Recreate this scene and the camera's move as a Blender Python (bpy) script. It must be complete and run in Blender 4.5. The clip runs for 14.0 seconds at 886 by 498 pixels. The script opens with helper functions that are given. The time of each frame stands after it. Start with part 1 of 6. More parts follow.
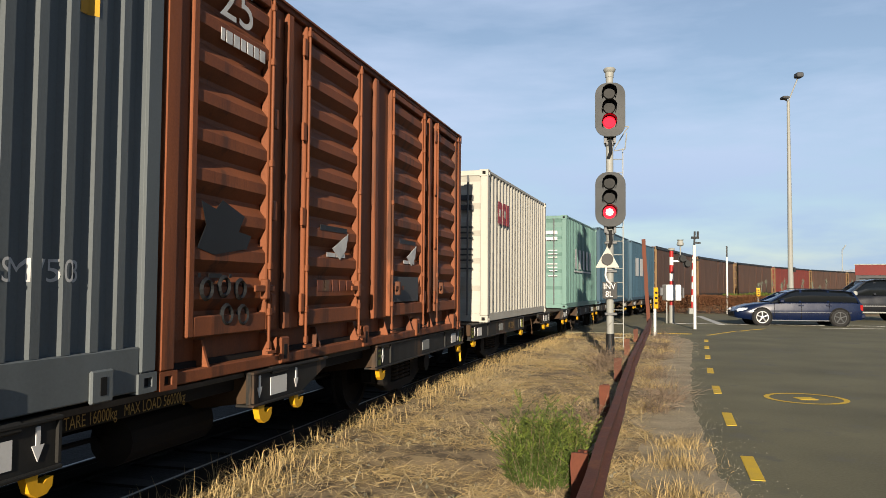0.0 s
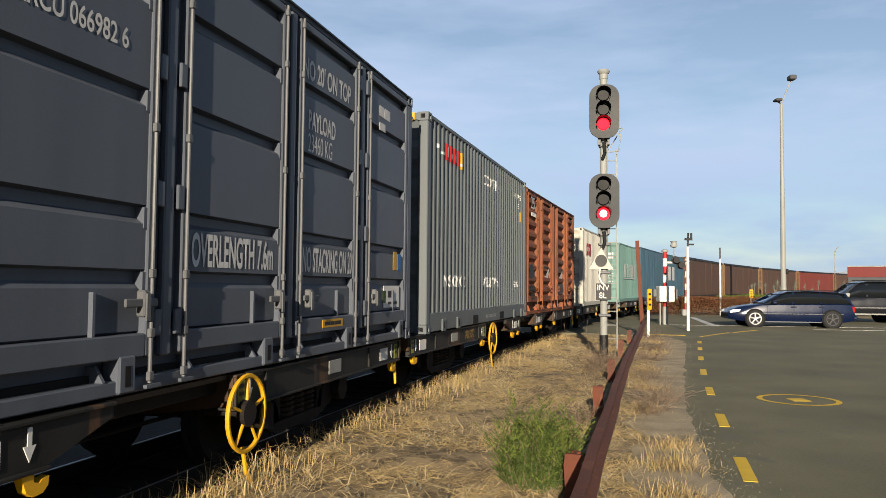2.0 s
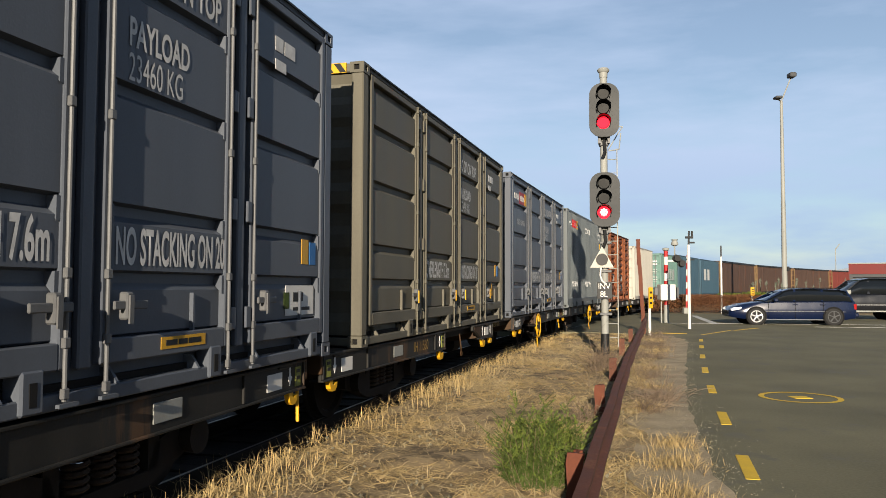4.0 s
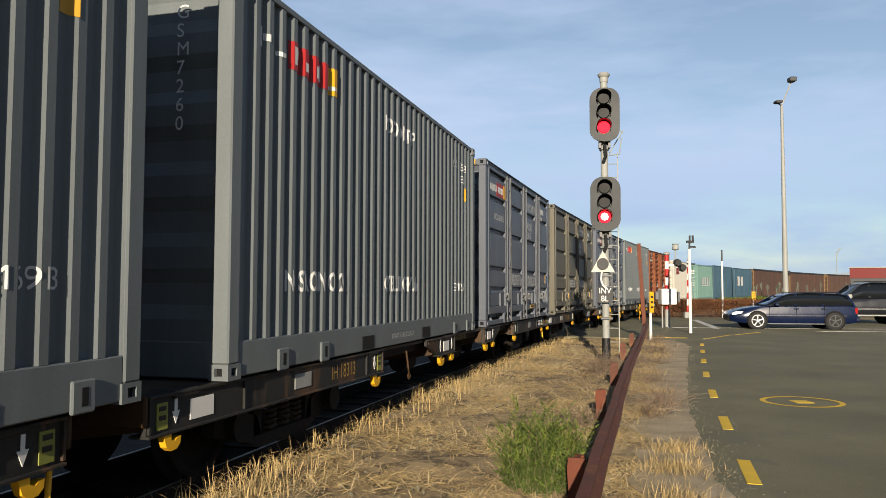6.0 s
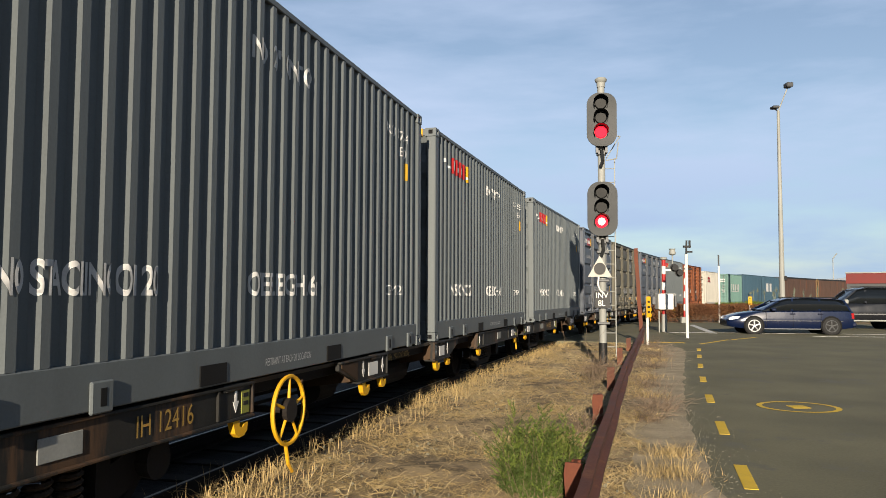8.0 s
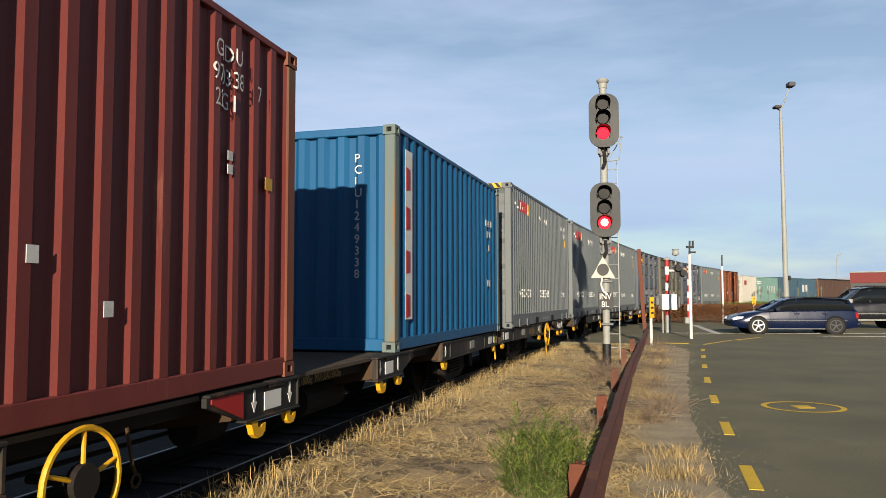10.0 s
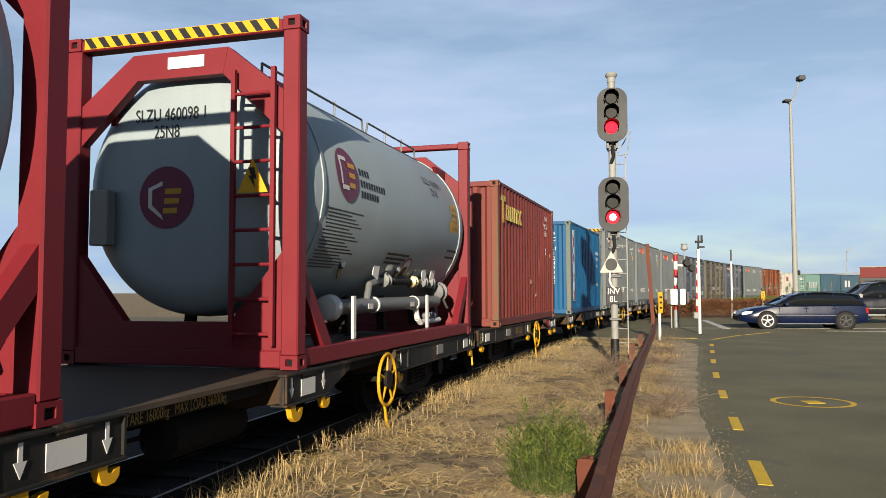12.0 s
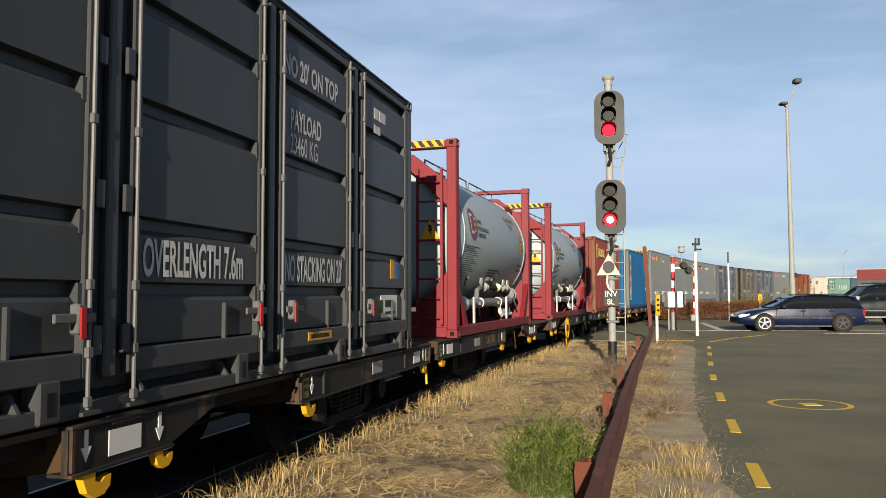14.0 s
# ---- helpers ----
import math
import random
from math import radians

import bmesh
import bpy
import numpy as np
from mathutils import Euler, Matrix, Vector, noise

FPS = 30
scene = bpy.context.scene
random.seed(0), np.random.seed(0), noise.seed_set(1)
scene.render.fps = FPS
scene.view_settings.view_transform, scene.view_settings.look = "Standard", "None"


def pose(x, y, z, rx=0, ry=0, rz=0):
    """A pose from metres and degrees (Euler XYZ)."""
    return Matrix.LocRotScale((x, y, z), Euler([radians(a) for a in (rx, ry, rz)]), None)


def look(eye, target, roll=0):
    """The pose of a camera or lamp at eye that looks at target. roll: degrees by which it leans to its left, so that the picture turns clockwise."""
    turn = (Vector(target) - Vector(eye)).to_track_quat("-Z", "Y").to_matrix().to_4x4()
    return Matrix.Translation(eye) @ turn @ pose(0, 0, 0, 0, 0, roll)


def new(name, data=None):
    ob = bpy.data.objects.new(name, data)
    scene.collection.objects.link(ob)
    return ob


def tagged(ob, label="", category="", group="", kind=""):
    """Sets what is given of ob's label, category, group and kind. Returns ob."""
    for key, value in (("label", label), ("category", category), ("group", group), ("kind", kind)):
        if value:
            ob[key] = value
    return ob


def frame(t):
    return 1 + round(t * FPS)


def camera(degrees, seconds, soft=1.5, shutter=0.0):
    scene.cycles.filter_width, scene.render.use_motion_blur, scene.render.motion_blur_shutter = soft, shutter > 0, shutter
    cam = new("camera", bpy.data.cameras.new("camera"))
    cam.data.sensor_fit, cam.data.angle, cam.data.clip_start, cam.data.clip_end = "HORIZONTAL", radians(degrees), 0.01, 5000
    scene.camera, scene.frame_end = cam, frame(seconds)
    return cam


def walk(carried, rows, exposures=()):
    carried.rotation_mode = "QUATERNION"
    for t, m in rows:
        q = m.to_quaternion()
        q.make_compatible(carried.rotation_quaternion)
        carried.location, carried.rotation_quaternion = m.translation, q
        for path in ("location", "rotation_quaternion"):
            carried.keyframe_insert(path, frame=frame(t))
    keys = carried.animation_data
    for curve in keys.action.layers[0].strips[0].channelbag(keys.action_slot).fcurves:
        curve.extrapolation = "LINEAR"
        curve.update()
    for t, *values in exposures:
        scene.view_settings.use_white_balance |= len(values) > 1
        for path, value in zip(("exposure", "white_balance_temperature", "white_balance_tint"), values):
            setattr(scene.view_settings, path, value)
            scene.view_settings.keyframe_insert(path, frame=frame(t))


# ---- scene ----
cam = camera(60.05, 14.0, soft=0.85)
EYE_Z = 1.52
# seconds, yaw, pitch, roll: a hand-held camera that stands still
PATH = [(0.0, 0.0, 2.71, -0.435), (0.5, -0.058, 2.672, -0.396), (1.0, -0.2, 2.891, -0.529), (1.5, -0.007, 2.907, -0.498),
        (2.0, -0.45, 2.792, -0.53), (2.5, -0.22, 2.58, -0.438), (3.0, -0.323, 2.601, -0.224), (5.5, -0.391, 3.055, -0.16),
        (6.0, -0.315, 3.112, -0.113), (6.5, -0.585, 3.258, -0.15), (7.0, -0.6, 3.393, -0.243), (7.5, -0.556, 3.42, -0.251),
        (10.0, -0.298, 3.591, 0.14), (10.5, -0.047, 3.524, 0.105), (11.0, -0.095, 3.431, 0.058), (11.5, 0.126, 3.225, 0.141),
        (12.0, 0.299, 3.212, 0.153), (12.5, 0.032, 3.204, 0.03), (13.0, -0.117, 3.485, 0.138), (13.5, 0.026, 3.639, 0.227),
        (14.0, 0.107, 3.42, 0.226)]
walk(cam, [(t, pose(0, 0, EYE_Z, 90 + p, r, y)) for t, y, p, r in PATH])

# ---------------------------------------------------------------- light
SUN_AZ, SUN_EL = 7.5, 14.5            # the light travels towards +y, a little to the right
scene.view_settings.exposure = 1.5
world = bpy.data.worlds.new("sky")
scene.world = world
world.use_nodes = True
wn, wl = world.node_tree.nodes, world.node_tree.links
wn.clear()
sky = wn.new("ShaderNodeTexSky")
sky.sky_type, sky.sun_disc = "NISHITA", False
sky.sun_elevation, sky.sun_rotation = radians(SUN_EL), radians(180 + SUN_AZ)
sky.air_density, sky.dust_density, sky.ozone_density = 1.0, 0.1, 2.0
bg = wn.new("ShaderNodeBackground")
bg.inputs["Strength"].default_value = 0.0387
# thin high cloud drawn over the clear sky
tc = wn.new("ShaderNodeTexCoord")
mp = wn.new("ShaderNodeMapping")
mp.inputs["Scale"].default_value = (1.0, 1.6, 5.0)
mp.inputs["Rotation"].default_value = (0.0, 0.25, 0.3)
cn = wn.new("ShaderNodeTexNoise")
cn.inputs["Scale"].default_value, cn.inputs["Detail"].default_value, cn.inputs["Roughness"].default_value = 2.2, 7.0, 0.55
cr = wn.new("ShaderNodeMapRange")
cr.inputs["From Min"].default_value, cr.inputs["From Max"].default_value = 0.40, 0.70
cr.inputs["To Min"].default_value, cr.inputs["To Max"].default_value = 0.30, 0.95
cm = wn.new("ShaderNodeMix")
cm.data_type = "RGBA"
hc = wn.new("ShaderNodeMix")          # cloud colour: dull blue low down, whiter higher up
hc.data_type = "RGBA"
hc.inputs["A"].default_value, hc.inputs["B"].default_value = (3.4, 4.9, 7.0, 1), (5.1, 6.2, 8.3, 1)
hr = wn.new("ShaderNodeMapRange")
hr.inputs["From Min"].default_value, hr.inputs["From Max"].default_value = 0.0, 0.2
out = wn.new("ShaderNodeOutputWorld")
wl.new(tc.outputs["Generated"], mp.inputs["Vector"])
wl.new(mp.outputs["Vector"], cn.inputs["Vector"])
wl.new(cn.outputs["Fac"], cr.inputs["Value"])
# the haze is thick low down and thins out overhead
sp = wn.new("ShaderNodeSeparateXYZ")
hz = wn.new("ShaderNodeMapRange")
hz.inputs["From Min"].default_value, hz.inputs["From Max"].default_value = 0.0, 0.55
hz.inputs["To Min"].default_value, hz.inputs["To Max"].default_value = 1.6, 0.5
mu = wn.new("ShaderNodeMath")
mu.operation, mu.use_clamp = "MULTIPLY", True
wl.new(tc.outputs["Generated"], sp.inputs["Vector"])
wl.new(sp.outputs["Z"], hz.inputs["Value"])
wl.new(hz.outputs["Result"], mu.inputs[0])
wl.new(cr.outputs["Result"], mu.inputs[1])
wl.new(mu.outputs["Value"], cm.inputs["Factor"])
wl.new(sp.outputs["Z"], hr.inputs["Value"])
wl.new(hr.outputs["Result"], hc.inputs["Factor"])
wl.new(hc.outputs["Result"], cm.inputs["B"])
wl.new(sky.outputs["Color"], cm.inputs["A"])
wl.new(cm.outputs["Result"], bg.inputs["Color"])
wl.new(bg.outputs["Background"], out.inputs["Surface"])
sun = new("sun", bpy.data.lights.new("sun", "SUN"))
sun.data.energy, sun.data.angle, sun.data.color = 5.0, radians(0.5), (1.0, 0.86, 0.68)
sun.matrix_world = look((0, 0, 30), (math.sin(radians(SUN_AZ)) * 10, math.cos(radians(SUN_AZ)) * 10, 30 - 10 * math.tan(radians(SUN_EL))))


# ---------------------------------------------------------------- materials
def mat(name, col, rough=0.6, metal=0.0, var=0.25, scale=1.5, bump=0.15, spot=None, spot_at=0.62, spot_scale=2.0, streak=False, emit=0.0, coat=0.0, fine=60.0, spec=0.18):
    m = bpy.data.materials.new(name)
    m.use_nodes = True
    n, l = m.node_tree.nodes, m.node_tree.links
    b = n["Principled BSDF"]
    b.inputs["Roughness"].default_value, b.inputs["Metallic"].default_value = rough, metal
    b.inputs["Coat Weight"].default_value = coat
    b.inputs["Specular IOR Level"].default_value = spec
    co = n.new("ShaderNodeTexCoord")
    mp_ = n.new("ShaderNodeMapping")
    mp_.inputs["Scale"].default_value = (1, 1, 0.12) if streak else (1, 1, 1)
    l.new(co.outputs["Object"], mp_.inputs["Vector"])
    a = n.new("ShaderNodeTexNoise")
    a.inputs["Scale"].default_value, a.inputs["Detail"].default_value = scale * (3 if streak else 1), 6
    l.new(mp_.outputs["Vector"], a.inputs["Vector"])
    f = n.new("ShaderNodeTexNoise")
    f.inputs["Scale"].default_value, f.inputs["Detail"].default_value = fine, 4
    l.new(co.outputs["Object"], f.inputs["Vector"])
    ad = n.new("ShaderNodeMath")
    ad.operation = "MULTIPLY_ADD"
    ad.inputs[1].default_value = 0.45
    l.new(f.outputs["Fac"], ad.inputs[0])
    l.new(a.outputs["Fac"], ad.inputs[2])
    mr = n.new("ShaderNodeMapRange")
    mr.inputs["From Min"].default_value, mr.inputs["From Max"].default_value = 0.4, 1.05
    mr.inputs["To Min"].default_value, mr.inputs["To Max"].default_value = 1 - var, 1 + var
    l.new(ad.outputs["Value"], mr.inputs["Value"])
    mx = n.new("ShaderNodeMix")
    mx.data_type, mx.blend_type = "RGBA", "MULTIPLY"
    mx.inputs["Factor"].default_value = 1
    mx.inputs["A"].default_value = (*col, 1)
    l.new(mr.outputs["Result"], mx.inputs["B"])
    last = mx.outputs["Result"]
    if spot:
        s = n.new("ShaderNodeTexNoise")
        s.inputs["Scale"].default_value, s.inputs["Detail"].default_value, s.inputs["Roughness"].default_value = spot_scale, 9, 0.7
        l.new(mp_.outputs["Vector"], s.inputs["Vector"])
        r = n.new("ShaderNodeMapRange")
        r.inputs["From Min"].default_value, r.inputs["From Max"].default_value = spot_at, spot_at + 0.07
        l.new(s.outputs["Fac"], r.inputs["Value"])
        m2 = n.new("ShaderNodeMix")
        m2.data_type = "RGBA"
        m2.inputs["B"].default_value = (*spot, 1)
        l.new(r.outputs["Result"], m2.inputs["Factor"])
        l.new(last, m2.inputs["A"])
        last = m2.outputs["Result"]
    l.new(last, b.inputs["Base Color"])
    rr = n.new("ShaderNodeMapRange")
    rr.inputs["To Min"].default_value, rr.inputs["To Max"].default_value = max(0.03, rough - 0.12), min(1, rough + 0.12)
    l.new(a.outputs["Fac"], rr.inputs["Value"])
    l.new(rr.outputs["Result"], b.inputs["Roughness"])
    if bump:
        bp = n.new("ShaderNodeBump")
        bp.inputs["Strength"].default_value, bp.inputs["Distance"].default_value = bump, 0.01
        l.new(ad.outputs["Value"], bp.inputs["Height"])
        l.new(bp.outputs["Normal"], b.inputs["Normal"])
    if emit:
        b.inputs["Emission Color"].default_value, b.inputs["Emission Strength"].default_value = (*col, 1), emit
    return m


M = dict(
    grey=mat("grey_paint", (0.0667, 0.0758, 0.0785), 0.5, var=0.18, streak=True, scale=1.2, spot=(0.0854, 0.0801, 0.0694), spot_at=0.66),
    slate=mat("slate_paint", (0.047, 0.0539, 0.0659), 0.45, var=0.15, streak=True),
    char=mat("charcoal_paint", (0.0262, 0.0284, 0.03), 0.42, var=0.18, streak=True),
    olive=mat("olive_paint", (0.0599, 0.0559, 0.0424), 0.55, var=0.28, streak=True, spot=(0.0499, 0.0424, 0.03), spot_at=0.6),
    brown=mat("rust_brown_paint", (0.115, 0.0361, 0.0136), 0.65, var=0.35, streak=True, spot=(0.0552, 0.0212, 0.0106), spot_at=0.54),
    red=mat("oxide_red_paint", (0.0896, 0.0189, 0.0153), 0.55, var=0.22, streak=True, spot=(0.135, 0.0494, 0.0359), spot_at=0.62),
    redpost=mat("worn_red_post_paint", (0.101, 0.0337, 0.0188), 0.65, var=0.35, streak=True, spot=(0.0749, 0.0449, 0.0263), spot_at=0.52),
    blue=mat("blue_paint", (0.0034, 0.0458, 0.112), 0.5, var=0.2, streak=True, spot=(0.0102, 0.0306, 0.0611), spot_at=0.66),
    bluepost=mat("weathered_blue_post_paint", (0.0649, 0.0849, 0.0799), 0.6, var=0.3, streak=True, spot=(0.11, 0.0649, 0.03), spot_at=0.55),
    oldblue=mat("faded_blue_paint", (0.0224, 0.0468, 0.0674), 0.6, var=0.35, streak=True, spot=(0.0749, 0.045, 0.0262), spot_at=0.63),
    teal=mat("sea_green_paint", (0.075, 0.135, 0.118), 0.55, var=0.2, streak=True),
    cream=mat("cream_paint", (0.251, 0.242, 0.211), 0.55, var=0.15, streak=True, spot=(0.142, 0.101, 0.0566), spot_at=0.7),
    hopper=mat("dirty_brown_wagon_paint", (0.0499, 0.0299, 0.022), 0.75, var=0.4, streak=True, spot=(0.076, 0.0339, 0.02), spot_at=0.55),
    hopred=mat("faded_red_wagon_paint", (0.101, 0.0224, 0.0169), 0.7, var=0.3, streak=True),
    hopend=mat("ochre_wagon_end_paint", (0.112, 0.0712, 0.0337), 0.75, var=0.3),
    tank=mat("pale_grey_tank_paint", (0.165, 0.2, 0.212), 0.42, var=0.12, streak=True, scale=0.8, bump=0.04),
    tframe=mat("crimson_frame_paint", (0.0974, 0.00764, 0.0115), 0.5, var=0.15),
    pipe=mat("grey_pipe_paint", (0.0799, 0.0859, 0.0859), 0.45, var=0.2),
    brass=mat("dull_brass", (0.175, 0.14, 0.0749), 0.4, 0.8),
    wagon=mat("dirty_wagon_steel", (0.0096, 0.0093, 0.0081), 0.65, var=0.4, streak=True, spot=(0.0449, 0.0254, 0.0135), spot_at=0.56),
    # near-black brown: the shade below the wagons is put into this colour
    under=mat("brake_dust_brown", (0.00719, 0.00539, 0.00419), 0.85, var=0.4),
    rusty=mat("rusty_spring_steel", (0.03, 0.021, 0.015), 0.8, var=0.4),
    gusset=mat("dusty_orange_steel", (0.0271, 0.0143, 0.00573), 0.7, var=0.35),
    yellow=mat("safety_yellow_paint", (0.367, 0.196, 0.00734), 0.5, var=0.15),
    deck=mat("worn_deck_steel", (0.0399, 0.0299, 0.02), 0.75, var=0.35, scale=4),
    steel=mat("galvanised_steel", (0.0679, 0.0699, 0.0719), 0.55, 0.2, var=0.2),
    rail=mat("polished_rail_steel", (0.0799, 0.0749, 0.0699), 0.4, 0.6, var=0.2),
    rust=mat("rusted_rail_steel", (0.0562, 0.0206, 0.012), 0.72, var=0.4, scale=5, spot=(0.0896, 0.0374, 0.0187), spot_at=0.55, spot_scale=5, bump=0.4),
    orange=mat("faded_red_oxide_post", (0.0629, 0.0178, 0.00839), 0.7, var=0.35, scale=5),
    white=mat("white_paint", (0.366, 0.362, 0.343), 0.5, var=0.1),
    worn=mat("worn_white_lettering", (0.329, 0.329, 0.319), 0.6, var=0.2, scale=12, spot=(0.141, 0.141, 0.137), spot_at=0.66, spot_scale=14),
    dark=mat("black_paint", (0.00719, 0.0076, 0.00799), 0.5, var=0.3),
    # painted shade for openings: pockets, slots, door gaps, wheel arches
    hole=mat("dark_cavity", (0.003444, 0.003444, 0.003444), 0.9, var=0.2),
    rubber=mat("black_rubber", (0.00999, 0.00999, 0.00999), 0.8, var=0.2),
    signal=mat("matt_black_signal_plate", (0.0126, 0.0148, 0.0162), 0.55, var=0.25),
    lens=mat("dark_glass_lens", (0.004, 0.00449, 0.00449), 0.6, var=0.1, bump=0),
    redlamp=mat("lit_red_lamp", (0.8, 0.01, 0.02), 0.9, emit=1.0, spec=0.0, bump=0, var=0.02),
    hotlamp=mat("bright_red_lamp_core", (1.0, 0.35, 0.28), 0.9, emit=1.5, spec=0.0, bump=0, var=0.02),
    redsign=mat("red_sign_paint", (0.197, 0.0108, 0.0108), 0.5, var=0.12),
    purple=mat("plum_emblem_paint", (0.0849, 0.0125, 0.035), 0.45, var=0.1),
    gold=mat("gold_sticker", (0.305, 0.169, 0.0141), 0.5, var=0.1),
    notice=mat("green_notice_paint", (0.12, 0.125, 0.025), 0.6, var=0.2),
    ochre=mat("dull_ochre_lettering", (0.21, 0.13, 0.03), 0.6, var=0.25, scale=10),
    bluesticker=mat("blue_sticker", (0.015, 0.0799, 0.21), 0.5, var=0.1),
    yellowletter=mat("pale_yellow_lettering", (0.352, 0.272, 0.0564), 0.55, var=0.2, scale=8),
    greypost=mat("weathered_grey_paint", (0.151, 0.155, 0.144), 0.55, var=0.25, streak=True),
    ground=mat("dry_earth_and_straw", (0.153, 0.115, 0.0658), 0.95, var=0.45, scale=0.7, bump=0.9, spot=(0.0637, 0.0489, 0.0297), spot_at=0.5, spot_scale=3.0, fine=22),
    # ballast colour holds the train's shade, hence near-black
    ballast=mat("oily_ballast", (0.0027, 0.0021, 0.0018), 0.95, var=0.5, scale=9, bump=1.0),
    asphalt=mat("worn_asphalt", (0.076, 0.0715, 0.044), 0.9, var=0.42, scale=0.6, bump=0.6, spot=(0.0682, 0.0657, 0.0495), spot_at=0.56, spot_scale=0.9, fine=38),
    grit=mat("grey_road_grit", (0.10, 0.092, 0.066), 0.95, var=0.4, scale=9, bump=0),
    gravel=mat("pale_gravel_verge", (0.18, 0.149, 0.0994), 0.95, var=0.5, scale=2.5, bump=0.9, spot=(0.205, 0.168, 0.106), spot_at=0.58, fine=30),
    line=mat("worn_yellow_road_paint", (0.347, 0.235, 0.0168), 0.7, var=0.2, scale=6, spot=(0.112, 0.0951, 0.0503), spot_at=0.64, spot_scale=9),
    wline=mat("worn_white_road_paint", (0.287, 0.287, 0.271), 0.7, var=0.2, scale=4, spot=(0.104, 0.104, 0.0992), spot_at=0.6, spot_scale=7),
    straw=mat("dry_straw", (0.241, 0.176, 0.0799), 0.85, var=0.45, scale=5, bump=0),
    straw2=mat("bleached_straw", (0.259, 0.205, 0.112), 0.85, var=0.4, scale=4, bump=0),
    twig=mat("dead_twig", (0.0957, 0.0699, 0.0479), 0.9, var=0.4, scale=9, bump=0),
    green=mat("broom_green", (0.0284, 0.0434, 0.00659), 0.7, var=0.5, scale=9, bump=0),
    green2=mat("young_broom_green", (0.0671, 0.0864, 0.0144), 0.7, var=0.4, scale=9, bump=0),
    hedge=mat("russet_hedge_leaf", (0.0749, 0.0318, 0.0131), 0.7, var=0.6, scale=2.0, bump=0),
    hedgegreen=mat("fresh_green_leaf", (0.0637, 0.0824, 0.0112), 0.7, var=0.5, scale=2.5, bump=0),
    sage=mat("grey_green_stalk", (0.0791, 0.0896, 0.0684), 0.8, var=0.4, scale=4, bump=0),
    carblue=mat("deep_blue_car_paint", (0.001, 0.004, 0.018), 0.25, 0.0, var=0.05, bump=0, coat=0.35, spec=0.3),
    carblack=mat("black_car_paint", (0.004, 0.0045, 0.006), 0.25, 0.0, var=0.05, bump=0, coat=0.3, spec=0.3),
    carglass=mat("tinted_car_glass", (0.004, 0.005, 0.006), 0.05, var=0.05, bump=0, spec=0.4),
    alloy=mat("alloy_wheel", (0.405, 0.405, 0.411), 0.3, 0.8, var=0.1),
    headlamp=mat("headlamp_glass", (0.424, 0.437, 0.444), 0.12, var=0.1, bump=0),
    taillamp=mat("red_taillamp", (0.175, 0.00749, 0.00749), 0.15, var=0.1, bump=0),
    lorryred=mat("red_building_band", (0.08, 0.01, 0.009), 0.6, var=0.15),
    lorrygrey=mat("dark_grey_cladding", (0.035, 0.0367, 0.0385), 0.6, var=0.15),
    shed=mat("pale_shed_wall", (0.175, 0.189, 0.182), 0.7, var=0.15),
    # aerial haze is mixed into the hill's blue grey
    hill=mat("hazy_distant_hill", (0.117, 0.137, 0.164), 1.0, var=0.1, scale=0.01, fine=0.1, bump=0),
    concrete=mat("pale_concrete", (0.147, 0.144, 0.133), 0.8, var=0.2, scale=3),
)


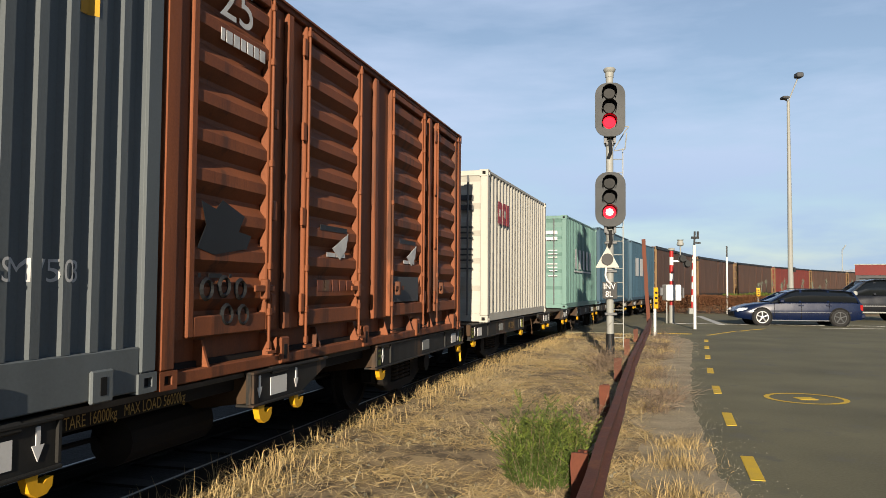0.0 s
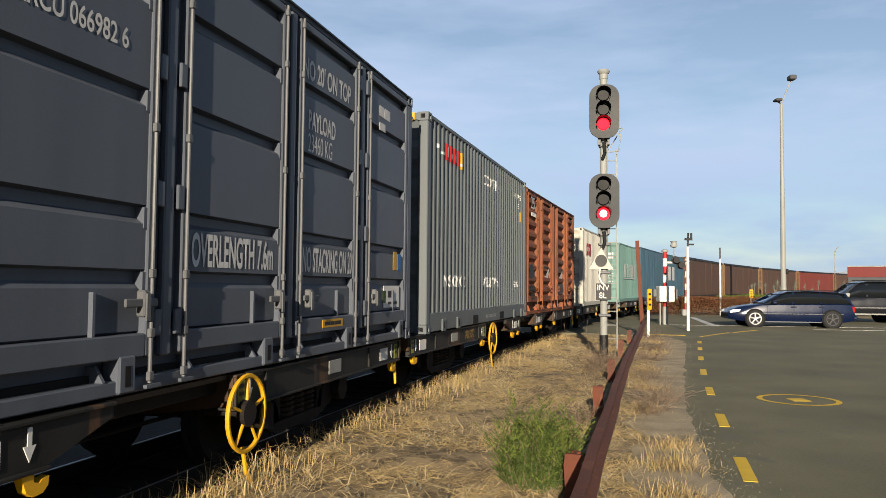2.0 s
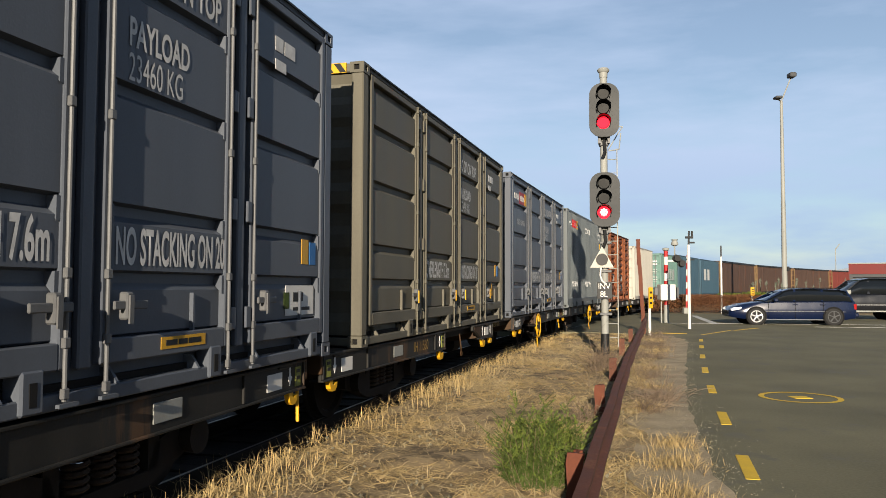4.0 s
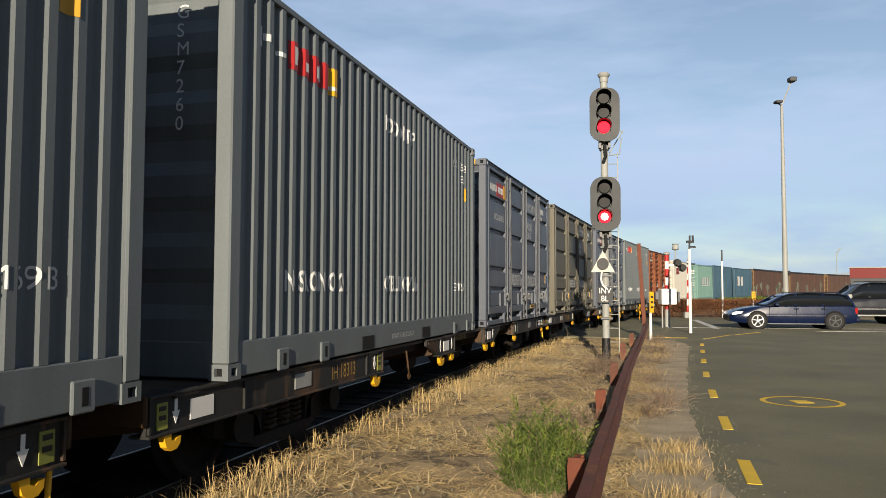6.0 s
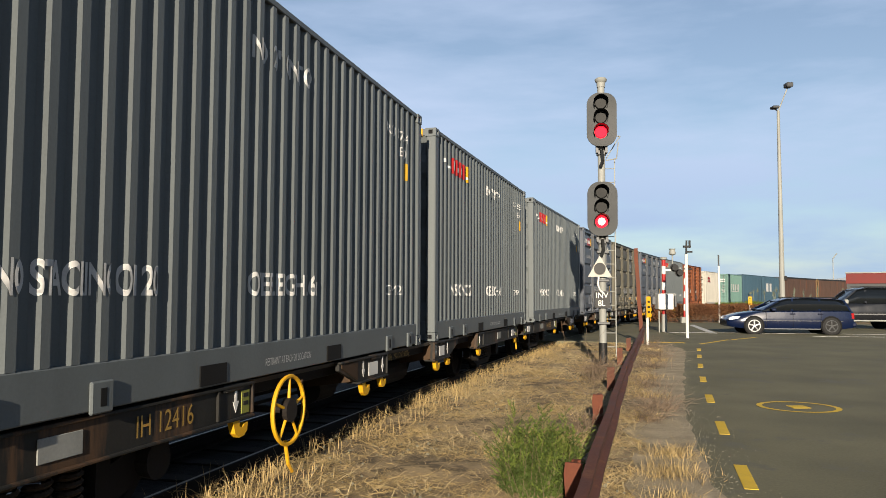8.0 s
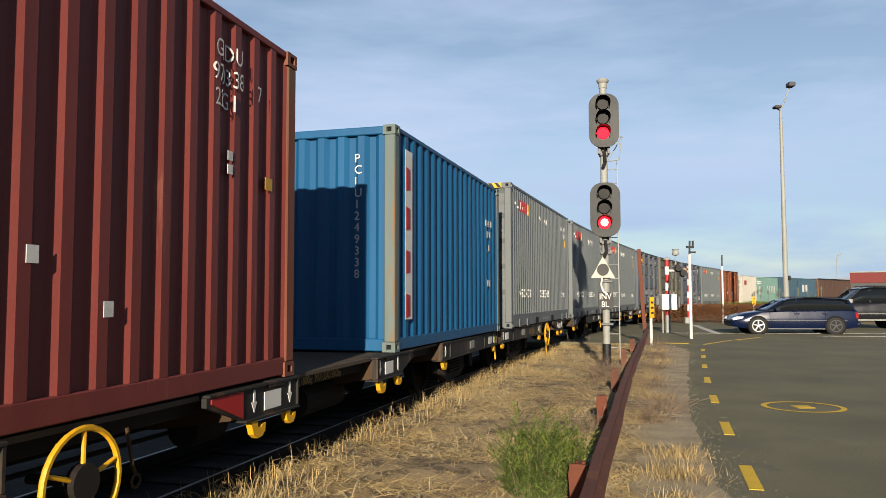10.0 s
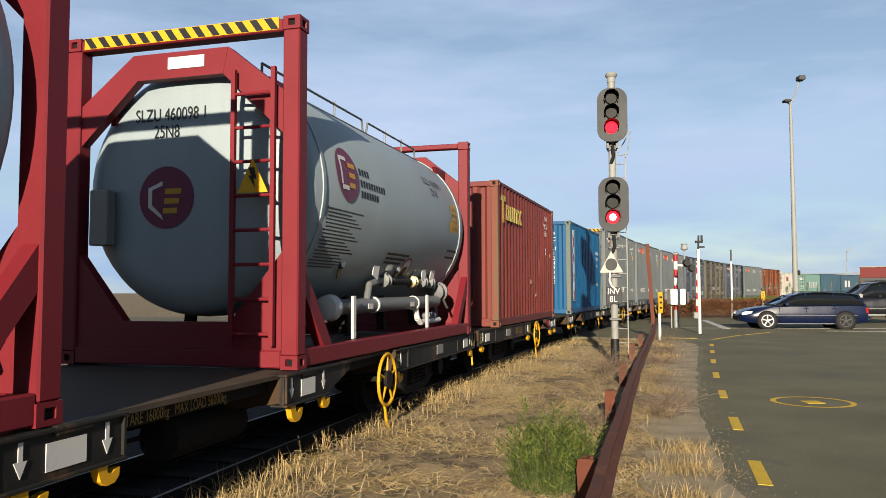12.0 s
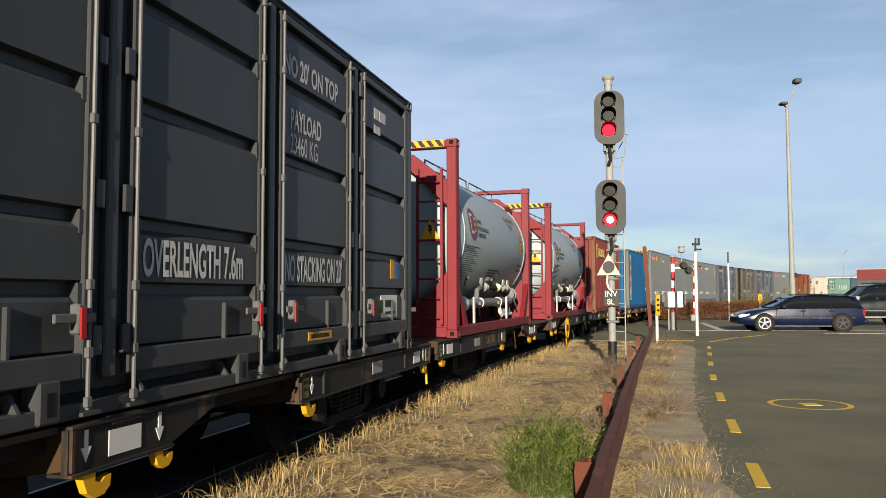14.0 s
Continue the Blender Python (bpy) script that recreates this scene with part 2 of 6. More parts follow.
# ---------------------------------------------------------------- mesh tools
class G:
    """Collects vertices and faces of one mesh."""

    def __init__(self):
        self.v, self.f = [], []

    def add(self, vs, fs):
        k = len(self.v)
        self.v += [tuple(p) for p in vs]
        self.f += [tuple(i + k for i in q) for q in fs]
        return self

    def box(self, x0, x1, y0, y1, z0, z1, c=0.0):
        if not c:
            return self.add([(x, y, z) for z in (z0, z1) for y in (y0, y1) for x in (x0, x1)],
                            [(0, 2, 3, 1), (4, 5, 7, 6), (0, 1, 5, 4), (1, 3, 7, 5), (3, 2, 6, 7), (2, 0, 4, 6)])
        c = min(c, (x1 - x0) / 3, (y1 - y0) / 3, (z1 - z0) / 3)
        rings = []
        for z, e in ((z0, c), (z0 + c, 0), (z1 - c, 0), (z1, c)):
            rings.append([(x0 + c + e * 0, y0 + e, z), (x1 - c, y0 + e, z), (x1 - e, y0 + c, z), (x1 - e, y1 - c, z),
                          (x1 - c, y1 - e, z), (x0 + c, y1 - e, z), (x0 + e, y1 - c, z), (x0 + e, y0 + c, z)])
        return self.skin(rings)

    def skin(self, rings, caps=True, closed=True):
        n = len(rings[0])
        fs = []
        for r in range(len(rings) - 1):
            for i in range(n if closed else n - 1):
                j = (i + 1) % n
                fs.append((r * n + i, r * n + j, (r + 1) * n + j, (r + 1) * n + i))
        if caps:
            fs.append(tuple(range(n - 1, -1, -1)))
            fs.append(tuple((len(rings) - 1) * n + i for i in range(n)))
        return self.add([p for r in rings for p in r], fs)

    def tube(self, p, q, r, n=8, r2=None):
        p, q = Vector(p), Vector(q)
        d = (q - p).normalized()
        a = d.orthogonal().normalized()
        b = d.cross(a)
        r2 = r if r2 is None else r2
        return self.skin([[o + (a * math.cos(2 * math.pi * i / n) + b * math.sin(2 * math.pi * i / n)) * rad for i in range(n)]
                          for o, rad in ((p, r), (q, r2))])

    def pipe(self, pts, r, n=8):
        for p, q in zip(pts, pts[1:]):
            self.tube(p, q, r, n)
        return self

    def prism(self, poly, axis, a, b):
        """poly: points in the two other axes (in the order x, y, z), pushed from a to b along axis."""
        put = {"x": lambda u, w, t: (t, u, w), "y": lambda u, w, t: (u, t, w), "z": lambda u, w, t: (u, w, t)}[axis]
        return self.skin([[put(u, w, a) for u, w in poly], [put(u, w, b) for u, w in poly]])

    def lathe(self, prof, axis_o, axis="x", n=24, caps=True):
        """prof: (distance along, radius)."""
        ox, oy, oz = axis_o
        rings = []
        for t, r in prof:
            ring = []
            for i in range(n):
                c, s = math.cos(2 * math.pi * i / n) * r, math.sin(2 * math.pi * i / n) * r
                ring.append({"x": (ox + t, oy + c, oz + s), "y": (ox + c, oy + t, oz + s), "z": (ox + c, oy + s, oz + t)}[axis])
            rings.append(ring)
        return self.skin(rings, caps)

    def ring(self, o, axis, R_, r, n=24, k=6):
        rings = []
        for i in range(n + 1):
            a = 2 * math.pi * i / n
            ring = []
            for j in range(k):
                b = 2 * math.pi * j / k
                u, w, t = (R_ + r * math.cos(b)) * math.cos(a), (R_ + r * math.cos(b)) * math.sin(a), r * math.sin(b)
                d = {"x": (t, u, w), "y": (u, t, w), "z": (u, w, t)}[axis]
                ring.append(tuple(o[q] + d[q] for q in range(3)))
            rings.append(ring)
        return self.skin(rings, False)

    def mesh(self, name, material, smooth=False):
        me = bpy.data.meshes.new(name)
        me.from_pydata(self.v, [], self.f)
        me.materials.append(material)
        bm = bmesh.new()
        bm.from_mesh(me)
        bmesh.ops.recalc_face_normals(bm, faces=bm.faces)
        bm.to_mesh(me)
        bm.free()
        if smooth:
            me.polygons.foreach_set("use_smooth", [True] * len(me.polygons))
            me.set_sharp_from_angle(angle=radians(40))
        return me


def part(name, g, material, parent=None, label="", smooth=False):
    ob = new(name, g.mesh(name, material, smooth))
    if parent:
        ob.parent = parent
    if label:
        ob["label"] = label
    return ob


def thing(name, label, category, m=None, group="", kind=""):
    ob = tagged(new(name), label, category, group, kind)
    ob.empty_display_size = 0.2
    if m is not None:
        ob.matrix_world = m
    return ob


def single(name, g, material, label, category, m=None, group="", kind="", smooth=False):
    ob = tagged(part(name, g, material, None, "", smooth), label, category, group, kind)
    if m is not None:
        ob.matrix_world = m
    return ob


def letters(words, size, material, parent, at, facing="side", depth=None, squeeze=1.0, name="lettering", turn=0.0, bold=0.0, cuts=(), wrap=None):
    """Painted words, cut and pressed into the panel where depth(x) is given. facing side: read from -y; rear: read from -x."""
    cu = bpy.data.curves.new(name, "FONT")
    cu.body, cu.size = words, size
    cu.space_line, cu.offset = 0.95, size * bold
    tmp = bpy.data.objects.new(name, cu)
    scene.collection.objects.link(tmp)
    dg = bpy.context.evaluated_depsgraph_get()
    me = bpy.data.meshes.new_from_object(tmp.evaluated_get(dg))
    bpy.data.objects.remove(tmp)
    bm = bmesh.new()
    bm.from_mesh(me)
    ca, sa = math.cos(radians(turn)), math.sin(radians(turn))
    for v in bm.verts:
        x, y = v.co.x * squeeze, v.co.y
        v.co = (x * ca - y * sa, x * sa + y * ca, 0)
    if cuts:
        xs = [v.co.x for v in bm.verts]
        for c in cuts:
            if min(xs) < c - at[0] < max(xs):
                bmesh.ops.bisect_plane(bm, geom=bm.verts[:] + bm.edges[:] + bm.faces[:], plane_co=(c - at[0], 0, 0), plane_no=(1, 0, 0))
    for v in bm.verts:
        x, y = v.co.x, v.co.y
        d = depth(at[0] + x) if depth else 0
        if wrap:
            r, zc, a0 = wrap
            v.co = (at[0] + x, -r * math.cos(a0 + y / r), zc + r * math.sin(a0 + y / r))
            continue
        v.co = (at[0] + x, at[1] + d, at[2] + y) if facing == "side" else (at[0], at[1] - x, at[2] + y)
    bm.to_mesh(me)
    bm.free()
    me.materials.clear()
    me.materials.append(material)
    ob = new(name, me)
    ob.parent = parent
    return ob
# ---------------------------------------------------------------- the line of the track
TH0, K0, K1 = radians(13.893), 0.003563, 2.28e-5
HALF_W = 1.22                          # half the width of a container


def bearing(s):
    th = TH0 + K0 * s
    if s > 0:
        th += K1 * (s * s / 2 if s < 40 else 40 * s - 800)
    return th


def lay_line(step=0.25, a=-150.0, b=330.0):
    """Points of the line on which the trains' near sides run."""
    line = {0: (-2.78, 0.688)}
    for sign, end in ((1, b), (-1, a)):
        x, y = line[0]
        for i in range(1, int(abs(end) / step) + 1):
            th = bearing(sign * (i - 0.5) * step)
            x, y = x + sign * step * math.sin(th), y + sign * step * math.cos(th)
            line[sign * i] = (x, y)
    return line


LINE = lay_line()


def on_line(s, left=HALF_W, z=0.0):
    i = math.floor(s / 0.25)
    f = s / 0.25 - i
    (x0, y0), (x1, y1) = LINE[i], LINE[i + 1]
    th = bearing(s)
    return Vector((x0 + (x1 - x0) * f - math.cos(th) * left, y0 + (y1 - y0) * f + math.sin(th) * left, z))


def travelled(t):
    return 6.797 * t + 0.01037 * t * t


def train_pose(rear, front, t, z):
    inset = 2.35 if front - rear > 12 else 0.0   # a wagon turns on its bogies, a container's ends lie on the line
    a, b = on_line(rear + inset + travelled(t)), on_line(front - inset + travelled(t))
    m = (a + b) / 2
    return pose(m.x, m.y, z, 0, 0, math.degrees(math.atan2(b.y - a.y, b.x - a.x)))


MOVING = []                            # (thing, rear, front, height)
SPINNING = []                          # wheelsets
DECK_Z = 0.985
LOAD_Z = 0.862                         # underside of the loads


def ride(ob, rear, front, z=LOAD_Z):
    ob.matrix_world = train_pose(rear, front, 0, z)
    MOVING.append((ob, rear, front, z))
    return ob


# ---------------------------------------------------------------- containers
def wave(length, pitch, depth, flat=0.30, slope=0.20):
    """Breaks of a trapezoid corrugation over a length, centred: (x, depth)."""
    n = max(1, round(length / pitch))
    p = length / n
    pts = []
    for i in range(n):
        x = -length / 2 + i * p
        pts += [(x, 0), (x + p * flat, 0), (x + p * (flat + slope), depth), (x + p * (1 - slope), depth)]
    return pts + [(length / 2, 0)]


def wave_depth(pts):
    def at(x):
        for (a, d), (b, e) in zip(pts, pts[1:]):
            if a <= x <= b:
                return d + (e - d) * (x - a) / max(1e-6, b - a)
        return 0
    return at


def corrugated(pts, z0, z1, y, sign=1):
    """A sheet with upright waves on the side at y; sign 1 presses towards +y."""
    g = G()
    g.skin([[(x, y + sign * d, z0) for x, d in pts], [(x, y + sign * d, z1) for x, d in pts]], False, False)
    return g


CAST = {}


def corner_castings(parent, L, H, material, w=HALF_W):
    if material.name not in CAST:
        g = G()
        # a block with a sunk pocket in its side and in its end
        X, Y, Z = 0.178, 0.162, 0.118
        g.add([(0, 0, 0), (X, 0, 0), (X, Y, 0), (0, Y, 0), (0, 0, Z), (X, 0, Z), (X, Y, Z), (0, Y, Z),
               (0.045, 0, 0.03), (0.125, 0, 0.03), (0.125, 0, 0.09), (0.045, 0, 0.09), (0.05, 0.03, 0.034), (0.12, 0.03, 0.034), (0.12, 0.03, 0.086), (0.05, 0.03, 0.086),
               (0, 0.05, 0.03), (0, 0.115, 0.03), (0, 0.115, 0.09), (0, 0.05, 0.09), (0.03, 0.055, 0.034), (0.03, 0.11, 0.034), (0.03, 0.11, 0.086), (0.03, 0.055, 0.086)],
              [(0, 3, 2, 1), (4, 5, 6, 7), (1, 2, 6, 5), (2, 3, 7, 6)]
              + [(o[k], o[(k + 1) % 4], q + (k + 1) % 4, q + k) for o, q in (((0, 1, 5, 4), 8), ((0, 3, 7, 4), 16)) for k in range(4)]
              + [(q + k, q + (k + 1) % 4, q + 4 + (k + 1) % 4, q + 4 + k) for q in (8, 16) for k in range(4)] + [(12, 13, 14, 15), (20, 21, 22, 23)])
        CAST[material.name] = g.mesh("corner_casting", material)
        # thin black sheets on the pocket floors paint the shade inside
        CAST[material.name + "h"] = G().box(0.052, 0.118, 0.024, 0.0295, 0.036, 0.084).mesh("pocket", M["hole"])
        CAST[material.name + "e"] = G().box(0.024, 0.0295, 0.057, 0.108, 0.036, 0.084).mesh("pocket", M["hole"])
    for sx in (1, -1):
        for sy in (1, -1):
            for z in (0, H - 0.118):
                for key, nm in ((material.name, "corner_casting"), (material.name + "h", "pocket"), (material.name + "e", "pocket")):
                    ob = new(nm, CAST[key])
                    ob.parent = parent
                    ob.matrix_basis = Matrix.Translation((sx * (-L / 2 - 0.004), sy * (-w - 0.004), z)) @ Matrix.Diagonal((sx, sy, 1, 1))


def box_frame(c, L, H, m, postm=None, sill=0.16, top=0.06):
    w = HALF_W
    postm = postm or m
    for sx in (-1, 1):
        for sy in (-1, 1):
            x0, x1 = sorted((sx * L / 2, sx * (L / 2 - 0.15)))
            y0, y1 = sorted((sy * w, sy * (w - 0.14)))
            part("corner_post", G().box(x0, x1, y0, y1, 0.118, H - 0.118, 0.012), postm, c)
        x0, x1 = sorted((sx * (L / 2 - 0.01), sx * (L / 2 - 0.12)))
        part("end_sill", G().box(x0, x1, -w + 0.14, w - 0.14, 0.01, sill, 0.01), m, c)
        part("end_header", G().box(x0, x1, -w + 0.14, w - 0.14, H - 0.11, H - 0.01, 0.01), m, c)
    for sy in (-1, 1):
        y0, y1 = sorted((sy * (w - 0.012), sy * (w - 0.1)))
        part("bottom_rail", G().box(-L / 2 + 0.15, L / 2 - 0.15, y0, y1, 0.015, sill, 0.008), m, c)
        part("top_rail", G().box(-L / 2 + 0.15, L / 2 - 0.15, y0, y1, H - top, H, 0.008), m, c)
    part("roof", G().box(-L / 2 + 0.12, L / 2 - 0.12, -w + 0.1, w - 0.1, H - 0.05, H - 0.02), m, c)
    part("floor", G().box(-L / 2 + 0.12, L / 2 - 0.12, -w + 0.1, w - 0.1, 0.09, 0.14), M["under"], c)
    corner_castings(c, L, H, postm)


def hazard_strip(c, L, H):
    """Yellow and black warning strip on the rear header."""
    n = 14
    span = 2 * HALF_W - 0.4
    part("warning_strip", G().box(-L / 2 - 0.006, -L / 2 + 0.01, -span / 2, span / 2, H - 0.115, H - 0.005), M["yellow"], c, "yellow strip with black slanting bars")
    for i in range(n):
        y = -span / 2 + span * i / n
        d = span / n
        part("black_bar", G().prism([(y, H - 0.11), (y + d * 0.5, H - 0.11), (y + d, H - 0.01), (y + d * 0.5, H - 0.01)], "x", -L / 2 - 0.009, -L / 2 - 0.006), M["dark"], c)


def bars(c, x, z, widths, h, material, y=-HALF_W - 0.004, name="marking", gap=0.03):
    """Writing that cannot be read: bars in a row."""
    for w in widths:
        part(name, G().box(x, x + w, y, y + 0.003, z, z + h), material, c)
        x += w + gap


def sticker(c, x, z, w, h, material, y=-HALF_W - 0.004, name="sticker", label=""):
    return part(name, G().box(x, x + w, y, y + 0.004, z, z + h), material, c, label)


def ribbed_container(label, L, H, m, postm=None, pitch=0.278, depth=0.04, sill=0.16, rear_ribs=True, hazard=False, name="shipping_container"):
    c = thing(name, label, "container", group="containers on the train")
    box_frame(c, L, H, m, postm, sill)
    w = HALF_W
    pts = wave(L - 0.30, pitch, depth)
    for sy in (-1, 1):
        part("side_panel", corrugated(pts, sill, H - 0.06, sy * (w - 0.016), -sy), m, c)
    for sx in (-1, 1):
        g = G()
        if rear_ribs:
            q = wave(2 * w - 0.28, 0.27, 0.045)
            g.skin([[(sx * (L / 2 - 0.03 - d), y, sill) for y, d in q], [(sx * (L / 2 - 0.03 - d), y, H - 0.11) for y, d in q]], False, False)
        else:
            q = [(z + 0.0, d) for z, d in wave(H - sill - 0.11, 0.5, 0.04)]
            mid = (H - 0.11 + sill) / 2
            g.skin([[(sx * (L / 2 - 0.03 - d), -w + 0.14, z + mid) for z, d in q], [(sx * (L / 2 - 0.03 - d), w - 0.14, z + mid) for z, d in q]], False, False)
        part("end_panel", g, m, c)
    if hazard:
        hazard_strip(c, L, H)
    return c, pts


def rail_markings(c, pts, L, number, small):
    """Emblem and words of the ribbed grey containers, set out from the rear and front ends."""
    cuts, dep = [p[0] for p in pts], wave_depth(pts)
    y = -HALF_W + 0.016 - 0.004
    r, f = -L / 2, L / 2

    def plate(nm, x0, x1, z0, z1, material, lift=0.001):
        xs = sorted({x0, x1, *[k for k in cuts if x0 < k < x1]})
        part(nm, G().skin([[(k, y - lift + dep(k), z0) for k in xs], [(k, y - lift + dep(k), z1) for k in xs]], False, False), material, c)
    plate("emblem", r + 0.97, r + 1.75, 2.57, 2.82, M["redsign"])
    plate("emblem", r + 1.75, r + 1.95, 2.55, 2.82, M["yellow"])
    for x0, x1, z0, z1 in ((0.46, 0.52, 2.62, 2.79), (0.53, 0.60, 2.68, 2.74), (0.66, 0.70, 2.62, 2.73), (0.74, 0.86, 2.62, 2.66), (0.90, 0.94, 2.62, 2.73)):
        plate("emblem_bar", r + x0, r + x1, z0, z1, M["worn"])
    for x0, x1, z0, z1 in ((1.02, 1.07, 2.62, 2.78), (1.07, 1.17, 2.70, 2.78), (1.24, 1.38, 2.62, 2.70), (1.47, 1.51, 2.62, 2.73), (1.58, 1.62, 2.62, 2.78), (1.78, 1.92, 2.60, 2.64)):
        plate("emblem_bar", r + x0, r + x1, z0, z1, M["white"], 0.003)
    letters("NO 20' ON TOP", 0.25, M["worn"], c, (r + 3.37, y, 2.53), depth=dep, squeeze=0.62, bold=0.025, cuts=cuts)
    letters("NO STACKING ON 20'", 0.25, M["worn"], c, (r + 0.96, y, 0.655), depth=dep, squeeze=0.50, bold=0.025, cuts=cuts)
    letters("OVERLENGTH 7.6m", 0.25, M["worn"], c, (r + 3.37, y, 0.655), depth=dep, squeeze=0.60, bold=0.025, cuts=cuts)
    letters(number, 0.17, M["worn"], c, (f - 1.42, y, 2.60), depth=dep, squeeze=0.85, cuts=cuts, name="container_number")
    letters("5EG0", 0.17, M["worn"], c, (f - 0.92, y, 2.40), depth=dep, squeeze=0.85, cuts=cuts, name="container_number")
    letters(small, 0.17, M["worn"], c, (f - 1.32, y, 0.66), depth=dep, squeeze=0.95, cuts=cuts, name="container_number")
    letters("\n".join(small.replace(" ", "")), 0.15, M["worn"], c, (r + 0.022, -0.72, 2.72), "rear", name="container_number")
    plate("sticker", f - 0.72, f - 0.58, 2.12, 2.34, M["gold"])
    letters("RESTRAINT AT EACH 20' LOCATION", 0.085, M["worn"], c, (r + 3.6, -HALF_W + 0.008, 0.09), squeeze=0.62)
    for k in (r + 0.85, r + 1.68, f - 1.32, f - 0.5):
        part("lashing_block", G().box(k - 0.09, k + 0.09, -HALF_W - 0.014, -HALF_W + 0.012, 0.0, 0.18, 0.01), M["grey"], c)
        part("slot", G().box(k - 0.02, k + 0.03, -HALF_W - 0.0165, -HALF_W - 0.0135, 0.04, 0.14), M["hole"], c)
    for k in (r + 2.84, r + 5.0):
        # flat black sheet on the rail, shade of an opening that isn't cut
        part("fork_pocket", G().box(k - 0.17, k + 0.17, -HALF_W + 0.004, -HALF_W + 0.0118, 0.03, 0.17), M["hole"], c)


BRACKET = {}
DOORS = {5: ((-3.55, -1.86), (-1.56, 0.0), (0.27, 1.77), (2.09, 3.62)), 9: ((-3.52, -2.40), (-1.80, -0.48), (0.48, 1.80), (2.38, 3.52))}
FOLDS = (0.0, 0.143, 0.294, 0.571, 0.815, 1.0)


def side_door_container(label, L, H, m, bands=5, words=True, handles="redsign", lower=True, name="side_door_container"):
    """A container whose long side is four doors with lying pressed panels."""
    c = thing(name, label, "container", group="containers on the train")
    w = HALF_W
    box_frame(c, L, H, m, None, 0.10, 0.07)
    sill = 0.21 if lower else 0.30
    part("sill_plate", G().box(-L / 2 + 0.15, L / 2 - 0.15, -w + 0.13, -w + 0.16, 0.10, sill), m, c)
    part("far_side", G().box(-L / 2 + 0.15, L / 2 - 0.15, w - 0.06, w - 0.02, 0.10, H - 0.07), m, c)
    n = 8
    for i in range(n):
        x = -L / 2 + 0.55 + (L - 1.1) * i / (n - 1)
        part("gusset", G().prism([(-w + 0.01, 0.10), (-w + 0.13, 0.10), (-w + 0.13, sill - 0.02), (-w + 0.07, sill - 0.02)], "x", x - 0.012, x + 0.012), m, c)
        if i % 2:
            part("lashing_block", G().box(x + 0.1, x + 0.25, -w - 0.01, -w + 0.11, 0.02, 0.24, 0.012), m, c)
            part("slot", G().box(x + 0.15, x + 0.2, -w - 0.013, -w - 0.009, 0.06, 0.18), M["hole"], c)
    spans = [(a * L / 7.6, b * L / 7.6) for a, b in DOORS[bands]]
    z0, z1 = sill + 0.01, H - 0.08
    for i in range(4):
        x0, x1 = spans[i]
        dw = x1 - x0
        d = part("door", G().box(x0, x0 + 0.07, -w, -w + 0.07, z0, z1, 0.008).box(x1 - 0.07, x1, -w, -w + 0.07, z0, z1, 0.008)
                 .box(x0 + 0.07, x1 - 0.07, -w, -w + 0.07, z0, z0 + 0.14, 0.008).box(x0 + 0.07, x1 - 0.07, -w, -w + 0.07, z1 - 0.07, z1, 0.008), m, c)
        zz0, zz1 = z0 + 0.14, z1 - 0.07
        step = (zz1 - zz0) / bands
        prof = []
        if bands == 5:
            for k in range(5):
                za, zb = zz0 + (zz1 - zz0) * FOLDS[k], zz0 + (zz1 - zz0) * FOLDS[k + 1]
                e = 0.05 if k == 0 else 0.018
                prof += [(za, 0.075), (za + 0.015, e), (zb - 0.10, e), (zb - 0.06, 0.075)]
        else:
            for k in range(bands):
                za = zz0 + k * step
                prof += [(za, 0.075), (za + step * 0.12, 0.075), (za + step * 0.42, 0.012), (za + step * 0.72, 0.012)]
        prof.append((zz1, 0.07))
        part("pressed_panel", G().skin([[(x0 + 0.07, -w + q, z) for z, q in prof], [(x1 - 0.07, -w + q, z) for z, q in prof]], False, False), m, d)
        if bands == 5:
            for k in range(1, 5):
                za = zz0 + (zz1 - zz0) * FOLDS[k]
                for xa, xb in ((x0 + 0.07, x0 + 0.10), (x1 - 0.10, x1 - 0.07)):
                    part("panel_end", G().prism([(-w + 0.01, za), (-w + 0.01, za - 0.13), (-w + 0.075, za - 0.06), (-w + 0.075, za)], "x", xa, xb), m, d)
            part("upright_seam", G().box(x0 + dw * 0.68, x0 + dw * 0.68 + 0.02, -w + 0.02, -w + 0.05, zz0, zz0 + (zz1 - zz0) * FOLDS[1] - 0.12), m, d)
        # hinges on the outer edge
        for k in range(4):
            z = z0 + 0.2 + k * (z1 - z0 - 0.4) / 3
            xh = x0 - 0.07 if i % 2 else x1 + 0.0
            part("hinge", G().box(xh, xh + 0.07, -w - 0.014, -w + 0.012, z - 0.08, z + 0.08, 0.006), m, d)
        # locking bars with brackets, cams and handle
        for xr in [x1 - 0.035] * (i < 3) + [x0 + 0.035] * (i > 0):
            sm = M["steel"] if bands == 5 and "olive" not in m.name else m
            rod = part("locking_bar", G().tube((xr, -w - 0.012, z0 - 0.16), (xr, -w - 0.012, z1 - 0.0), 0.0125, 8), sm, d, smooth=True)
            if sm.name not in BRACKET:
                BRACKET[sm.name] = G().box(-0.022, 0.022, -0.018, 0.012, -0.028, 0.028, 0.005).mesh("bar_bracket", sm)
            for z in (z0 - 0.12, z0 + 0.14, z0 + 0.5, (z0 + z1) / 2, z1 - 0.5, z1 - 0.06):
                bk = new("bar_bracket", BRACKET[sm.name])
                bk.parent, bk.location = d, (xr, -w - 0.010, z)
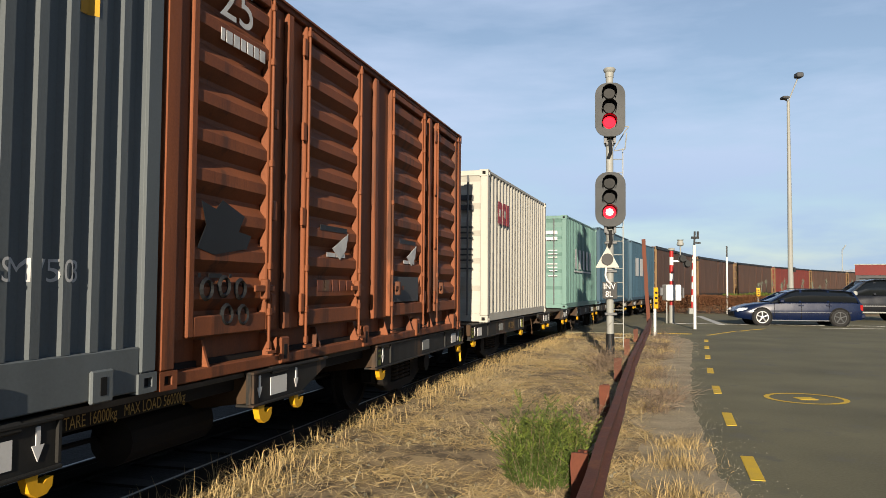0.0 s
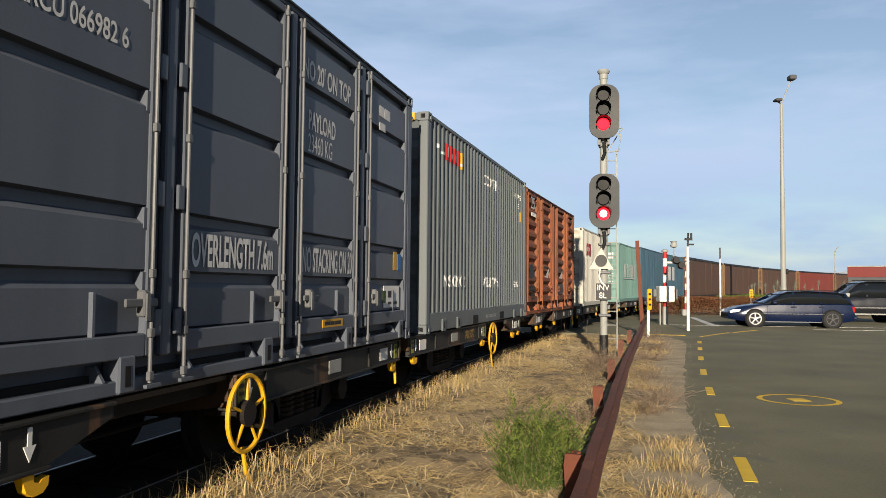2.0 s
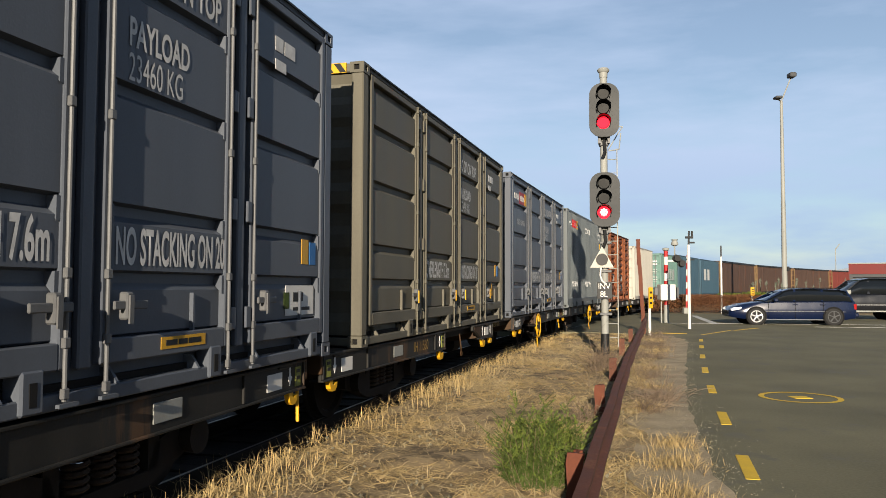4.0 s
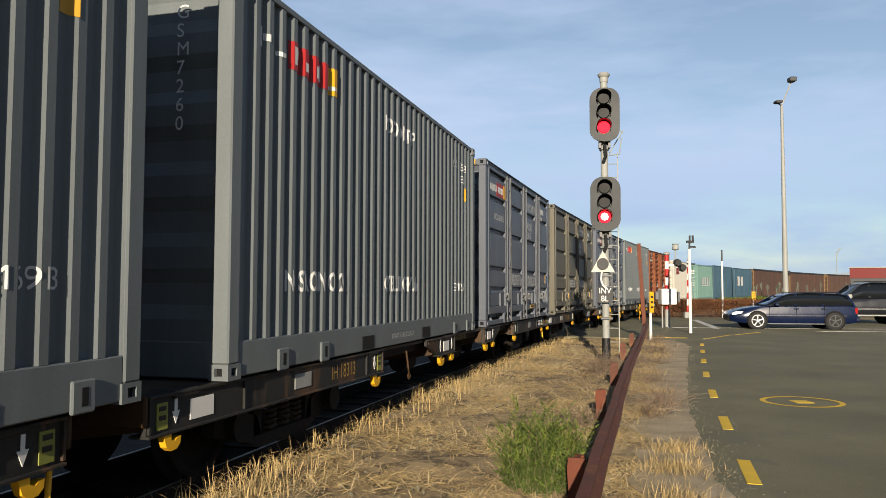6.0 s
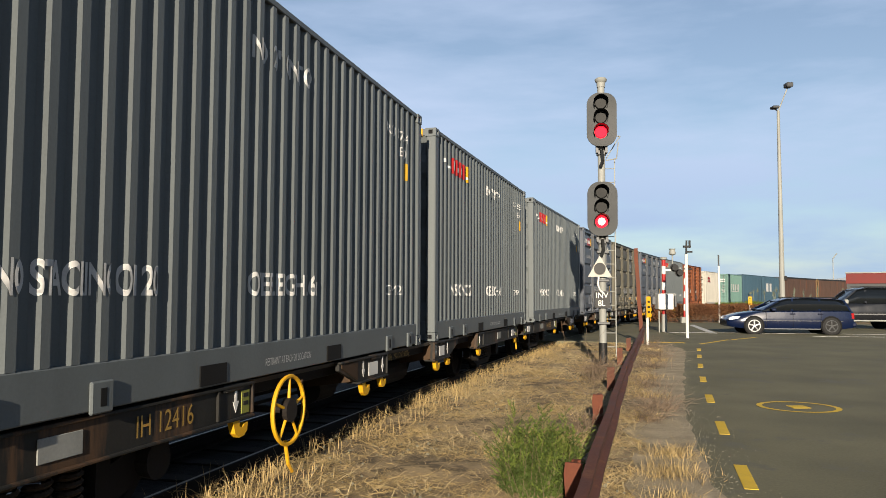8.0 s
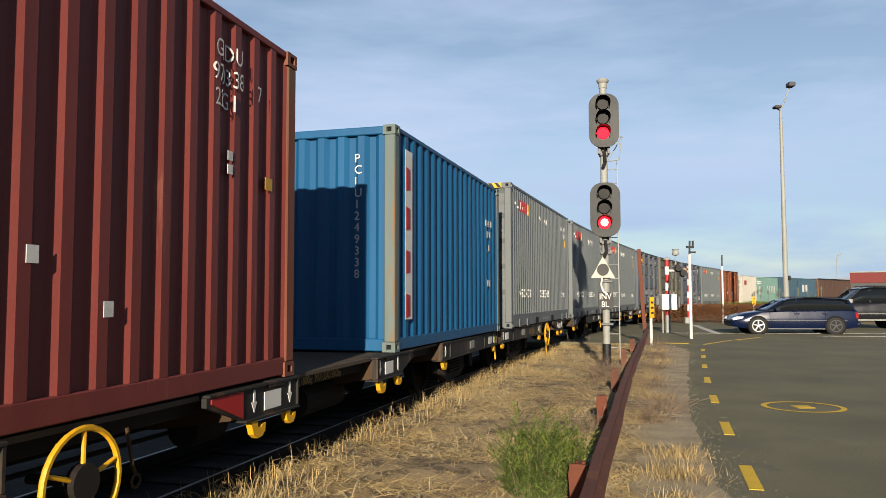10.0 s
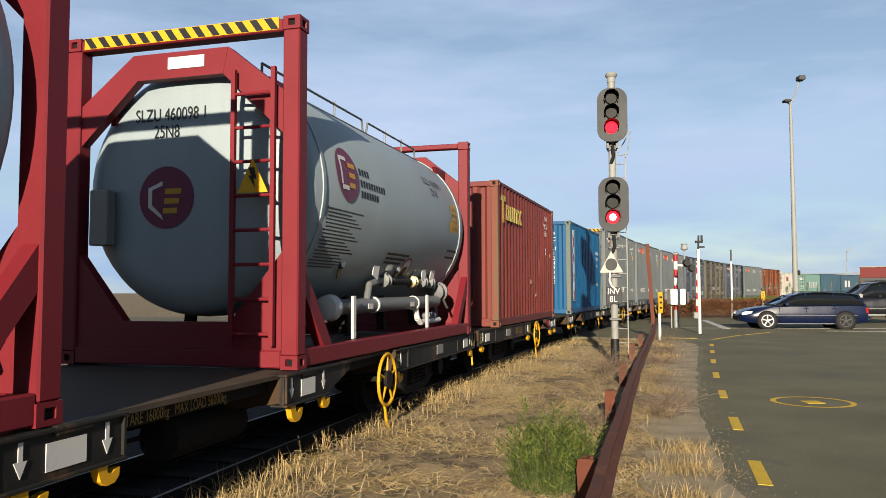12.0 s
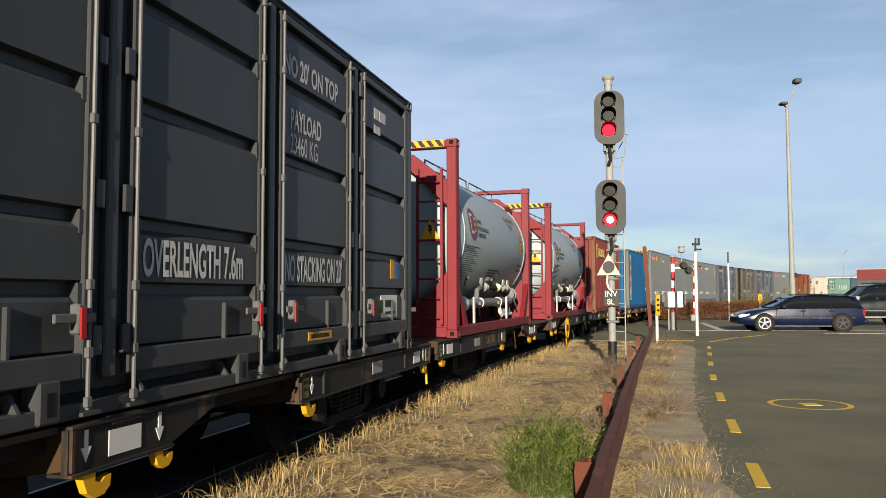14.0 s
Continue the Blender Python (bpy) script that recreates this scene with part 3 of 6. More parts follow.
            part("cam_foot", G().box(xr - 0.07, xr + 0.07, -w - 0.045, -w - 0.02, z0 - 0.185, z0 - 0.165), m, d)
        xr, sgn = ((x1 - 0.035), -1) if i < 2 else ((x0 + 0.035), 1)
        part("handle", G().box(*sorted((xr, xr + sgn * 0.30)), -w - 0.06, -w - 0.04, z0 + 0.30, z0 + 0.35, 0.006).box(xr + sgn * 0.12 - 0.03, xr + sgn * 0.12 + 0.03, -w - 0.07, -w - 0.01, z0 + 0.24, z0 + 0.40, 0.01), M["steel"] if bands == 5 else m, d)
        if handles:
            part("safety_catch", G().box(xr + sgn * 0.12 - 0.018, xr + sgn * 0.12 + 0.018, -w - 0.082, -w - 0.0705, z0 + 0.22, z0 + 0.38), M[handles], d)
    for i in range(3):
        xm, xn = spans[i][1], spans[i + 1][0]
        part("door_post", G().box(xm + 0.005, xn - 0.005, -w + 0.05, -w + 0.10, sill, H - 0.08), m, c)
        part("post_rib", G().box((xm + xn) / 2 - 0.05, (xm + xn) / 2 + 0.05, -w + 0.0, -w + 0.05, sill, H - 0.08, 0.01), m, c)
    part("drip_edge", G().box(-L / 2 + 0.15, L / 2 - 0.15, -w - 0.012, -w + 0.005, H - 0.03, H - 0.012), M["dark"] if bands == 5 else m, c)
    q = wave(H - 0.25, 0.5, 0.04)
    for sx in (-1, 1):
        part("end_panel", G().skin([[(sx * (L / 2 - 0.03 - d), -w + 0.14, z + H / 2) for z, d in q], [(sx * (L / 2 - 0.03 - d), w - 0.14, z + H / 2) for z, d in q]], False, False), m, c)
    hazard_strip(c, L, H) if bands == 5 else None
    part("edge_post", G().box(-L / 2 + 0.15, spans[0][0] - 0.005, -w + 0.03, -w + 0.10, sill, H - 0.08), m, c)
    part("edge_post", G().box(spans[3][1] + 0.005, L / 2 - 0.15, -w + 0.03, -w + 0.10, sill, H - 0.08), m, c)
    return c, spans, z0, z1


def door_words(c, L, spans, z0, z1, payload, emblem=True, badge=True):
    y = -HALF_W + 0.013
    xd = [a for a, b in spans]
    z = [z0 + 0.14 + (z1 - z0 - 0.21) * f for f in FOLDS]
    letters("OVERLENGTH 7.6m", 0.31, M["worn"], c, (xd[1] + 0.13, y, z[1] + 0.055), bold=0.025, squeeze=0.435)
    letters("NO STACKING ON 20'", 0.30, M["worn"], c, (xd[2] + 0.12, y, z[1] + 0.055), bold=0.025, squeeze=0.40)
    letters("NO 20' ON TOP", 0.25, M["worn"], c, (xd[2] + 0.08, y, z[4] + 0.06), bold=0.025, squeeze=0.63)
    letters("PAYLOAD", 0.24, M["worn"], c, (xd[2] + 0.2, y, z[3] + 0.24), bold=0.025, squeeze=0.58)
    letters(payload, 0.24, M["worn"], c, (xd[2] + 0.2, y, z[3] + 0.03), squeeze=0.56)
    bars(c, xd[3] + 0.4, z[4] + 0.14, (0.14, 0.2), 0.12, M["worn"], y=y, name="number_bar")
    bars(c, xd[3] + 0.4, z[4] - 0.02 + 0.0, (0.2,), 0.09, M["worn"], y=y, name="number_bar")
    sticker(c, xd[3] + 0.95, z[1] + 0.12, 0.14, 0.22, M["gold"], y=y, label="yellow warning sticker")
    sticker(c, xd[3] + 1.12, z[1] + 0.12, 0.13, 0.2, M["bluesticker"], y=y)
    sticker(c, xd[2] + 0.55, z0 + 0.04, 0.5, 0.075, M["gold"], y=-HALF_W - 0.004, label="orange sticker with unreadable words")
    bars(c, xd[2] + 0.6, z0 + 0.06, (0.12, 0.1, 0.14), 0.035, M["dark"], y=-HALF_W - 0.006, gap=0.015)
    if badge == "dark":
        sticker(c, xd[3] + 0.66, z0 + 0.20, 0.27, 0.34, M["dark"], y=y + 0.03, name="maker_plate", label="black maker's plate")
        part("emblem", G().prism([(xd[3] + 0.72, z0 + 0.26), (xd[3] + 0.87, z0 + 0.26), (xd[3] + 0.84, z0 + 0.44), (xd[3] + 0.78, z0 + 0.49), (xd[3] + 0.73, z0 + 0.38)], "y", y + 0.026, y + 0.029), M["gold"], c)
    elif badge:
        sticker(c, xd[3] + 0.70, z0 + 0.18, 0.58, 0.26, M["white"], y=y + 0.03, name="maker_plate", label="white maker's plate")
        bars(c, xd[3] + 0.85, z0 + 0.30, (0.2,), 0.08, M["dark"], y=y + 0.027)
        bars(c, xd[3] + 0.85, z0 + 0.22, (0.34,), 0.03, M["dark"], y=y + 0.027)
        sticker(c, xd[3] + 0.67, z0 + 0.24, 0.1, 0.14, M["green"], y=y + 0.027, name="emblem")
    if emblem:
        part("emblem", G().prism([(xd[0] + 0.66, z[4] + 0.04), (xd[0] + 1.36, z[4] + 0.04), (xd[0] + 1.36, z[4] + 0.31), (xd[0] + 0.72, z[4] + 0.31)], "y", y, y + 0.004), M["redsign"], c, "red slanting emblem plate")
        sticker(c, xd[0] + 1.26, z[4] + 0.04, 0.20, 0.27, M["yellow"], y=y - 0.003, name="emblem")
        bars(c, xd[0] + 0.2, z[4] + 0.11, (0.12, 0.05, 0.14, 0.05), 0.13, M["worn"], y=y, gap=0.04)
        bars(c, xd[0] + 0.8, z[4] + 0.11, (0.12, 0.1, 0.05, 0.04), 0.12, M["white"], y=y - 0.003, gap=0.03)
        letters("KRCU 066982 6", 0.17, M["worn"], c, (xd[0] + 0.45, y, z[3] + 0.20), squeeze=0.75, bold=0.015, name="container_number")


def tank_container(label, number):
    """A grey tank with pipes in a crimson frame."""
    L, H, w = 6.06, 3.07, HALF_W
    c = thing("tank_container", label, "tank container", group="containers on the train")
    fr = M["tframe"]
    R_, zc = 1.195, 1.635
    # shell with dished ends and banding
    half = L / 2 - 0.15
    prof = [(-half, 0.02), (-half + 0.002, 0.90), (-half + 0.03, 1.0), (-half + 0.08, 1.08), (-half + 0.14, 1.15), (-half + 0.19, 1.18), (-half + 0.26, R_)]
    shell = part("shell", G().lathe(prof + [(-x, r) for x, r in reversed(prof)], (0, 0, zc), "x", 56), M["tank"], c, "pale grey steel tank shell", True)
    for x in (-half + 0.42, half - 0.42):
        part("band", G().lathe([(x - 0.03, R_), (x - 0.028, R_ + 0.012), (x + 0.028, R_ + 0.012), (x + 0.03, R_)], (0, 0, zc), "x", 56), M["tank"], shell, smooth=True)
    for sx in (-1, 1):
        e = thing("end_frame", "", "")
        e.parent = c
        x0, x1 = sorted((sx * L / 2, sx * (L / 2 - 0.16)))
        for sy in (-1, 1):
            y0, y1 = sorted((sy * w, sy * (w - 0.16)))
            part("corner_post", G().box(x0, x1, y0, y1, 0.118, H - 0.118, 0.012), fr, e)
            # plates that hold the shell: a band above, solid corners below
            xa, xb = sorted((sx * (L / 2 - 0.03), sx * (L / 2 - 0.13)))
            part("upper_plate", G().prism([(sy * 0.45, 2.62), (sy * 0.5, 2.86), (sy * 1.06, 2.42), (sy * 1.06, 2.04)], "x", xa, xb), fr, e)
            part("corner_plate", G().prism([(sy * 1.06, 1.02), (sy * 1.06, 0.16), (sy * 0.55, 0.16), (sy * 0.55, 0.40)], "x", xa, xb), fr, e)
            # brace from the post foot along the side
            part("side_brace", G().prism([(sx * (L / 2 - 0.16), 0.9), (sx * (L / 2 - 0.16), 0.66), (sx * (L / 2 - 0.62), 0.12), (sx * (L / 2 - 0.80), 0.12)], "y", *sorted((sy * (w - 0.02), sy * (w - 0.12)))), fr, e)
            part("shell_wing", G().prism([(sx * (L / 2 - 0.16), 2.25), (sx * (L / 2 - 0.16), 2.6), (sx * (L / 2 - 0.7), 2.6), (sx * (L / 2 - 0.5), 2.4)], "y", *sorted((sy * 0.78, sy * 0.84))), fr, e)
        part("sill", G().box(x0, x1, -w + 0.16, w - 0.16, 0.01, 0.16, 0.01), fr, e)
        if sx < 0:
            part("header", G().box(x0, x1, -w + 0.16, w - 0.16, H - 0.13, H - 0.02, 0.01), fr, e)
        part("collar", G().prism([(-0.449, 2.62), (0.449, 2.62), (0.499, 2.86), (-0.499, 2.86)], "x", *sorted((sx * (L / 2 - 0.028), sx * (L / 2 - 0.132)))), fr, e)
        if sx < 0:
            part("maker_plate", G().box(-L / 2 + 0.02, -L / 2 + 0.026, -0.26, 0.12, 2.70, 2.81), M["white"], e, "white maker's plate")
        part("bottom_plate", G().box(*sorted((sx * (L / 2 - 0.03), sx * (L / 2 - 0.13))), -0.549, 0.549, 0.165, 0.40), fr, e)
        if sx > 0:
            part("header", G().box(x0, x1, -w + 0.16, w - 0.16, H - 0.10, H - 0.02, 0.01), fr, e)
    hazard_strip(c, L, H)
    for sy in (-1, 1):
        y0, y1 = sorted((sy * (w - 0.01), sy * (w - 0.13)))
        part("bottom_rail", G().box(-L / 2 + 0.16, L / 2 - 0.16, y0, y1, 0.01, 0.17, 0.01), fr, c)
        for x in (-1.9, -0.6, 0.6, 1.9):
            # legs get the dark underside colour to paint the shade beneath the shell
            part("cradle_leg", G().prism([(sy * 0.52, 0.60), (sy * 0.62, 0.66), (sy * 0.66, 0.17), (sy * 0.56, 0.17)], "x", x - 0.04, x + 0.04), M["under"], c)
    corner_castings(c, L, H, fr)
    # ladder on the rear end
    lad = part("ladder", G().box(-L / 2 - 0.05, -L / 2 - 0.01, -1.01, -0.97, 0.2, 2.62).box(-L / 2 - 0.05, -L / 2 - 0.01, -0.62, -0.58, 0.2, 2.62), fr, c)
    for k in range(8):
        part("rung", G().tube((-L / 2 - 0.03, -0.98, 0.3 + k * 0.3), (-L / 2 - 0.03, -0.61, 0.3 + k * 0.3), 0.016, 8), fr, lad)
    part("warning_triangle", G().prism([(-0.96, 1.52), (-0.66, 1.52), (-0.81, 1.82)], "x", -L / 2 - 0.062, -L / 2 - 0.055), M["yellow"], c, "yellow warning triangle")
    part("triangle_bolt", G().prism([(-0.83, 1.74), (-0.77, 1.74), (-0.80, 1.67), (-0.77, 1.67), (-0.84, 1.56), (-0.82, 1.64), (-0.85, 1.64)], "x", -L / 2 - 0.065, -L / 2 - 0.062), M["dark"], c)
    part("document_box", G().box(-L / 2 + 0.02, -L / 2 + 0.14, 0.75, 0.95, 1.1, 1.62, 0.01), M["greypost"], c)
    # emblem on the rear end and on the side
    half_in = -half - 0.006
    part("emblem", G().lathe([(0, 0.29), (0.004, 0.29)], (half_in - 0.003, 0.20, 1.54), "x", 32), M["purple"], c, "round plum emblem")
    for k in range(3):
        part("emblem_bar", G().box(half_in - 0.008, half_in - 0.0035, 0.04 + 0.02 * k, 0.21 + 0.01 * k, 1.57 - 0.09 * k, 1.62 - 0.09 * k), M["gold"], c)
    part("emblem_bracket", G().prism([(0.24, 1.69), (0.39, 1.63), (0.39, 1.45), (0.23, 1.33), (0.25, 1.38), (0.35, 1.47), (0.35, 1.61), (0.24, 1.65)], "x", half_in - 0.008, half_in - 0.0035), M["white"], c)
    letters(number + "\n      25N8", 0.17, M["dark"], c, (half_in - 0.003, 0.55, 2.26), "rear", squeeze=0.72)

    def on_shell(name, x0, x1, a0, a1, material, out=0.004, n=6):
        """A decal that follows the shell; angles above the horizontal, in degrees."""
        rings = []
        for k in range(n + 1):
            a = radians(a0 + (a1 - a0) * k / n)
            rings.append([(x0, -(R_ + out) * math.cos(a), zc + (R_ + out) * math.sin(a)), (x1, -(R_ + out) * math.cos(a), zc + (R_ + out) * math.sin(a))])
        return part(name, G().skin(rings, False, False), material, c)

    def disc(name, x, a, r, material, out, inner=0.0):
        g = G()
        rings = []
        for rad in (inner, (inner + r) / 2, r):
            ring = []
            for i in range(36):
                t = 2 * math.pi * i / 36
                ang = radians(a) + rad * math.sin(t) / R_
                ring.append((x + rad * math.cos(t), -(R_ + out) * math.cos(ang), zc + (R_ + out) * math.sin(ang)))
            rings.append(ring)
        return part(name, g.skin(rings, False), material, c)
    disc("emblem", -1.88, 10, 0.28, M["purple"], 0.006, 0.001)
    for k in range(3):
        on_shell("emblem_bar", -1.86, -1.68 - 0.02 * k, 13.5 - 5 * k, 16 - 5 * k, M["gold"], 0.010, 2)
    on_shell("emblem_bracket", -2.05, -1.88, 16.5, 18.5, M["white"], 0.010, 2)
    on_shell("emblem_bracket", -2.06, -2.02, 4.5, 18, M["white"], 0.010, 3)
    on_shell("emblem_bracket", -2.05, -1.88, 2, 4.2, M["white"], 0.010, 2)
    for a0, n_, wd in ((15.5, 4, 0.07), (9.5, 10, 0.065), (4.0, 7, 0.065)):
        for k in range(n_):
            on_shell("name_bar", -1.55 + k * 0.075, -1.55 + k * 0.075 + wd * 0.75, a0 - 3.6, a0, M["dark"], 0.003, 2)
    for r in range(18):
        x = -2.36 + 0.02 * (r % 3)
        on_shell("guide_line", x, -1.45 - 0.10 * ((r * 7) % 4), -8 - r * 1.7, -8.7 - r * 1.7, M["lorrygrey"], 0.003, 1)
    for r in range(3):
        on_shell("guide_line", -0.45, 0.35 - 0.1 * r, -25 - r * 2.8, -26.4 - r * 2.8, M["dark"], 0.005, 1)
    letters(number + "\n     25N8", 0.165, M["dark"], c, (0.95, 0, 0), squeeze=0.85, wrap=(R_ + 0.006, zc, radians(25)))
    on_shell("caution_label", 2.0, 2.32, -4, 16, M["gold"], 0.005)
    for words, x, a, sq in (("CAUTION", 2.02, 10.8, 0.68), ("HIGH", 2.15, 6.2, 0.68), ("9' WIDE", 2.05, 1.6, 0.68), ("CONTAINER", 2.02, -3.0, 0.54)):
        letters(words, 0.088, M["dark"], c, (x, 0, 0), squeeze=sq, wrap=(R_ + 0.009, zc, radians(a)))
    on_shell("caution_bar", 2.03, 2.11, 8.9, 6.4, M["dark"], 0.008, 1)
    on_shell("small_label", 1.86, 1.97, -5, 3, M["gold"], 0.005, 2)
    for r in range(2):
        on_shell("guide_line", 1.9, 2.4, -17 - 5 * r, -18.6 - 5 * r, M["dark"], 0.005, 1)
    disc("prohibition_sign", 0.42, -35, 0.17, M["white"], 0.005, 0.001)
    disc("prohibition_ring", 0.42, -35, 0.175, M["redsign"], 0.009, 0.145)
    on_shell("prohibition_figure", 0.34, 0.49, -40, -33, M["dark"], 0.008, 2)
    # walkway rail along the top
    rl = part("handrail", G().pipe([(-2.4, -0.5, 2.62), (-2.4, -0.5, 2.88), (0.15, -0.5, 2.88), (0.2, -0.5, 2.7)], 0.014).pipe([(0.3, -0.5, 2.7), (0.35, -0.5, 2.88), (2.3, -0.5, 2.88), (2.35, -0.5, 2.6)], 0.014), M["pipe"], c, "thin grey handrail")
    for x in (-1.6, -0.7, 1.0, 1.7):
        part("stanchion", G().tube((x, -0.5, 2.6), (x, -0.5, 2.92), 0.012, 6), M["pipe"], rl)
    part("walkway", G().box(-2.6, 2.6, -0.52, 0.1, 2.70, 2.73), M["steel"], c)
    # discharge pipes low on the side
    yp, zp = -0.93, 0.50
    pp = part("discharge_pipe", G().tube((-1.75, yp, zp), (2.0, yp, zp + 0.02), 0.085, 16), M["pipe"], c, "thick grey discharge pipe", True)
    part("pipe_cap", G().lathe([(-0.12, 0.06), (-0.10, 0.12), (0.02, 0.14), (0.06, 0.12)], (-1.75, yp, zp), "x", 18), M["white"], pp, smooth=True)
    for x in (-0.55, 0.95):
        part("pipe_clamp", G().lathe([(-0.02, 0.1), (0.02, 0.1)], (x, yp, zp + 0.01), "x", 16), M["white"], pp)
        part("pipe_label", G().box(x - 0.35, x - 0.2, yp - 0.0905, yp - 0.087, zp - 0.03, zp + 0.03), M["white"], pp)
    air = part("air_pipe", G().pipe([(-0.75, yp, 0.55), (-0.62, yp + 0.02, 0.74), (-0.3, yp + 0.02, 0.80), (1.5, yp + 0.02, 0.80), (1.9, yp, 0.74)], 0.045, 12), M["pipe"], c, "thin grey air pipe", True)
    part("hose", G().tube((0.1, yp + 0.0, 0.80), (0.75, yp, 0.80), 0.052, 12), M["rubber"], air)
    for x in (-0.15, 0.9, 1.35, 1.7):
        part("valve_body", G().lathe([(-0.07, 0.05), (-0.06, 0.085), (-0.04, 0.085), (-0.03, 0.06), (0.03, 0.06), (0.04, 0.085), (0.06, 0.085), (0.07, 0.05)], (x, yp, 0.80), "x", 12), M["brass"] if x == 0.9 else M["pipe"], air, smooth=True)
        part("valve_top", G().lathe([(0.0, 0.03), (0.08, 0.03), (0.09, 0.07), (0.12, 0.075), (0.15, 0.03)] if x != -0.15 else [(0, 0.04), (0.06, 0.04), (0.07, 0.1), (0.1, 0.115), (0.13, 0.12), (0.14, 0.09), (0.24, 0.07), (0.26, 0.03)], (x, yp, 0.85), "z", 14), M["pipe"], air, smooth=True)
    for x in (-1.55, 0.2):
        part("pressure_gauge", G().lathe([(0, 0.075), (0.05, 0.08), (0.055, 0.06)], (x, yp - 0.06, 0.98), "y", 18), M["steel"], air)
        part("gauge_face", G().lathe([(0, 0.062), (0.003, 0.062)], (x, yp - 0.066, 0.98), "y", 18), M["white"], air)
        part("gauge_stem", G().tube((x, yp, 0.8), (x, yp - 0.03, 0.93), 0.02, 8), M["brass"], air)
    for x in (-0.7, 1.15, 1.55):
        part("tag_plate", G().prism([(x, 0.86), (x + 0.16, 0.80), (x + 0.24, 0.98), (x + 0.09, 1.06)], "y", yp - 0.06, yp - 0.05), M["white"], air)
    part("coupling", G().lathe([(-0.12, 0.08), (-0.1, 0.13), (-0.04, 0.13), (-0.03, 0.1), (0.04, 0.1), (0.05, 0.15), (0.09, 0.15), (0.12, 0.1)], (2.1, yp, 0.66), "x", 16), M["steel"], c, "steel hose coupling", True)
    part("coupling_lever", G().tube((2.15, yp - 0.08, 0.55), (2.3, yp - 0.1, 0.42), 0.02, 6).tube((2.02, yp, 0.6), (2.02, yp, 0.2), 0.03, 8), M["steel"], c)
    part("drain_pipe", G().pipe([(1.0, yp - 0.02, 0.44), (1.05, yp - 0.03, 0.30), (1.15, yp - 0.04, 0.24), (2.05, yp - 0.04, 0.25)], 0.04, 10), M["white"], c, smooth=True)
    for x in (1.35, 1.55, 1.75):
        part("drain_valve", G().lathe([(0, 0.03), (0.05, 0.05), (0.07, 0.05), (0.1, 0.02)], (x, yp - 0.04, 0.27), "z", 10), M["pipe"], c)
    for x in (-1.46, 1.14):
        part("pipe_strut", G().box(x - 0.04, x + 0.04, yp - 0.16, yp - 0.13, 0.17, 0.62, 0.006), M["white"], c, "white painted pipe strut")
    return c


# ---------------------------------------------------------------- wagons
WAGON_L = 16.1


def bogie_meshes():
    side = G()
    for sy in (-1, 1):
        y0, y1 = sorted((sy * 0.78, sy * 0.90))
        # cast side frame with its window
        side.prism([(-1.15, 0.50), (-1.15, 0.36), (-0.85, 0.30), (-0.45, 0.17), (0.45, 0.17), (0.85, 0.30), (1.15, 0.36), (1.15, 0.50), (0.9, 0.56), (0.5, 0.44), (0.42, 0.27), (-0.42, 0.27), (-0.5, 0.44), (-0.9, 0.56)], "y", y0, y1)
        side.box(-0.95, 0.95, y0, y1, 0.60, 0.70, 0.02)
        side.box(-0.55, -0.42, y0, y1, 0.27, 0.62).box(0.42, 0.55, y0, y1, 0.27, 0.62)
        for x in (-0.9, 0.9):
            ya, yb = sorted((sy * 0.88, sy * 1.0))
            side.lathe([(ya, 0.13), (yb, 0.12)], (x, 0, 0.42), "y", 14)
    side.box(-0.16, 0.16, -0.95, 0.95, 0.52, 0.72, 0.02)
    spring = G()
    turns, n = 5, 50
    rings = []
    for k in range(n + 1):
        a = 2 * math.pi * turns * k / n
        o = Vector((0.07 * math.cos(a), 0.07 * math.sin(a), 0.24 * k / n))
        u = Vector((math.cos(a), math.sin(a), 0))
        rings.append([o + u * 0.017 * math.cos(q) + Vector((0, 0, 0.017 * math.sin(q))) for q in (0.0, 1.57, 3.14, 4.71)])
    spring.skin(rings)
    wheel = G()
    for sy in (-1, 1):
        wheel.lathe([(sy * 0.47, 0.46), (sy * 0.50, 0.46), (sy * 0.51, 0.43), (sy * 0.60, 0.42), (sy * 0.60, 0.36), (sy * 0.56, 0.33), (sy * 0.55, 0.14), (sy * 0.62, 0.11), (sy * 0.62, 0.05)], (0, 0, 0), "y", 28)
    wheel.tube((0, -0.62, 0), (0, 0.62, 0), 0.075, 12)
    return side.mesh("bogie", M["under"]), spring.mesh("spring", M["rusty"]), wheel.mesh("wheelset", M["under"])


BOGIE = bogie_meshes()
HALF_B = 5.7


def wagon_bogies(c):
    for x in (-HALF_B, HALF_B):
        b = new("bogie", BOGIE[0])
        b.parent, b.location = c, (x, 0, 0)
        for dx in (-0.24, 0.0, 0.24):
            for sy in (-1, 1):
                sp = new("spring", BOGIE[1])
                sp.parent, sp.location = b, (dx, sy * 0.86, 0.28)
        for dx in (-0.9, 0.9):
            ws = new("wheelset", BOGIE[2])
            ws.parent, ws.location = b, (dx, 0, 0.42)
            SPINNING.append((ws, (dx, 0, 0.42)))


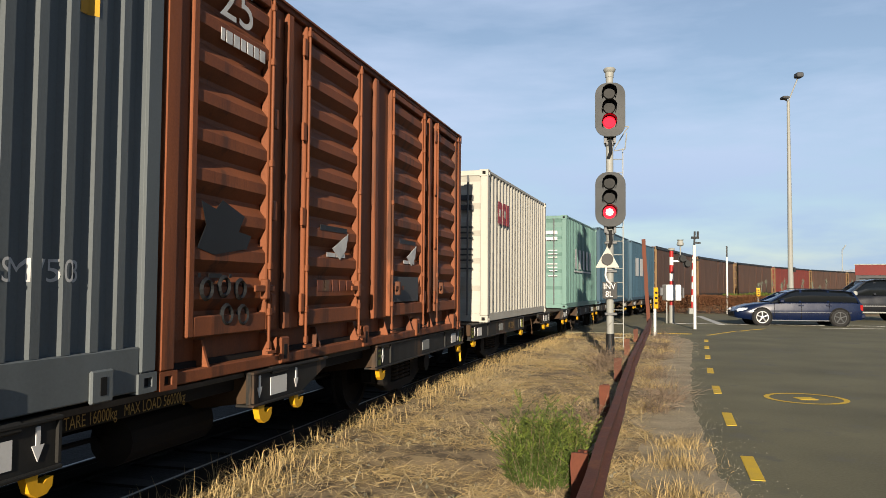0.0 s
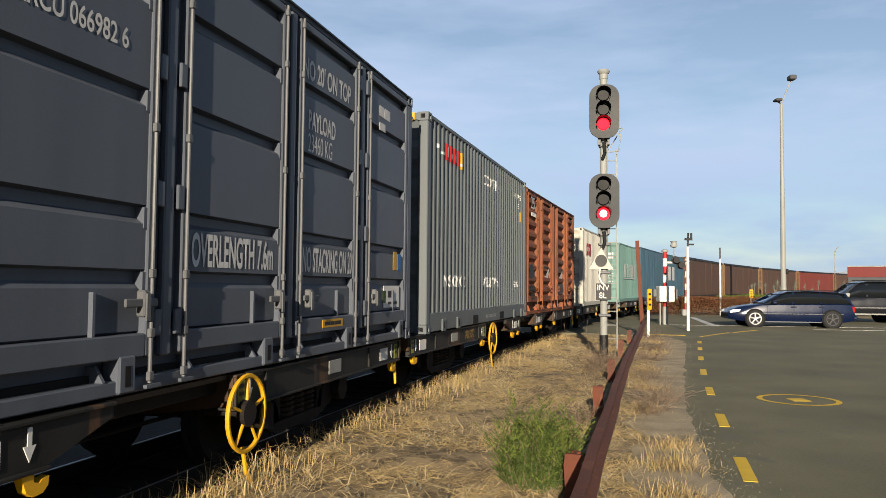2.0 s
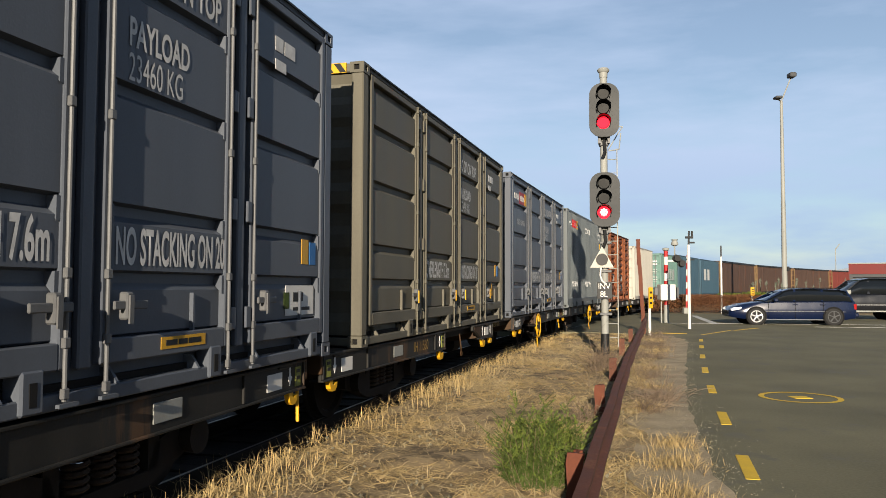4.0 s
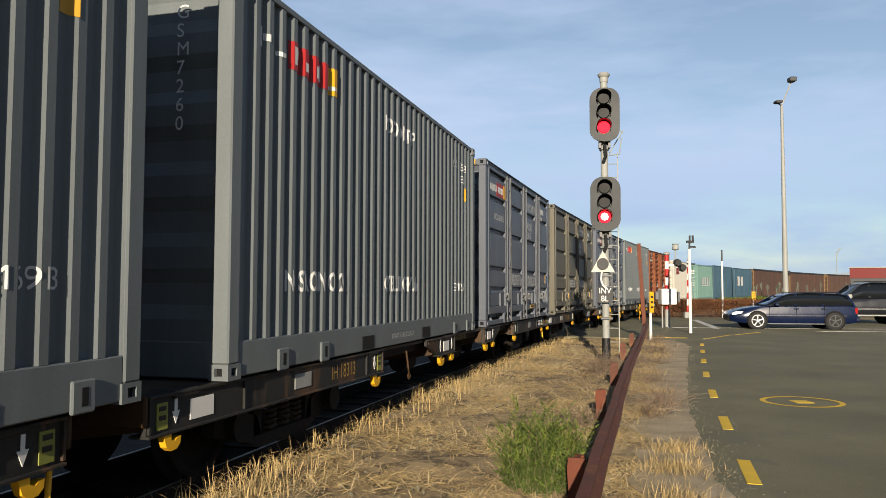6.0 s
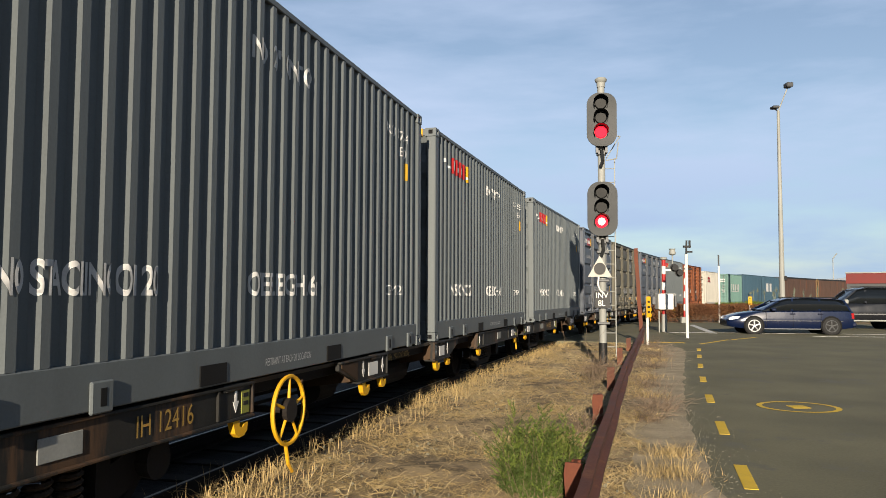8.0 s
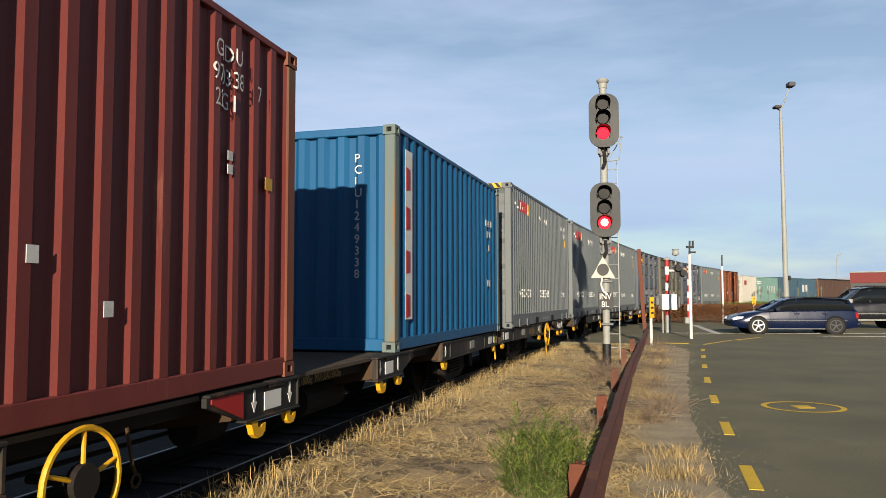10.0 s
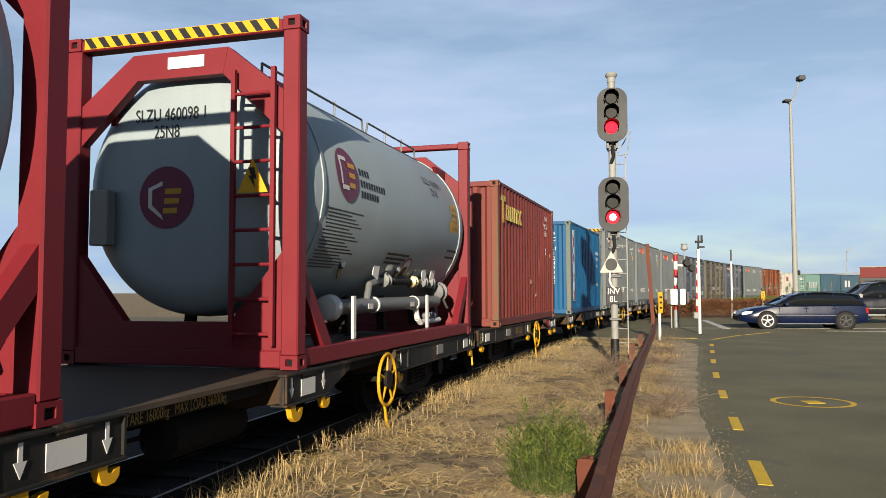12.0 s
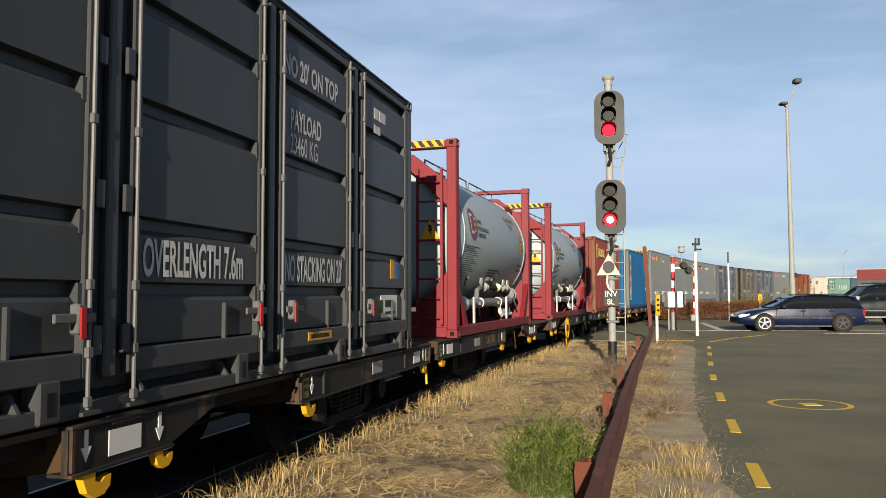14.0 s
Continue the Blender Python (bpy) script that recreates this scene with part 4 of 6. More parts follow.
def hook(c, x, z, s=1.0):
    """Yellow lifting hook under the side beam."""
    g = G().prism([(x - 0.14 * s, z), (x + 0.0 * s, z), (x + 0.0, z - 0.07 * s), (x + 0.06 * s, z - 0.09 * s), (x + 0.10 * s, z - 0.06 * s), (x + 0.17 * s, z - 0.05 * s), (x + 0.16 * s, z - 0.13 * s), (x + 0.10 * s, z - 0.18 * s), (x - 0.0 * s, z - 0.19 * s), (x - 0.08 * s, z - 0.14 * s)], "y", -1.19, -1.14)
    part("lifting_hook", g, M["yellow"], c, "yellow lifting hook")


def flat_wagon(number, brake, label="dirty dark steel flat wagon carrying containers"):
    c = thing("flat_wagon", label, "wagon", group="wagons of the train")
    L = WAGON_L
    zt = DECK_Z - 0.02
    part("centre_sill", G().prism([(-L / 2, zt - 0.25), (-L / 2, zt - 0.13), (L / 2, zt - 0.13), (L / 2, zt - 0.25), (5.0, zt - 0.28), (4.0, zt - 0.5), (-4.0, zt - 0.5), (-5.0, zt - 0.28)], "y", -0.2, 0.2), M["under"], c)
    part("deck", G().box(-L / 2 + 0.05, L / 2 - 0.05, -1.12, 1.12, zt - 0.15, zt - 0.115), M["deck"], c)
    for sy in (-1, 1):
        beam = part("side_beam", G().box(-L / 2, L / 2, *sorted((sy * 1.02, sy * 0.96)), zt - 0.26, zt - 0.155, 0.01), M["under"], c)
        ya, yb = sorted((sy * 1.18, sy * 1.14))
        # deep web plates under the load points, with sloping ends and flanges
        for a, b, s0, s1 in ((-8.05, -3.9, 0.0, 0.0), (-2.2, -0.8, 0.5, 0.0), (1.15, 2.55, 0.0, 0.5), (3.9, 8.05, 0.0, 0.0)):
            t0, t1, d = zt - 0.135, zt - 0.15, 0.36
            w0 = d if not s0 else 0.22
            part("web_plate", G().prism([(a, t0), (a, t1 - 0.05), (a + s0, zt - d), (b - s1, zt - d), (b, t1 - 0.05), (b, t0)], "y", ya, yb), M["wagon"], beam)
            part("flange", G().box(a + s0, b - s1, *sorted((sy * 1.205, sy * 1.05)), zt - d - 0.02, zt - d, 0.005), M["wagon"], beam)
            part("top_flange", G().box(a, b, *sorted((sy * 1.205, sy * 1.02)), t0, t0 + 0.022, 0.005), M["wagon"], beam)
        for x in (-8.03, -6.9, -4.4, -3.92, -0.82, 1.17, 3.92, 4.4, 6.9, 8.03):
            part("stiffener", G().box(x - 0.01, x + 0.01, *sorted((sy * 1.2, sy * 1.18)), zt - 0.35, zt - 0.135), M["wagon"], beam)
        for x in (-7.65, -4.2, 4.2, 7.65, -1.2, 1.6):
            part("pedestal", G().box(x - 0.14, x + 0.14, *sorted((sy * 1.2, sy * 1.0)), zt - 0.16, zt - 0.106, 0.01), M["wagon"], c)
        # cross bearers, dusty on their sloping ends
        for x in (-7.85, -4.0, -1.72, -0.9, 1.25, 2.07, 4.0, 7.85):
            part("bearer", G().prism([(sy * 1.13, zt - 0.155), (sy * 1.13, zt - 0.35), (sy * 0.5, zt - 0.44), (sy * 0.2, zt - 0.44), (sy * 0.2, zt - 0.155)], "x", x - 0.07, x + 0.07), M["gusset"], c)
    for sx in (-1, 1):
        x0, x1 = sorted((sx * L / 2, sx * (L / 2 + 0.04)))
        part("end_beam", G().box(x0, x1, -1.2, 1.2, zt - 0.30, zt - 0.106, 0.01), M["gusset"], c)
        part("coupler", G().box(*sorted((sx * (L / 2 + 0.04), sx * (L / 2 + 0.25))), -0.10, 0.10, zt - 0.28, zt - 0.10, 0.02), M["under"], c)
        part("brake_hose", G().pipe([(sx * (L / 2 + 0.04), -0.4, zt - 0.3), (sx * (L / 2 + 0.15), -0.36, zt - 0.55), (sx * (L / 2 + 0.24), -0.25, zt - 0.5)], 0.025), M["rubber"], c)
        None if sx < 0 else part("step_rail", G().pipe([(7.98, -1.15, zt - 0.36), (7.93, -1.18, zt - 0.66)], 0.016), M["yellow"], c, "yellow handrail")
        part("end_handrail", G().pipe([(sx * (L / 2 + 0.06), -0.95, zt - 0.14), (sx * (L / 2 + 0.06), -0.45, zt - 0.14)], 0.018), M["yellow"], c)
    # plates, arrows and hooks along the near side
    for x in (-7.45, -1.25, 1.6, 7.45):
        part("white_plate", G().box(x - 0.14, x + 0.14, -1.186, -1.1805, zt - 0.325, zt - 0.185), M["white"], c, "white reflective plate")
    for xa in (-7.75, -4.15, -0.95, -1.55, 1.28, 1.92, 4.15, 7.75):
        part("arrow", G().prism([(xa - 0.014, zt - 0.15), (xa + 0.014, zt - 0.15), (xa + 0.014, zt - 0.24), (xa + 0.04, zt - 0.24), (xa, zt - 0.32), (xa - 0.04, zt - 0.24), (xa - 0.014, zt - 0.24)], "y", -1.186, -1.1805), M["white"], c, "white arrow")
    for xa in (-7.95, -4.07, 3.96, 7.86):
        part("small_notice", G().box(xa, xa + 0.11, -1.187, -1.1805, zt - 0.34, zt - 0.17), M["notice"], c, "small green notice")
        bars(c, xa + 0.02, zt - 0.22, (0.07,), 0.03, M["dark"], y=-1.190)
        bars(c, xa + 0.02, zt - 0.28, (0.07,), 0.03, M["dark"], y=-1.190)
    for x, s_ in ((-7.8, 0.6), (-4.1, 0.7), (-1.5, 0.75), (-0.95, 0.6), (1.35, 0.75), (1.95, 0.6), (4.1, 0.7), (7.8, 0.6)):
        hook(c, x, zt - 0.38, s_)
    letters("TARE 16000kg   MAX LOAD 56000kg", 0.10, M["ochre"], c, (-0.6, -1.026, zt - 0.245), squeeze=0.72, name="load_lettering")
    letters(number, 0.19, M["ochre"], c, (-5.3, -1.186, zt - 0.31), squeeze=0.85, name="wagon_number")
    for x in (-5.9, 5.9):
        part("builder_plate", G().box(x - 0.16, x + 0.16, -1.19, -1.1805, zt - 0.31, zt - 0.18, 0.004), M["greypost"], c, "worn oval and square builder plates")
    part("striped_board", G().prism([(-2.15, zt - 0.18), (-1.72, zt - 0.34), (-1.72, zt - 0.14), (-2.15, zt - 0.14)], "y", -1.19, -1.1805), M["redsign"] if "3633" in number else M["gusset"], c)
    # brake gear
    part("air_reservoir", G().lathe([(-0.55, 0.05), (-0.5, 0.17), (0.5, 0.17), (0.55, 0.05)], (0.9, -0.55, zt - 0.52), "x", 14), M["under"], c)
    part("brake_cylinder", G().lathe([(-0.25, 0.14), (0.2, 0.14), (0.22, 0.08), (0.5, 0.04)], (-1.2, -0.5, zt - 0.5), "x", 14), M["under"], c)
    part("brake_rod", G().tube((-4.6, -0.45, zt - 0.5), (4.6, -0.45, zt - 0.5), 0.02, 6), M["under"], c)
    if brake:
        hw = part("handbrake_wheel", G().ring((brake, -1.24, 0.56), "y", 0.28, 0.018, 28, 6), M["yellow"], c, "yellow spoked handbrake wheel")
        for k in range(5):
            a = 2 * math.pi * k / 5 + 0.3
            part("spoke", G().tube((brake, -1.24, 0.56), (brake + 0.27 * math.cos(a), -1.24, 0.56 + 0.27 * math.sin(a)), 0.013, 6), M["yellow"], hw)
        part("hub", G().lathe([(-0.03, 0.10), (0.03, 0.10)], (brake, -1.24, 0.56), "y", 16).tube((brake, -1.21, 0.56), (brake, -0.9, 0.56), 0.03, 8), M["under"], hw)
        part("brake_lever", G().pipe([(brake + 0.02, -1.2, 0.3), (brake + 0.08, -1.2, 0.1), (brake + 0.16, -1.2, 0.02)], 0.016, 6), M["yellow"], c)
    part("release_rod", G().pipe([(-3.0, -1.16, zt - 0.2), (-2.97, -1.18, zt - 0.42), (-2.93, -1.17, zt - 0.47)], 0.012, 6).ring((-2.92, -1.17, zt - 0.52), "y", 0.04, 0.01, 10, 4), M["gusset"], c)
    wagon_bogies(c)
    return c


def box_wagon(m, label):
    """A tall open coal wagon with plain sheet sides and ribbed ends."""
    c = thing("coal_wagon", label, "wagon", group="coal wagons of the train")
    L, H, w = 15.3, 3.86, 1.25
    part("body", G().prism([(-L / 2 + 0.75, 0.95), (-L / 2 + 0.15, 1.5), (-L / 2 + 0.15, H), (L / 2 - 0.15, H), (L / 2 - 0.15, 1.5), (L / 2 - 0.75, 0.95)], "y", -w, w), m, c)
    for sy in (-1, 1):
        y0, y1 = sorted((sy * (w + 0.001), sy * (w + 0.05)))
        part("top_chord", G().box(-L / 2 + 0.12, L / 2 - 0.12, y0, y1, H - 0.14, H + 0.03, 0.01), M["dark"], c)
        part("bottom_chord", G().box(-L / 2 + 0.7, L / 2 - 0.7, y0, y1, 0.9, 1.05, 0.01), M["wagon"], c)
        for x in (-5.2, -2.6, 0.0, 2.6, 5.2):
            part("panel_seam", G().box(x - 0.03, x + 0.03, *sorted((sy * (w + 0.001), sy * (w + 0.012))), 1.05, H - 0.14), m, c)
        for x in (-L / 2 + 0.02, L / 2 - 0.32):
            part("end_ladder", G().box(x, x + 0.04, y0, y1, 0.9, H).box(x + 0.26, x + 0.30, y0, y1, 0.9, H), M["hopend"], c)
    for sx in (-1, 1):
        g = G()
        for k in range(4):
            z = 1.7 + k * 0.62
            g.box(*sorted((sx * (L / 2 - 0.15), sx * (L / 2 - 0.03))), -w, w, z, z + 0.12)
        part("end_ribs", g, M["hopend"], c)
        part("end_beam", G().box(*sorted((sx * (L / 2 - 0.1), sx * (L / 2 + 0.05))), -1.2, 1.2, 0.72, 0.98), M["wagon"], c)
    part("underframe", G().box(-L / 2, L / 2, -0.3, 0.3, 0.62, 0.94), M["under"], c)
    wagon_bogies(c)
    return c
# ---------------------------------------------------------------- ground, road and track
def side_of(x, y):
    """How far a place lies to the right of the trains' near side."""
    best = None
    for i in range(-40, 640, 4):
        px, py = LINE[i]
        d = (px - x) ** 2 + (py - y) ** 2
        if best is None or d < best[0]:
            best = (d, i)
    i = best[1]
    px, py = LINE[i]
    th = bearing(i * 0.25)
    return (x - px) * math.cos(th) - (y - py) * math.sin(th), i * 0.25


KERB = [(0.9, -40), (1.3, 0.0), (1.75, 4.0), (2.15, 6.2), (2.85, 8.95), (3.6, 11.5), (4.45, 14.1), (5.35, 16.85), (6.25, 19.5), (7.0, 22.0), (7.1, 23.6), (6.4, 24.8), (5.2, 25.6)]
ROAD = KERB + [(-40.0, 32.2), (-40.0, 51.8), (15.0, 43.6), (24.0, 42.3), (60.0, 37.0), (120.0, 28.4), (120.0, -40.0)]


def kerb_x(y):
    for (xa, ya), (xb, yb) in zip(KERB, KERB[1:]):
        if ya <= y <= yb:
            return xa + (xb - xa) * (y - ya) / (yb - ya)
    return 1e3


def grid_steps(a, b, fine_a, fine_b, step):
    far = [1, 3, 8, 20, 60, 150, 400, 1000, 2400]
    mid = list(np.arange(fine_a, fine_b + 1e-6, step))
    return [fine_a - f for f in reversed(far) if fine_a - f > a] + mid + [fine_b + f for f in far if fine_b + f < b]


def build_ground():
    xs, ys = grid_steps(-2500, 2500, -6.0, 8.0, 0.2), grid_steps(-2500, 2500, 2.0, 30.0, 0.2)
    g = G()
    vs = []
    for y in ys:
        for x in xs:
            z = -0.03
            d = 9.0
            if -12 < x < 70 and -30 < y < 120:
                d, s = side_of(x, y)
                if -6.5 < d < 0.3:
                    z = -0.24 + 0.21 * min(1, max(0, (d + 0.5) / 0.3))
                if d < -6.0:
                    z = -0.05
            if -6 <= x <= 8 and 2 <= y <= 30 and d > -0.2:
                edge = min(1, max(0, (kerb_x(y) - x) / 0.6)) if y < 25.6 else 0
                z += edge * (0.05 * noise.noise((x * 0.8, y * 0.8, 0)) + 0.03 * noise.noise((x * 3, y * 3, 3)) + 0.02)
            vs.append((x, y, z))
    n = len(xs)
    fs = [(j * n + i, j * n + i + 1, (j + 1) * n + i + 1, (j + 1) * n + i) for j in range(len(ys) - 1) for i in range(n - 1)]
    g.add(vs, fs)
    single("ground", g, M["ground"], "dry earth strewn with dead straw beside the track", "ground", kind="structure", smooth=True)


build_ground()
single("road", G().prism(ROAD, "z", -0.2, 0.0), M["asphalt"], "worn grey asphalt road with a level crossing", "road", kind="structure")
edge_y = [0.25 * k for k in range(0, 98)]
single("gravel_verge", G().prism([(kerb_x(y) + 0.10 + 0.10 * noise.noise((0, y * 1.5, 1)) + 0.05 * noise.noise((0, y * 6, 2)), y) for y in edge_y]
                                 + [(kerb_x(y) - 0.55 + 0.2 * noise.noise((4, y * 1.2, 1)), y) for y in reversed(edge_y)], "z", -0.1, 0.003), M["gravel"],
       "pale gravel strip along the road edge", "verge", kind="structure")


def sweep(name, prof, s0, s1, step, material, parent=None):
    """A profile of (offset to the left, height) swept along the line."""
    rings = []
    s = s0
    while s <= s1 + 1e-6:
        rings.append([tuple(on_line(s, o, z)) for o, z in prof])
        s += step
    return part(name, G().skin(rings), material, parent)


track = thing("railway_track", "railway track with polished rails on ballast coloured near-black for the train's shade", "railway track", kind="structure")
# bed reaches far to the left so its dark colour covers the shaded ground
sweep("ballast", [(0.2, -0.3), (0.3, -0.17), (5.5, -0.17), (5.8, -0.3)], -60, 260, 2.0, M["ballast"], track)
for o in (HALF_W - 0.5335, HALF_W + 0.5335):
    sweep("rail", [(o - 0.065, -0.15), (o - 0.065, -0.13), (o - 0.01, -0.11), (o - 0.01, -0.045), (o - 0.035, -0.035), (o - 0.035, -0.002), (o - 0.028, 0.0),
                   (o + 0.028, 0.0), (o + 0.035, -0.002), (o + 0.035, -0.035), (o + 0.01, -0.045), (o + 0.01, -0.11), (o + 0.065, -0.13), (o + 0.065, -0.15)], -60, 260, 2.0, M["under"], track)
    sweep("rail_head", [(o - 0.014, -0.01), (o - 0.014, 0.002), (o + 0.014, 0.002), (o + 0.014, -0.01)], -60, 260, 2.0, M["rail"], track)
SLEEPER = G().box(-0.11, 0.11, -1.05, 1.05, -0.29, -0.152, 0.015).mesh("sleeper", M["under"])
for k in range(110):
    s = -6 + k * 0.65
    if 27.0 < s < 45.5:
        continue
    sl = new("sleeper", SLEEPER)
    p = on_line(s)
    sl.matrix_world = pose(p.x, p.y, 0, 0, 0, 90 - math.degrees(bearing(s)))
    sl.parent = track

# road paint
DASHES = [(2.62, 6.55), (3.32, 8.95), (4.08, 11.48), (4.9, 14.11), (5.8, 16.85), (6.7, 19.53), (7.5, 21.9)]
for i, (x, y) in enumerate(DASHES):
    j = min(i, len(DASHES) - 2)
    a = math.atan2(DASHES[j + 1][0] - DASHES[j][0], DASHES[j + 1][1] - DASHES[j][1])
    single("road_dash", G().box(-0.055, 0.055, -0.45, 0.45, 0.0, 0.005), M["line"], "short worn yellow dash on asphalt", "road marking",
           pose(x, y, 0.0, 0, 0, -math.degrees(a)), "yellow dashes along the kerb", "structure")
ringm = G()
for k in range(40):
    a, b = 2 * math.pi * k / 40, 2 * math.pi * (k + 1) / 40
    ringm.add([(r * math.cos(t), r * math.sin(t), 0.005) for r, t in ((0.465, a), (0.54, a), (0.54, b), (0.465, b))], [(0, 1, 2, 3)])
cover = single("access_cover", ringm, M["line"], "yellow painted ring round a square cover in the road", "access cover", pose(5.0, 10.62, 0.0), kind="structure")
part("lid", G().box(-0.12, 0.12, -0.12, 0.12, 0.0, 0.006), M["line"], cover, "yellow painted square lid")


def stripe(x0, y0, x1, y1, w, m, label, name="road_line"):
    L = math.hypot(x1 - x0, y1 - y0)
    single(name, G().box(0, L, -w / 2, w / 2, 0.0, 0.005), m, label, "road marking", pose(x0, y0, 0, 0, 0, math.degrees(math.atan2(y1 - y0, x1 - x0))), kind="structure")


stripe(9.6, 32.2, 60.0, 24.9, 0.12, M["wline"], "worn white line across the road")
stripe(14.4, 29.3, 60.0, 22.7, 0.12, M["wline"], "worn white line beside the parking lane")
stripe(13.5, 40.5, 11.4, 31.5, 0.30, M["wline"], "white stop line at the level crossing")
stripe(7.0, 25.3, 8.1, 25.0, 0.30, M["line"], "yellow painted bar at the road edge")
stripe(8.4, 24.4, 10.2, 26.8, 0.08, M["line"], "worn yellow curved marking")
stripe(10.4, 26.9, 11.9, 28.5, 0.10, M["line"], "worn yellow curved marking")


# ---------------------------------------------------------------- the signal
def rounded(w, h, r, n=8):
    pts = []
    for cx, cz, a0 in ((w - r, h - r, 0), (-w + r, h - r, 90), (-w + r, -h + r, 180), (w - r, -h + r, 270)):
        for k in range(n + 1):
            a = radians(a0 + 90 * k / n)
            pts.append((cx + r * math.cos(a), cz + r * math.sin(a)))
    return pts


def signal_mast():
    c = thing("railway_signal", "railway signal mast with two black heads showing red", "signal", pose(3.46, 15.9, -0.05, 0, 0, -9))
    part("mast", G().tube((0, 0, 0.6), (0, 0, 6.0), 0.075, 16), M["greypost"], c, "weathered pale grey steel mast", True)
    part("mast_foot", G().tube((0, 0, -0.2), (0, 0, 0.6), 0.088, 16), M["dark"], c, "black painted foot of the mast", True)
    part("cap", G().lathe([(0, 0.085), (0.10, 0.09), (0.13, 0.12), (0.17, 0.13), (0.2, 0.1)], (0, 0, 5.95), "z", 18), M["greypost"], c, smooth=True)
    for zc, lit in ((5.22, "redlamp"), (3.36, "hotlamp")):
        h = part("signal_head", G().prism([(x, z + zc) for x, z in rounded(0.305, 0.56, 0.25)], "y", -0.24, -0.20), M["signal"], c, "black oval signal head with three lamps")
        part("lamp_case", G().box(-0.16, 0.16, -0.199, -0.08, zc - 0.5, zc + 0.5, 0.03), M["signal"], h)
        for k, z in enumerate((zc + 0.33, zc + 0.03, zc - 0.27)):
            part("lens", G().lathe([(-0.275, 0.11), (-0.25, 0.125), (-0.241, 0.13)], (-0.02, 0, z), "y", 24), M["redlamp"] if k == 2 else M["lens"], h, "lit red lamp" if k == 2 else "dark lens", True)
            if k == 2 and lit == "hotlamp":
                g = G()
                for q in range(9):
                    a = 2 * math.pi * q / 8
                    r = 0.0 if q == 8 else 0.055
                    g.lathe([(-0.285, 0.018), (-0.276, 0.026)], (-0.02 + r * math.cos(a), 0, z + r * math.sin(a)), "y", 8)
                part("lamp_core", g, M["hotlamp"], h, "glowing lamp core")
            # hood: the upper two thirds of a tube
            g = G()
            rings = []
            for y, cut in ((-0.241, 0), (-0.46, 1)):
                ring = []
                for q in range(17):
                    a = radians(-35 + 250 * q / 16)
                    ring.append((-0.02 + 0.145 * math.cos(a), y + (0.10 if cut and math.sin(a) < 0 else 0), z + 0.145 * math.sin(a)))
                rings.append(ring)
            g.skin(rings, False, False)
            rings2 = [[(x + (0.006 if x > -0.02 else -0.006), y, zz + 0.006) for x, y, zz in r] for r in rings]
            g.skin(rings2, False, False)
            part("hood", g, M["dark"], h)
        part("bracket", G().box(-0.1, 0.1, -0.09, 0.09, zc - 0.72, zc - 0.62, 0.02).box(-0.12, -0.07, -0.16, 0.0, zc - 0.68, zc - 0.5).box(0.07, 0.12, -0.16, 0.0, zc - 0.68, zc - 0.5), M["steel"], c)
        part("cable_gland", G().pipe([(0.0, -0.12, zc - 0.62), (0.02, -0.13, zc - 0.85), (-0.03, -0.11, zc - 0.98)], 0.035, 8), M["dark"], c)
    # open platform stays beside the upper head
    part("stay", G().pipe([(0.1, 0.1, 4.45), (0.34, 0.12, 4.85), (0.40, 0.1, 4.92), (0.30, 0.12, 4.94)], 0.012, 6).pipe([(0.1, 0.1, 4.42), (0.32, 0.12, 4.45), (0.36, 0.12, 4.8)], 0.012, 6), M["greypost"], c)
    lad = part("ladder", G().box(0.28, 0.30, 0.28, 0.31, 0.3, 4.5).box(0.0, 0.02, 0.28, 0.31, 0.3, 4.5), M["greypost"], c, "thin grey ladder")
    for k in range(14):
        part("rung", G().tube((0.01, 0.295, 0.5 + k * 0.29), (0.29, 0.295, 0.5 + k * 0.29), 0.009, 6), M["greypost"], lad)
    tri = G()
    # triangle with a round hole, made of a fan of quads between both outlines
    n = 36
    outer, inner = [], []
    tv = [(0.0, 0.27), (-0.24, -0.17), (0.24, -0.17)]
    for k in range(n):
        s, f = divmod(k, n // 3)
        f /= n // 3
        (xa, za), (xb, zb) = tv[s], tv[(s + 1) % 3]
        outer.append((xa + (xb - xa) * f, za + (zb - za) * f))
        ang = math.atan2(outer[-1][1], outer[-1][0])
        inner.append((0.105 * math.cos(ang), 0.105 * math.sin(ang)))
    for k in range(n):
        j = (k + 1) % n
        tri.add([(x - 0.06, -0.15, z + 2.13) for x, z in (outer[k], outer[j], inner[j], inner[k])], [(0, 1, 2, 3)])
        tri.add([(x - 0.06, -0.13, z + 2.13) for x, z in (outer[k], outer[j], inner[j], inner[k])], [(3, 2, 1, 0)])
        tri.add([(outer[k][0] - 0.06, y, outer[k][1] + 2.13) for y in (-0.15, -0.13)] + [(outer[j][0] - 0.06, y, outer[j][1] + 2.13) for y in (-0.13, -0.15)], [(0, 1, 2, 3)])
    part("triangle_plate", tri, M["cream"], c, "cream triangular plate round a lamp")
    part("triangle_lamp", G().lathe([(-0.19, 0.12), (-0.1, 0.11), (-0.08, 0.06)], (-0.06, 0, 2.13), "y", 20), M["dark"], c, "unlit round lamp", True)
    part("conduit", G().pipe([(-0.08, -0.13, 1.98), (-0.1, -0.14, 1.8), (-0.06, -0.15, 1.68), (0.02, -0.12, 1.62)], 0.02, 8), M["white"], c)
    for z in (2.45, 1.86, 0.98):
        part("clamp", G().box(-0.11, 0.14, -0.1, 0.1, z, z + 0.05, 0.01), M["steel"], c)
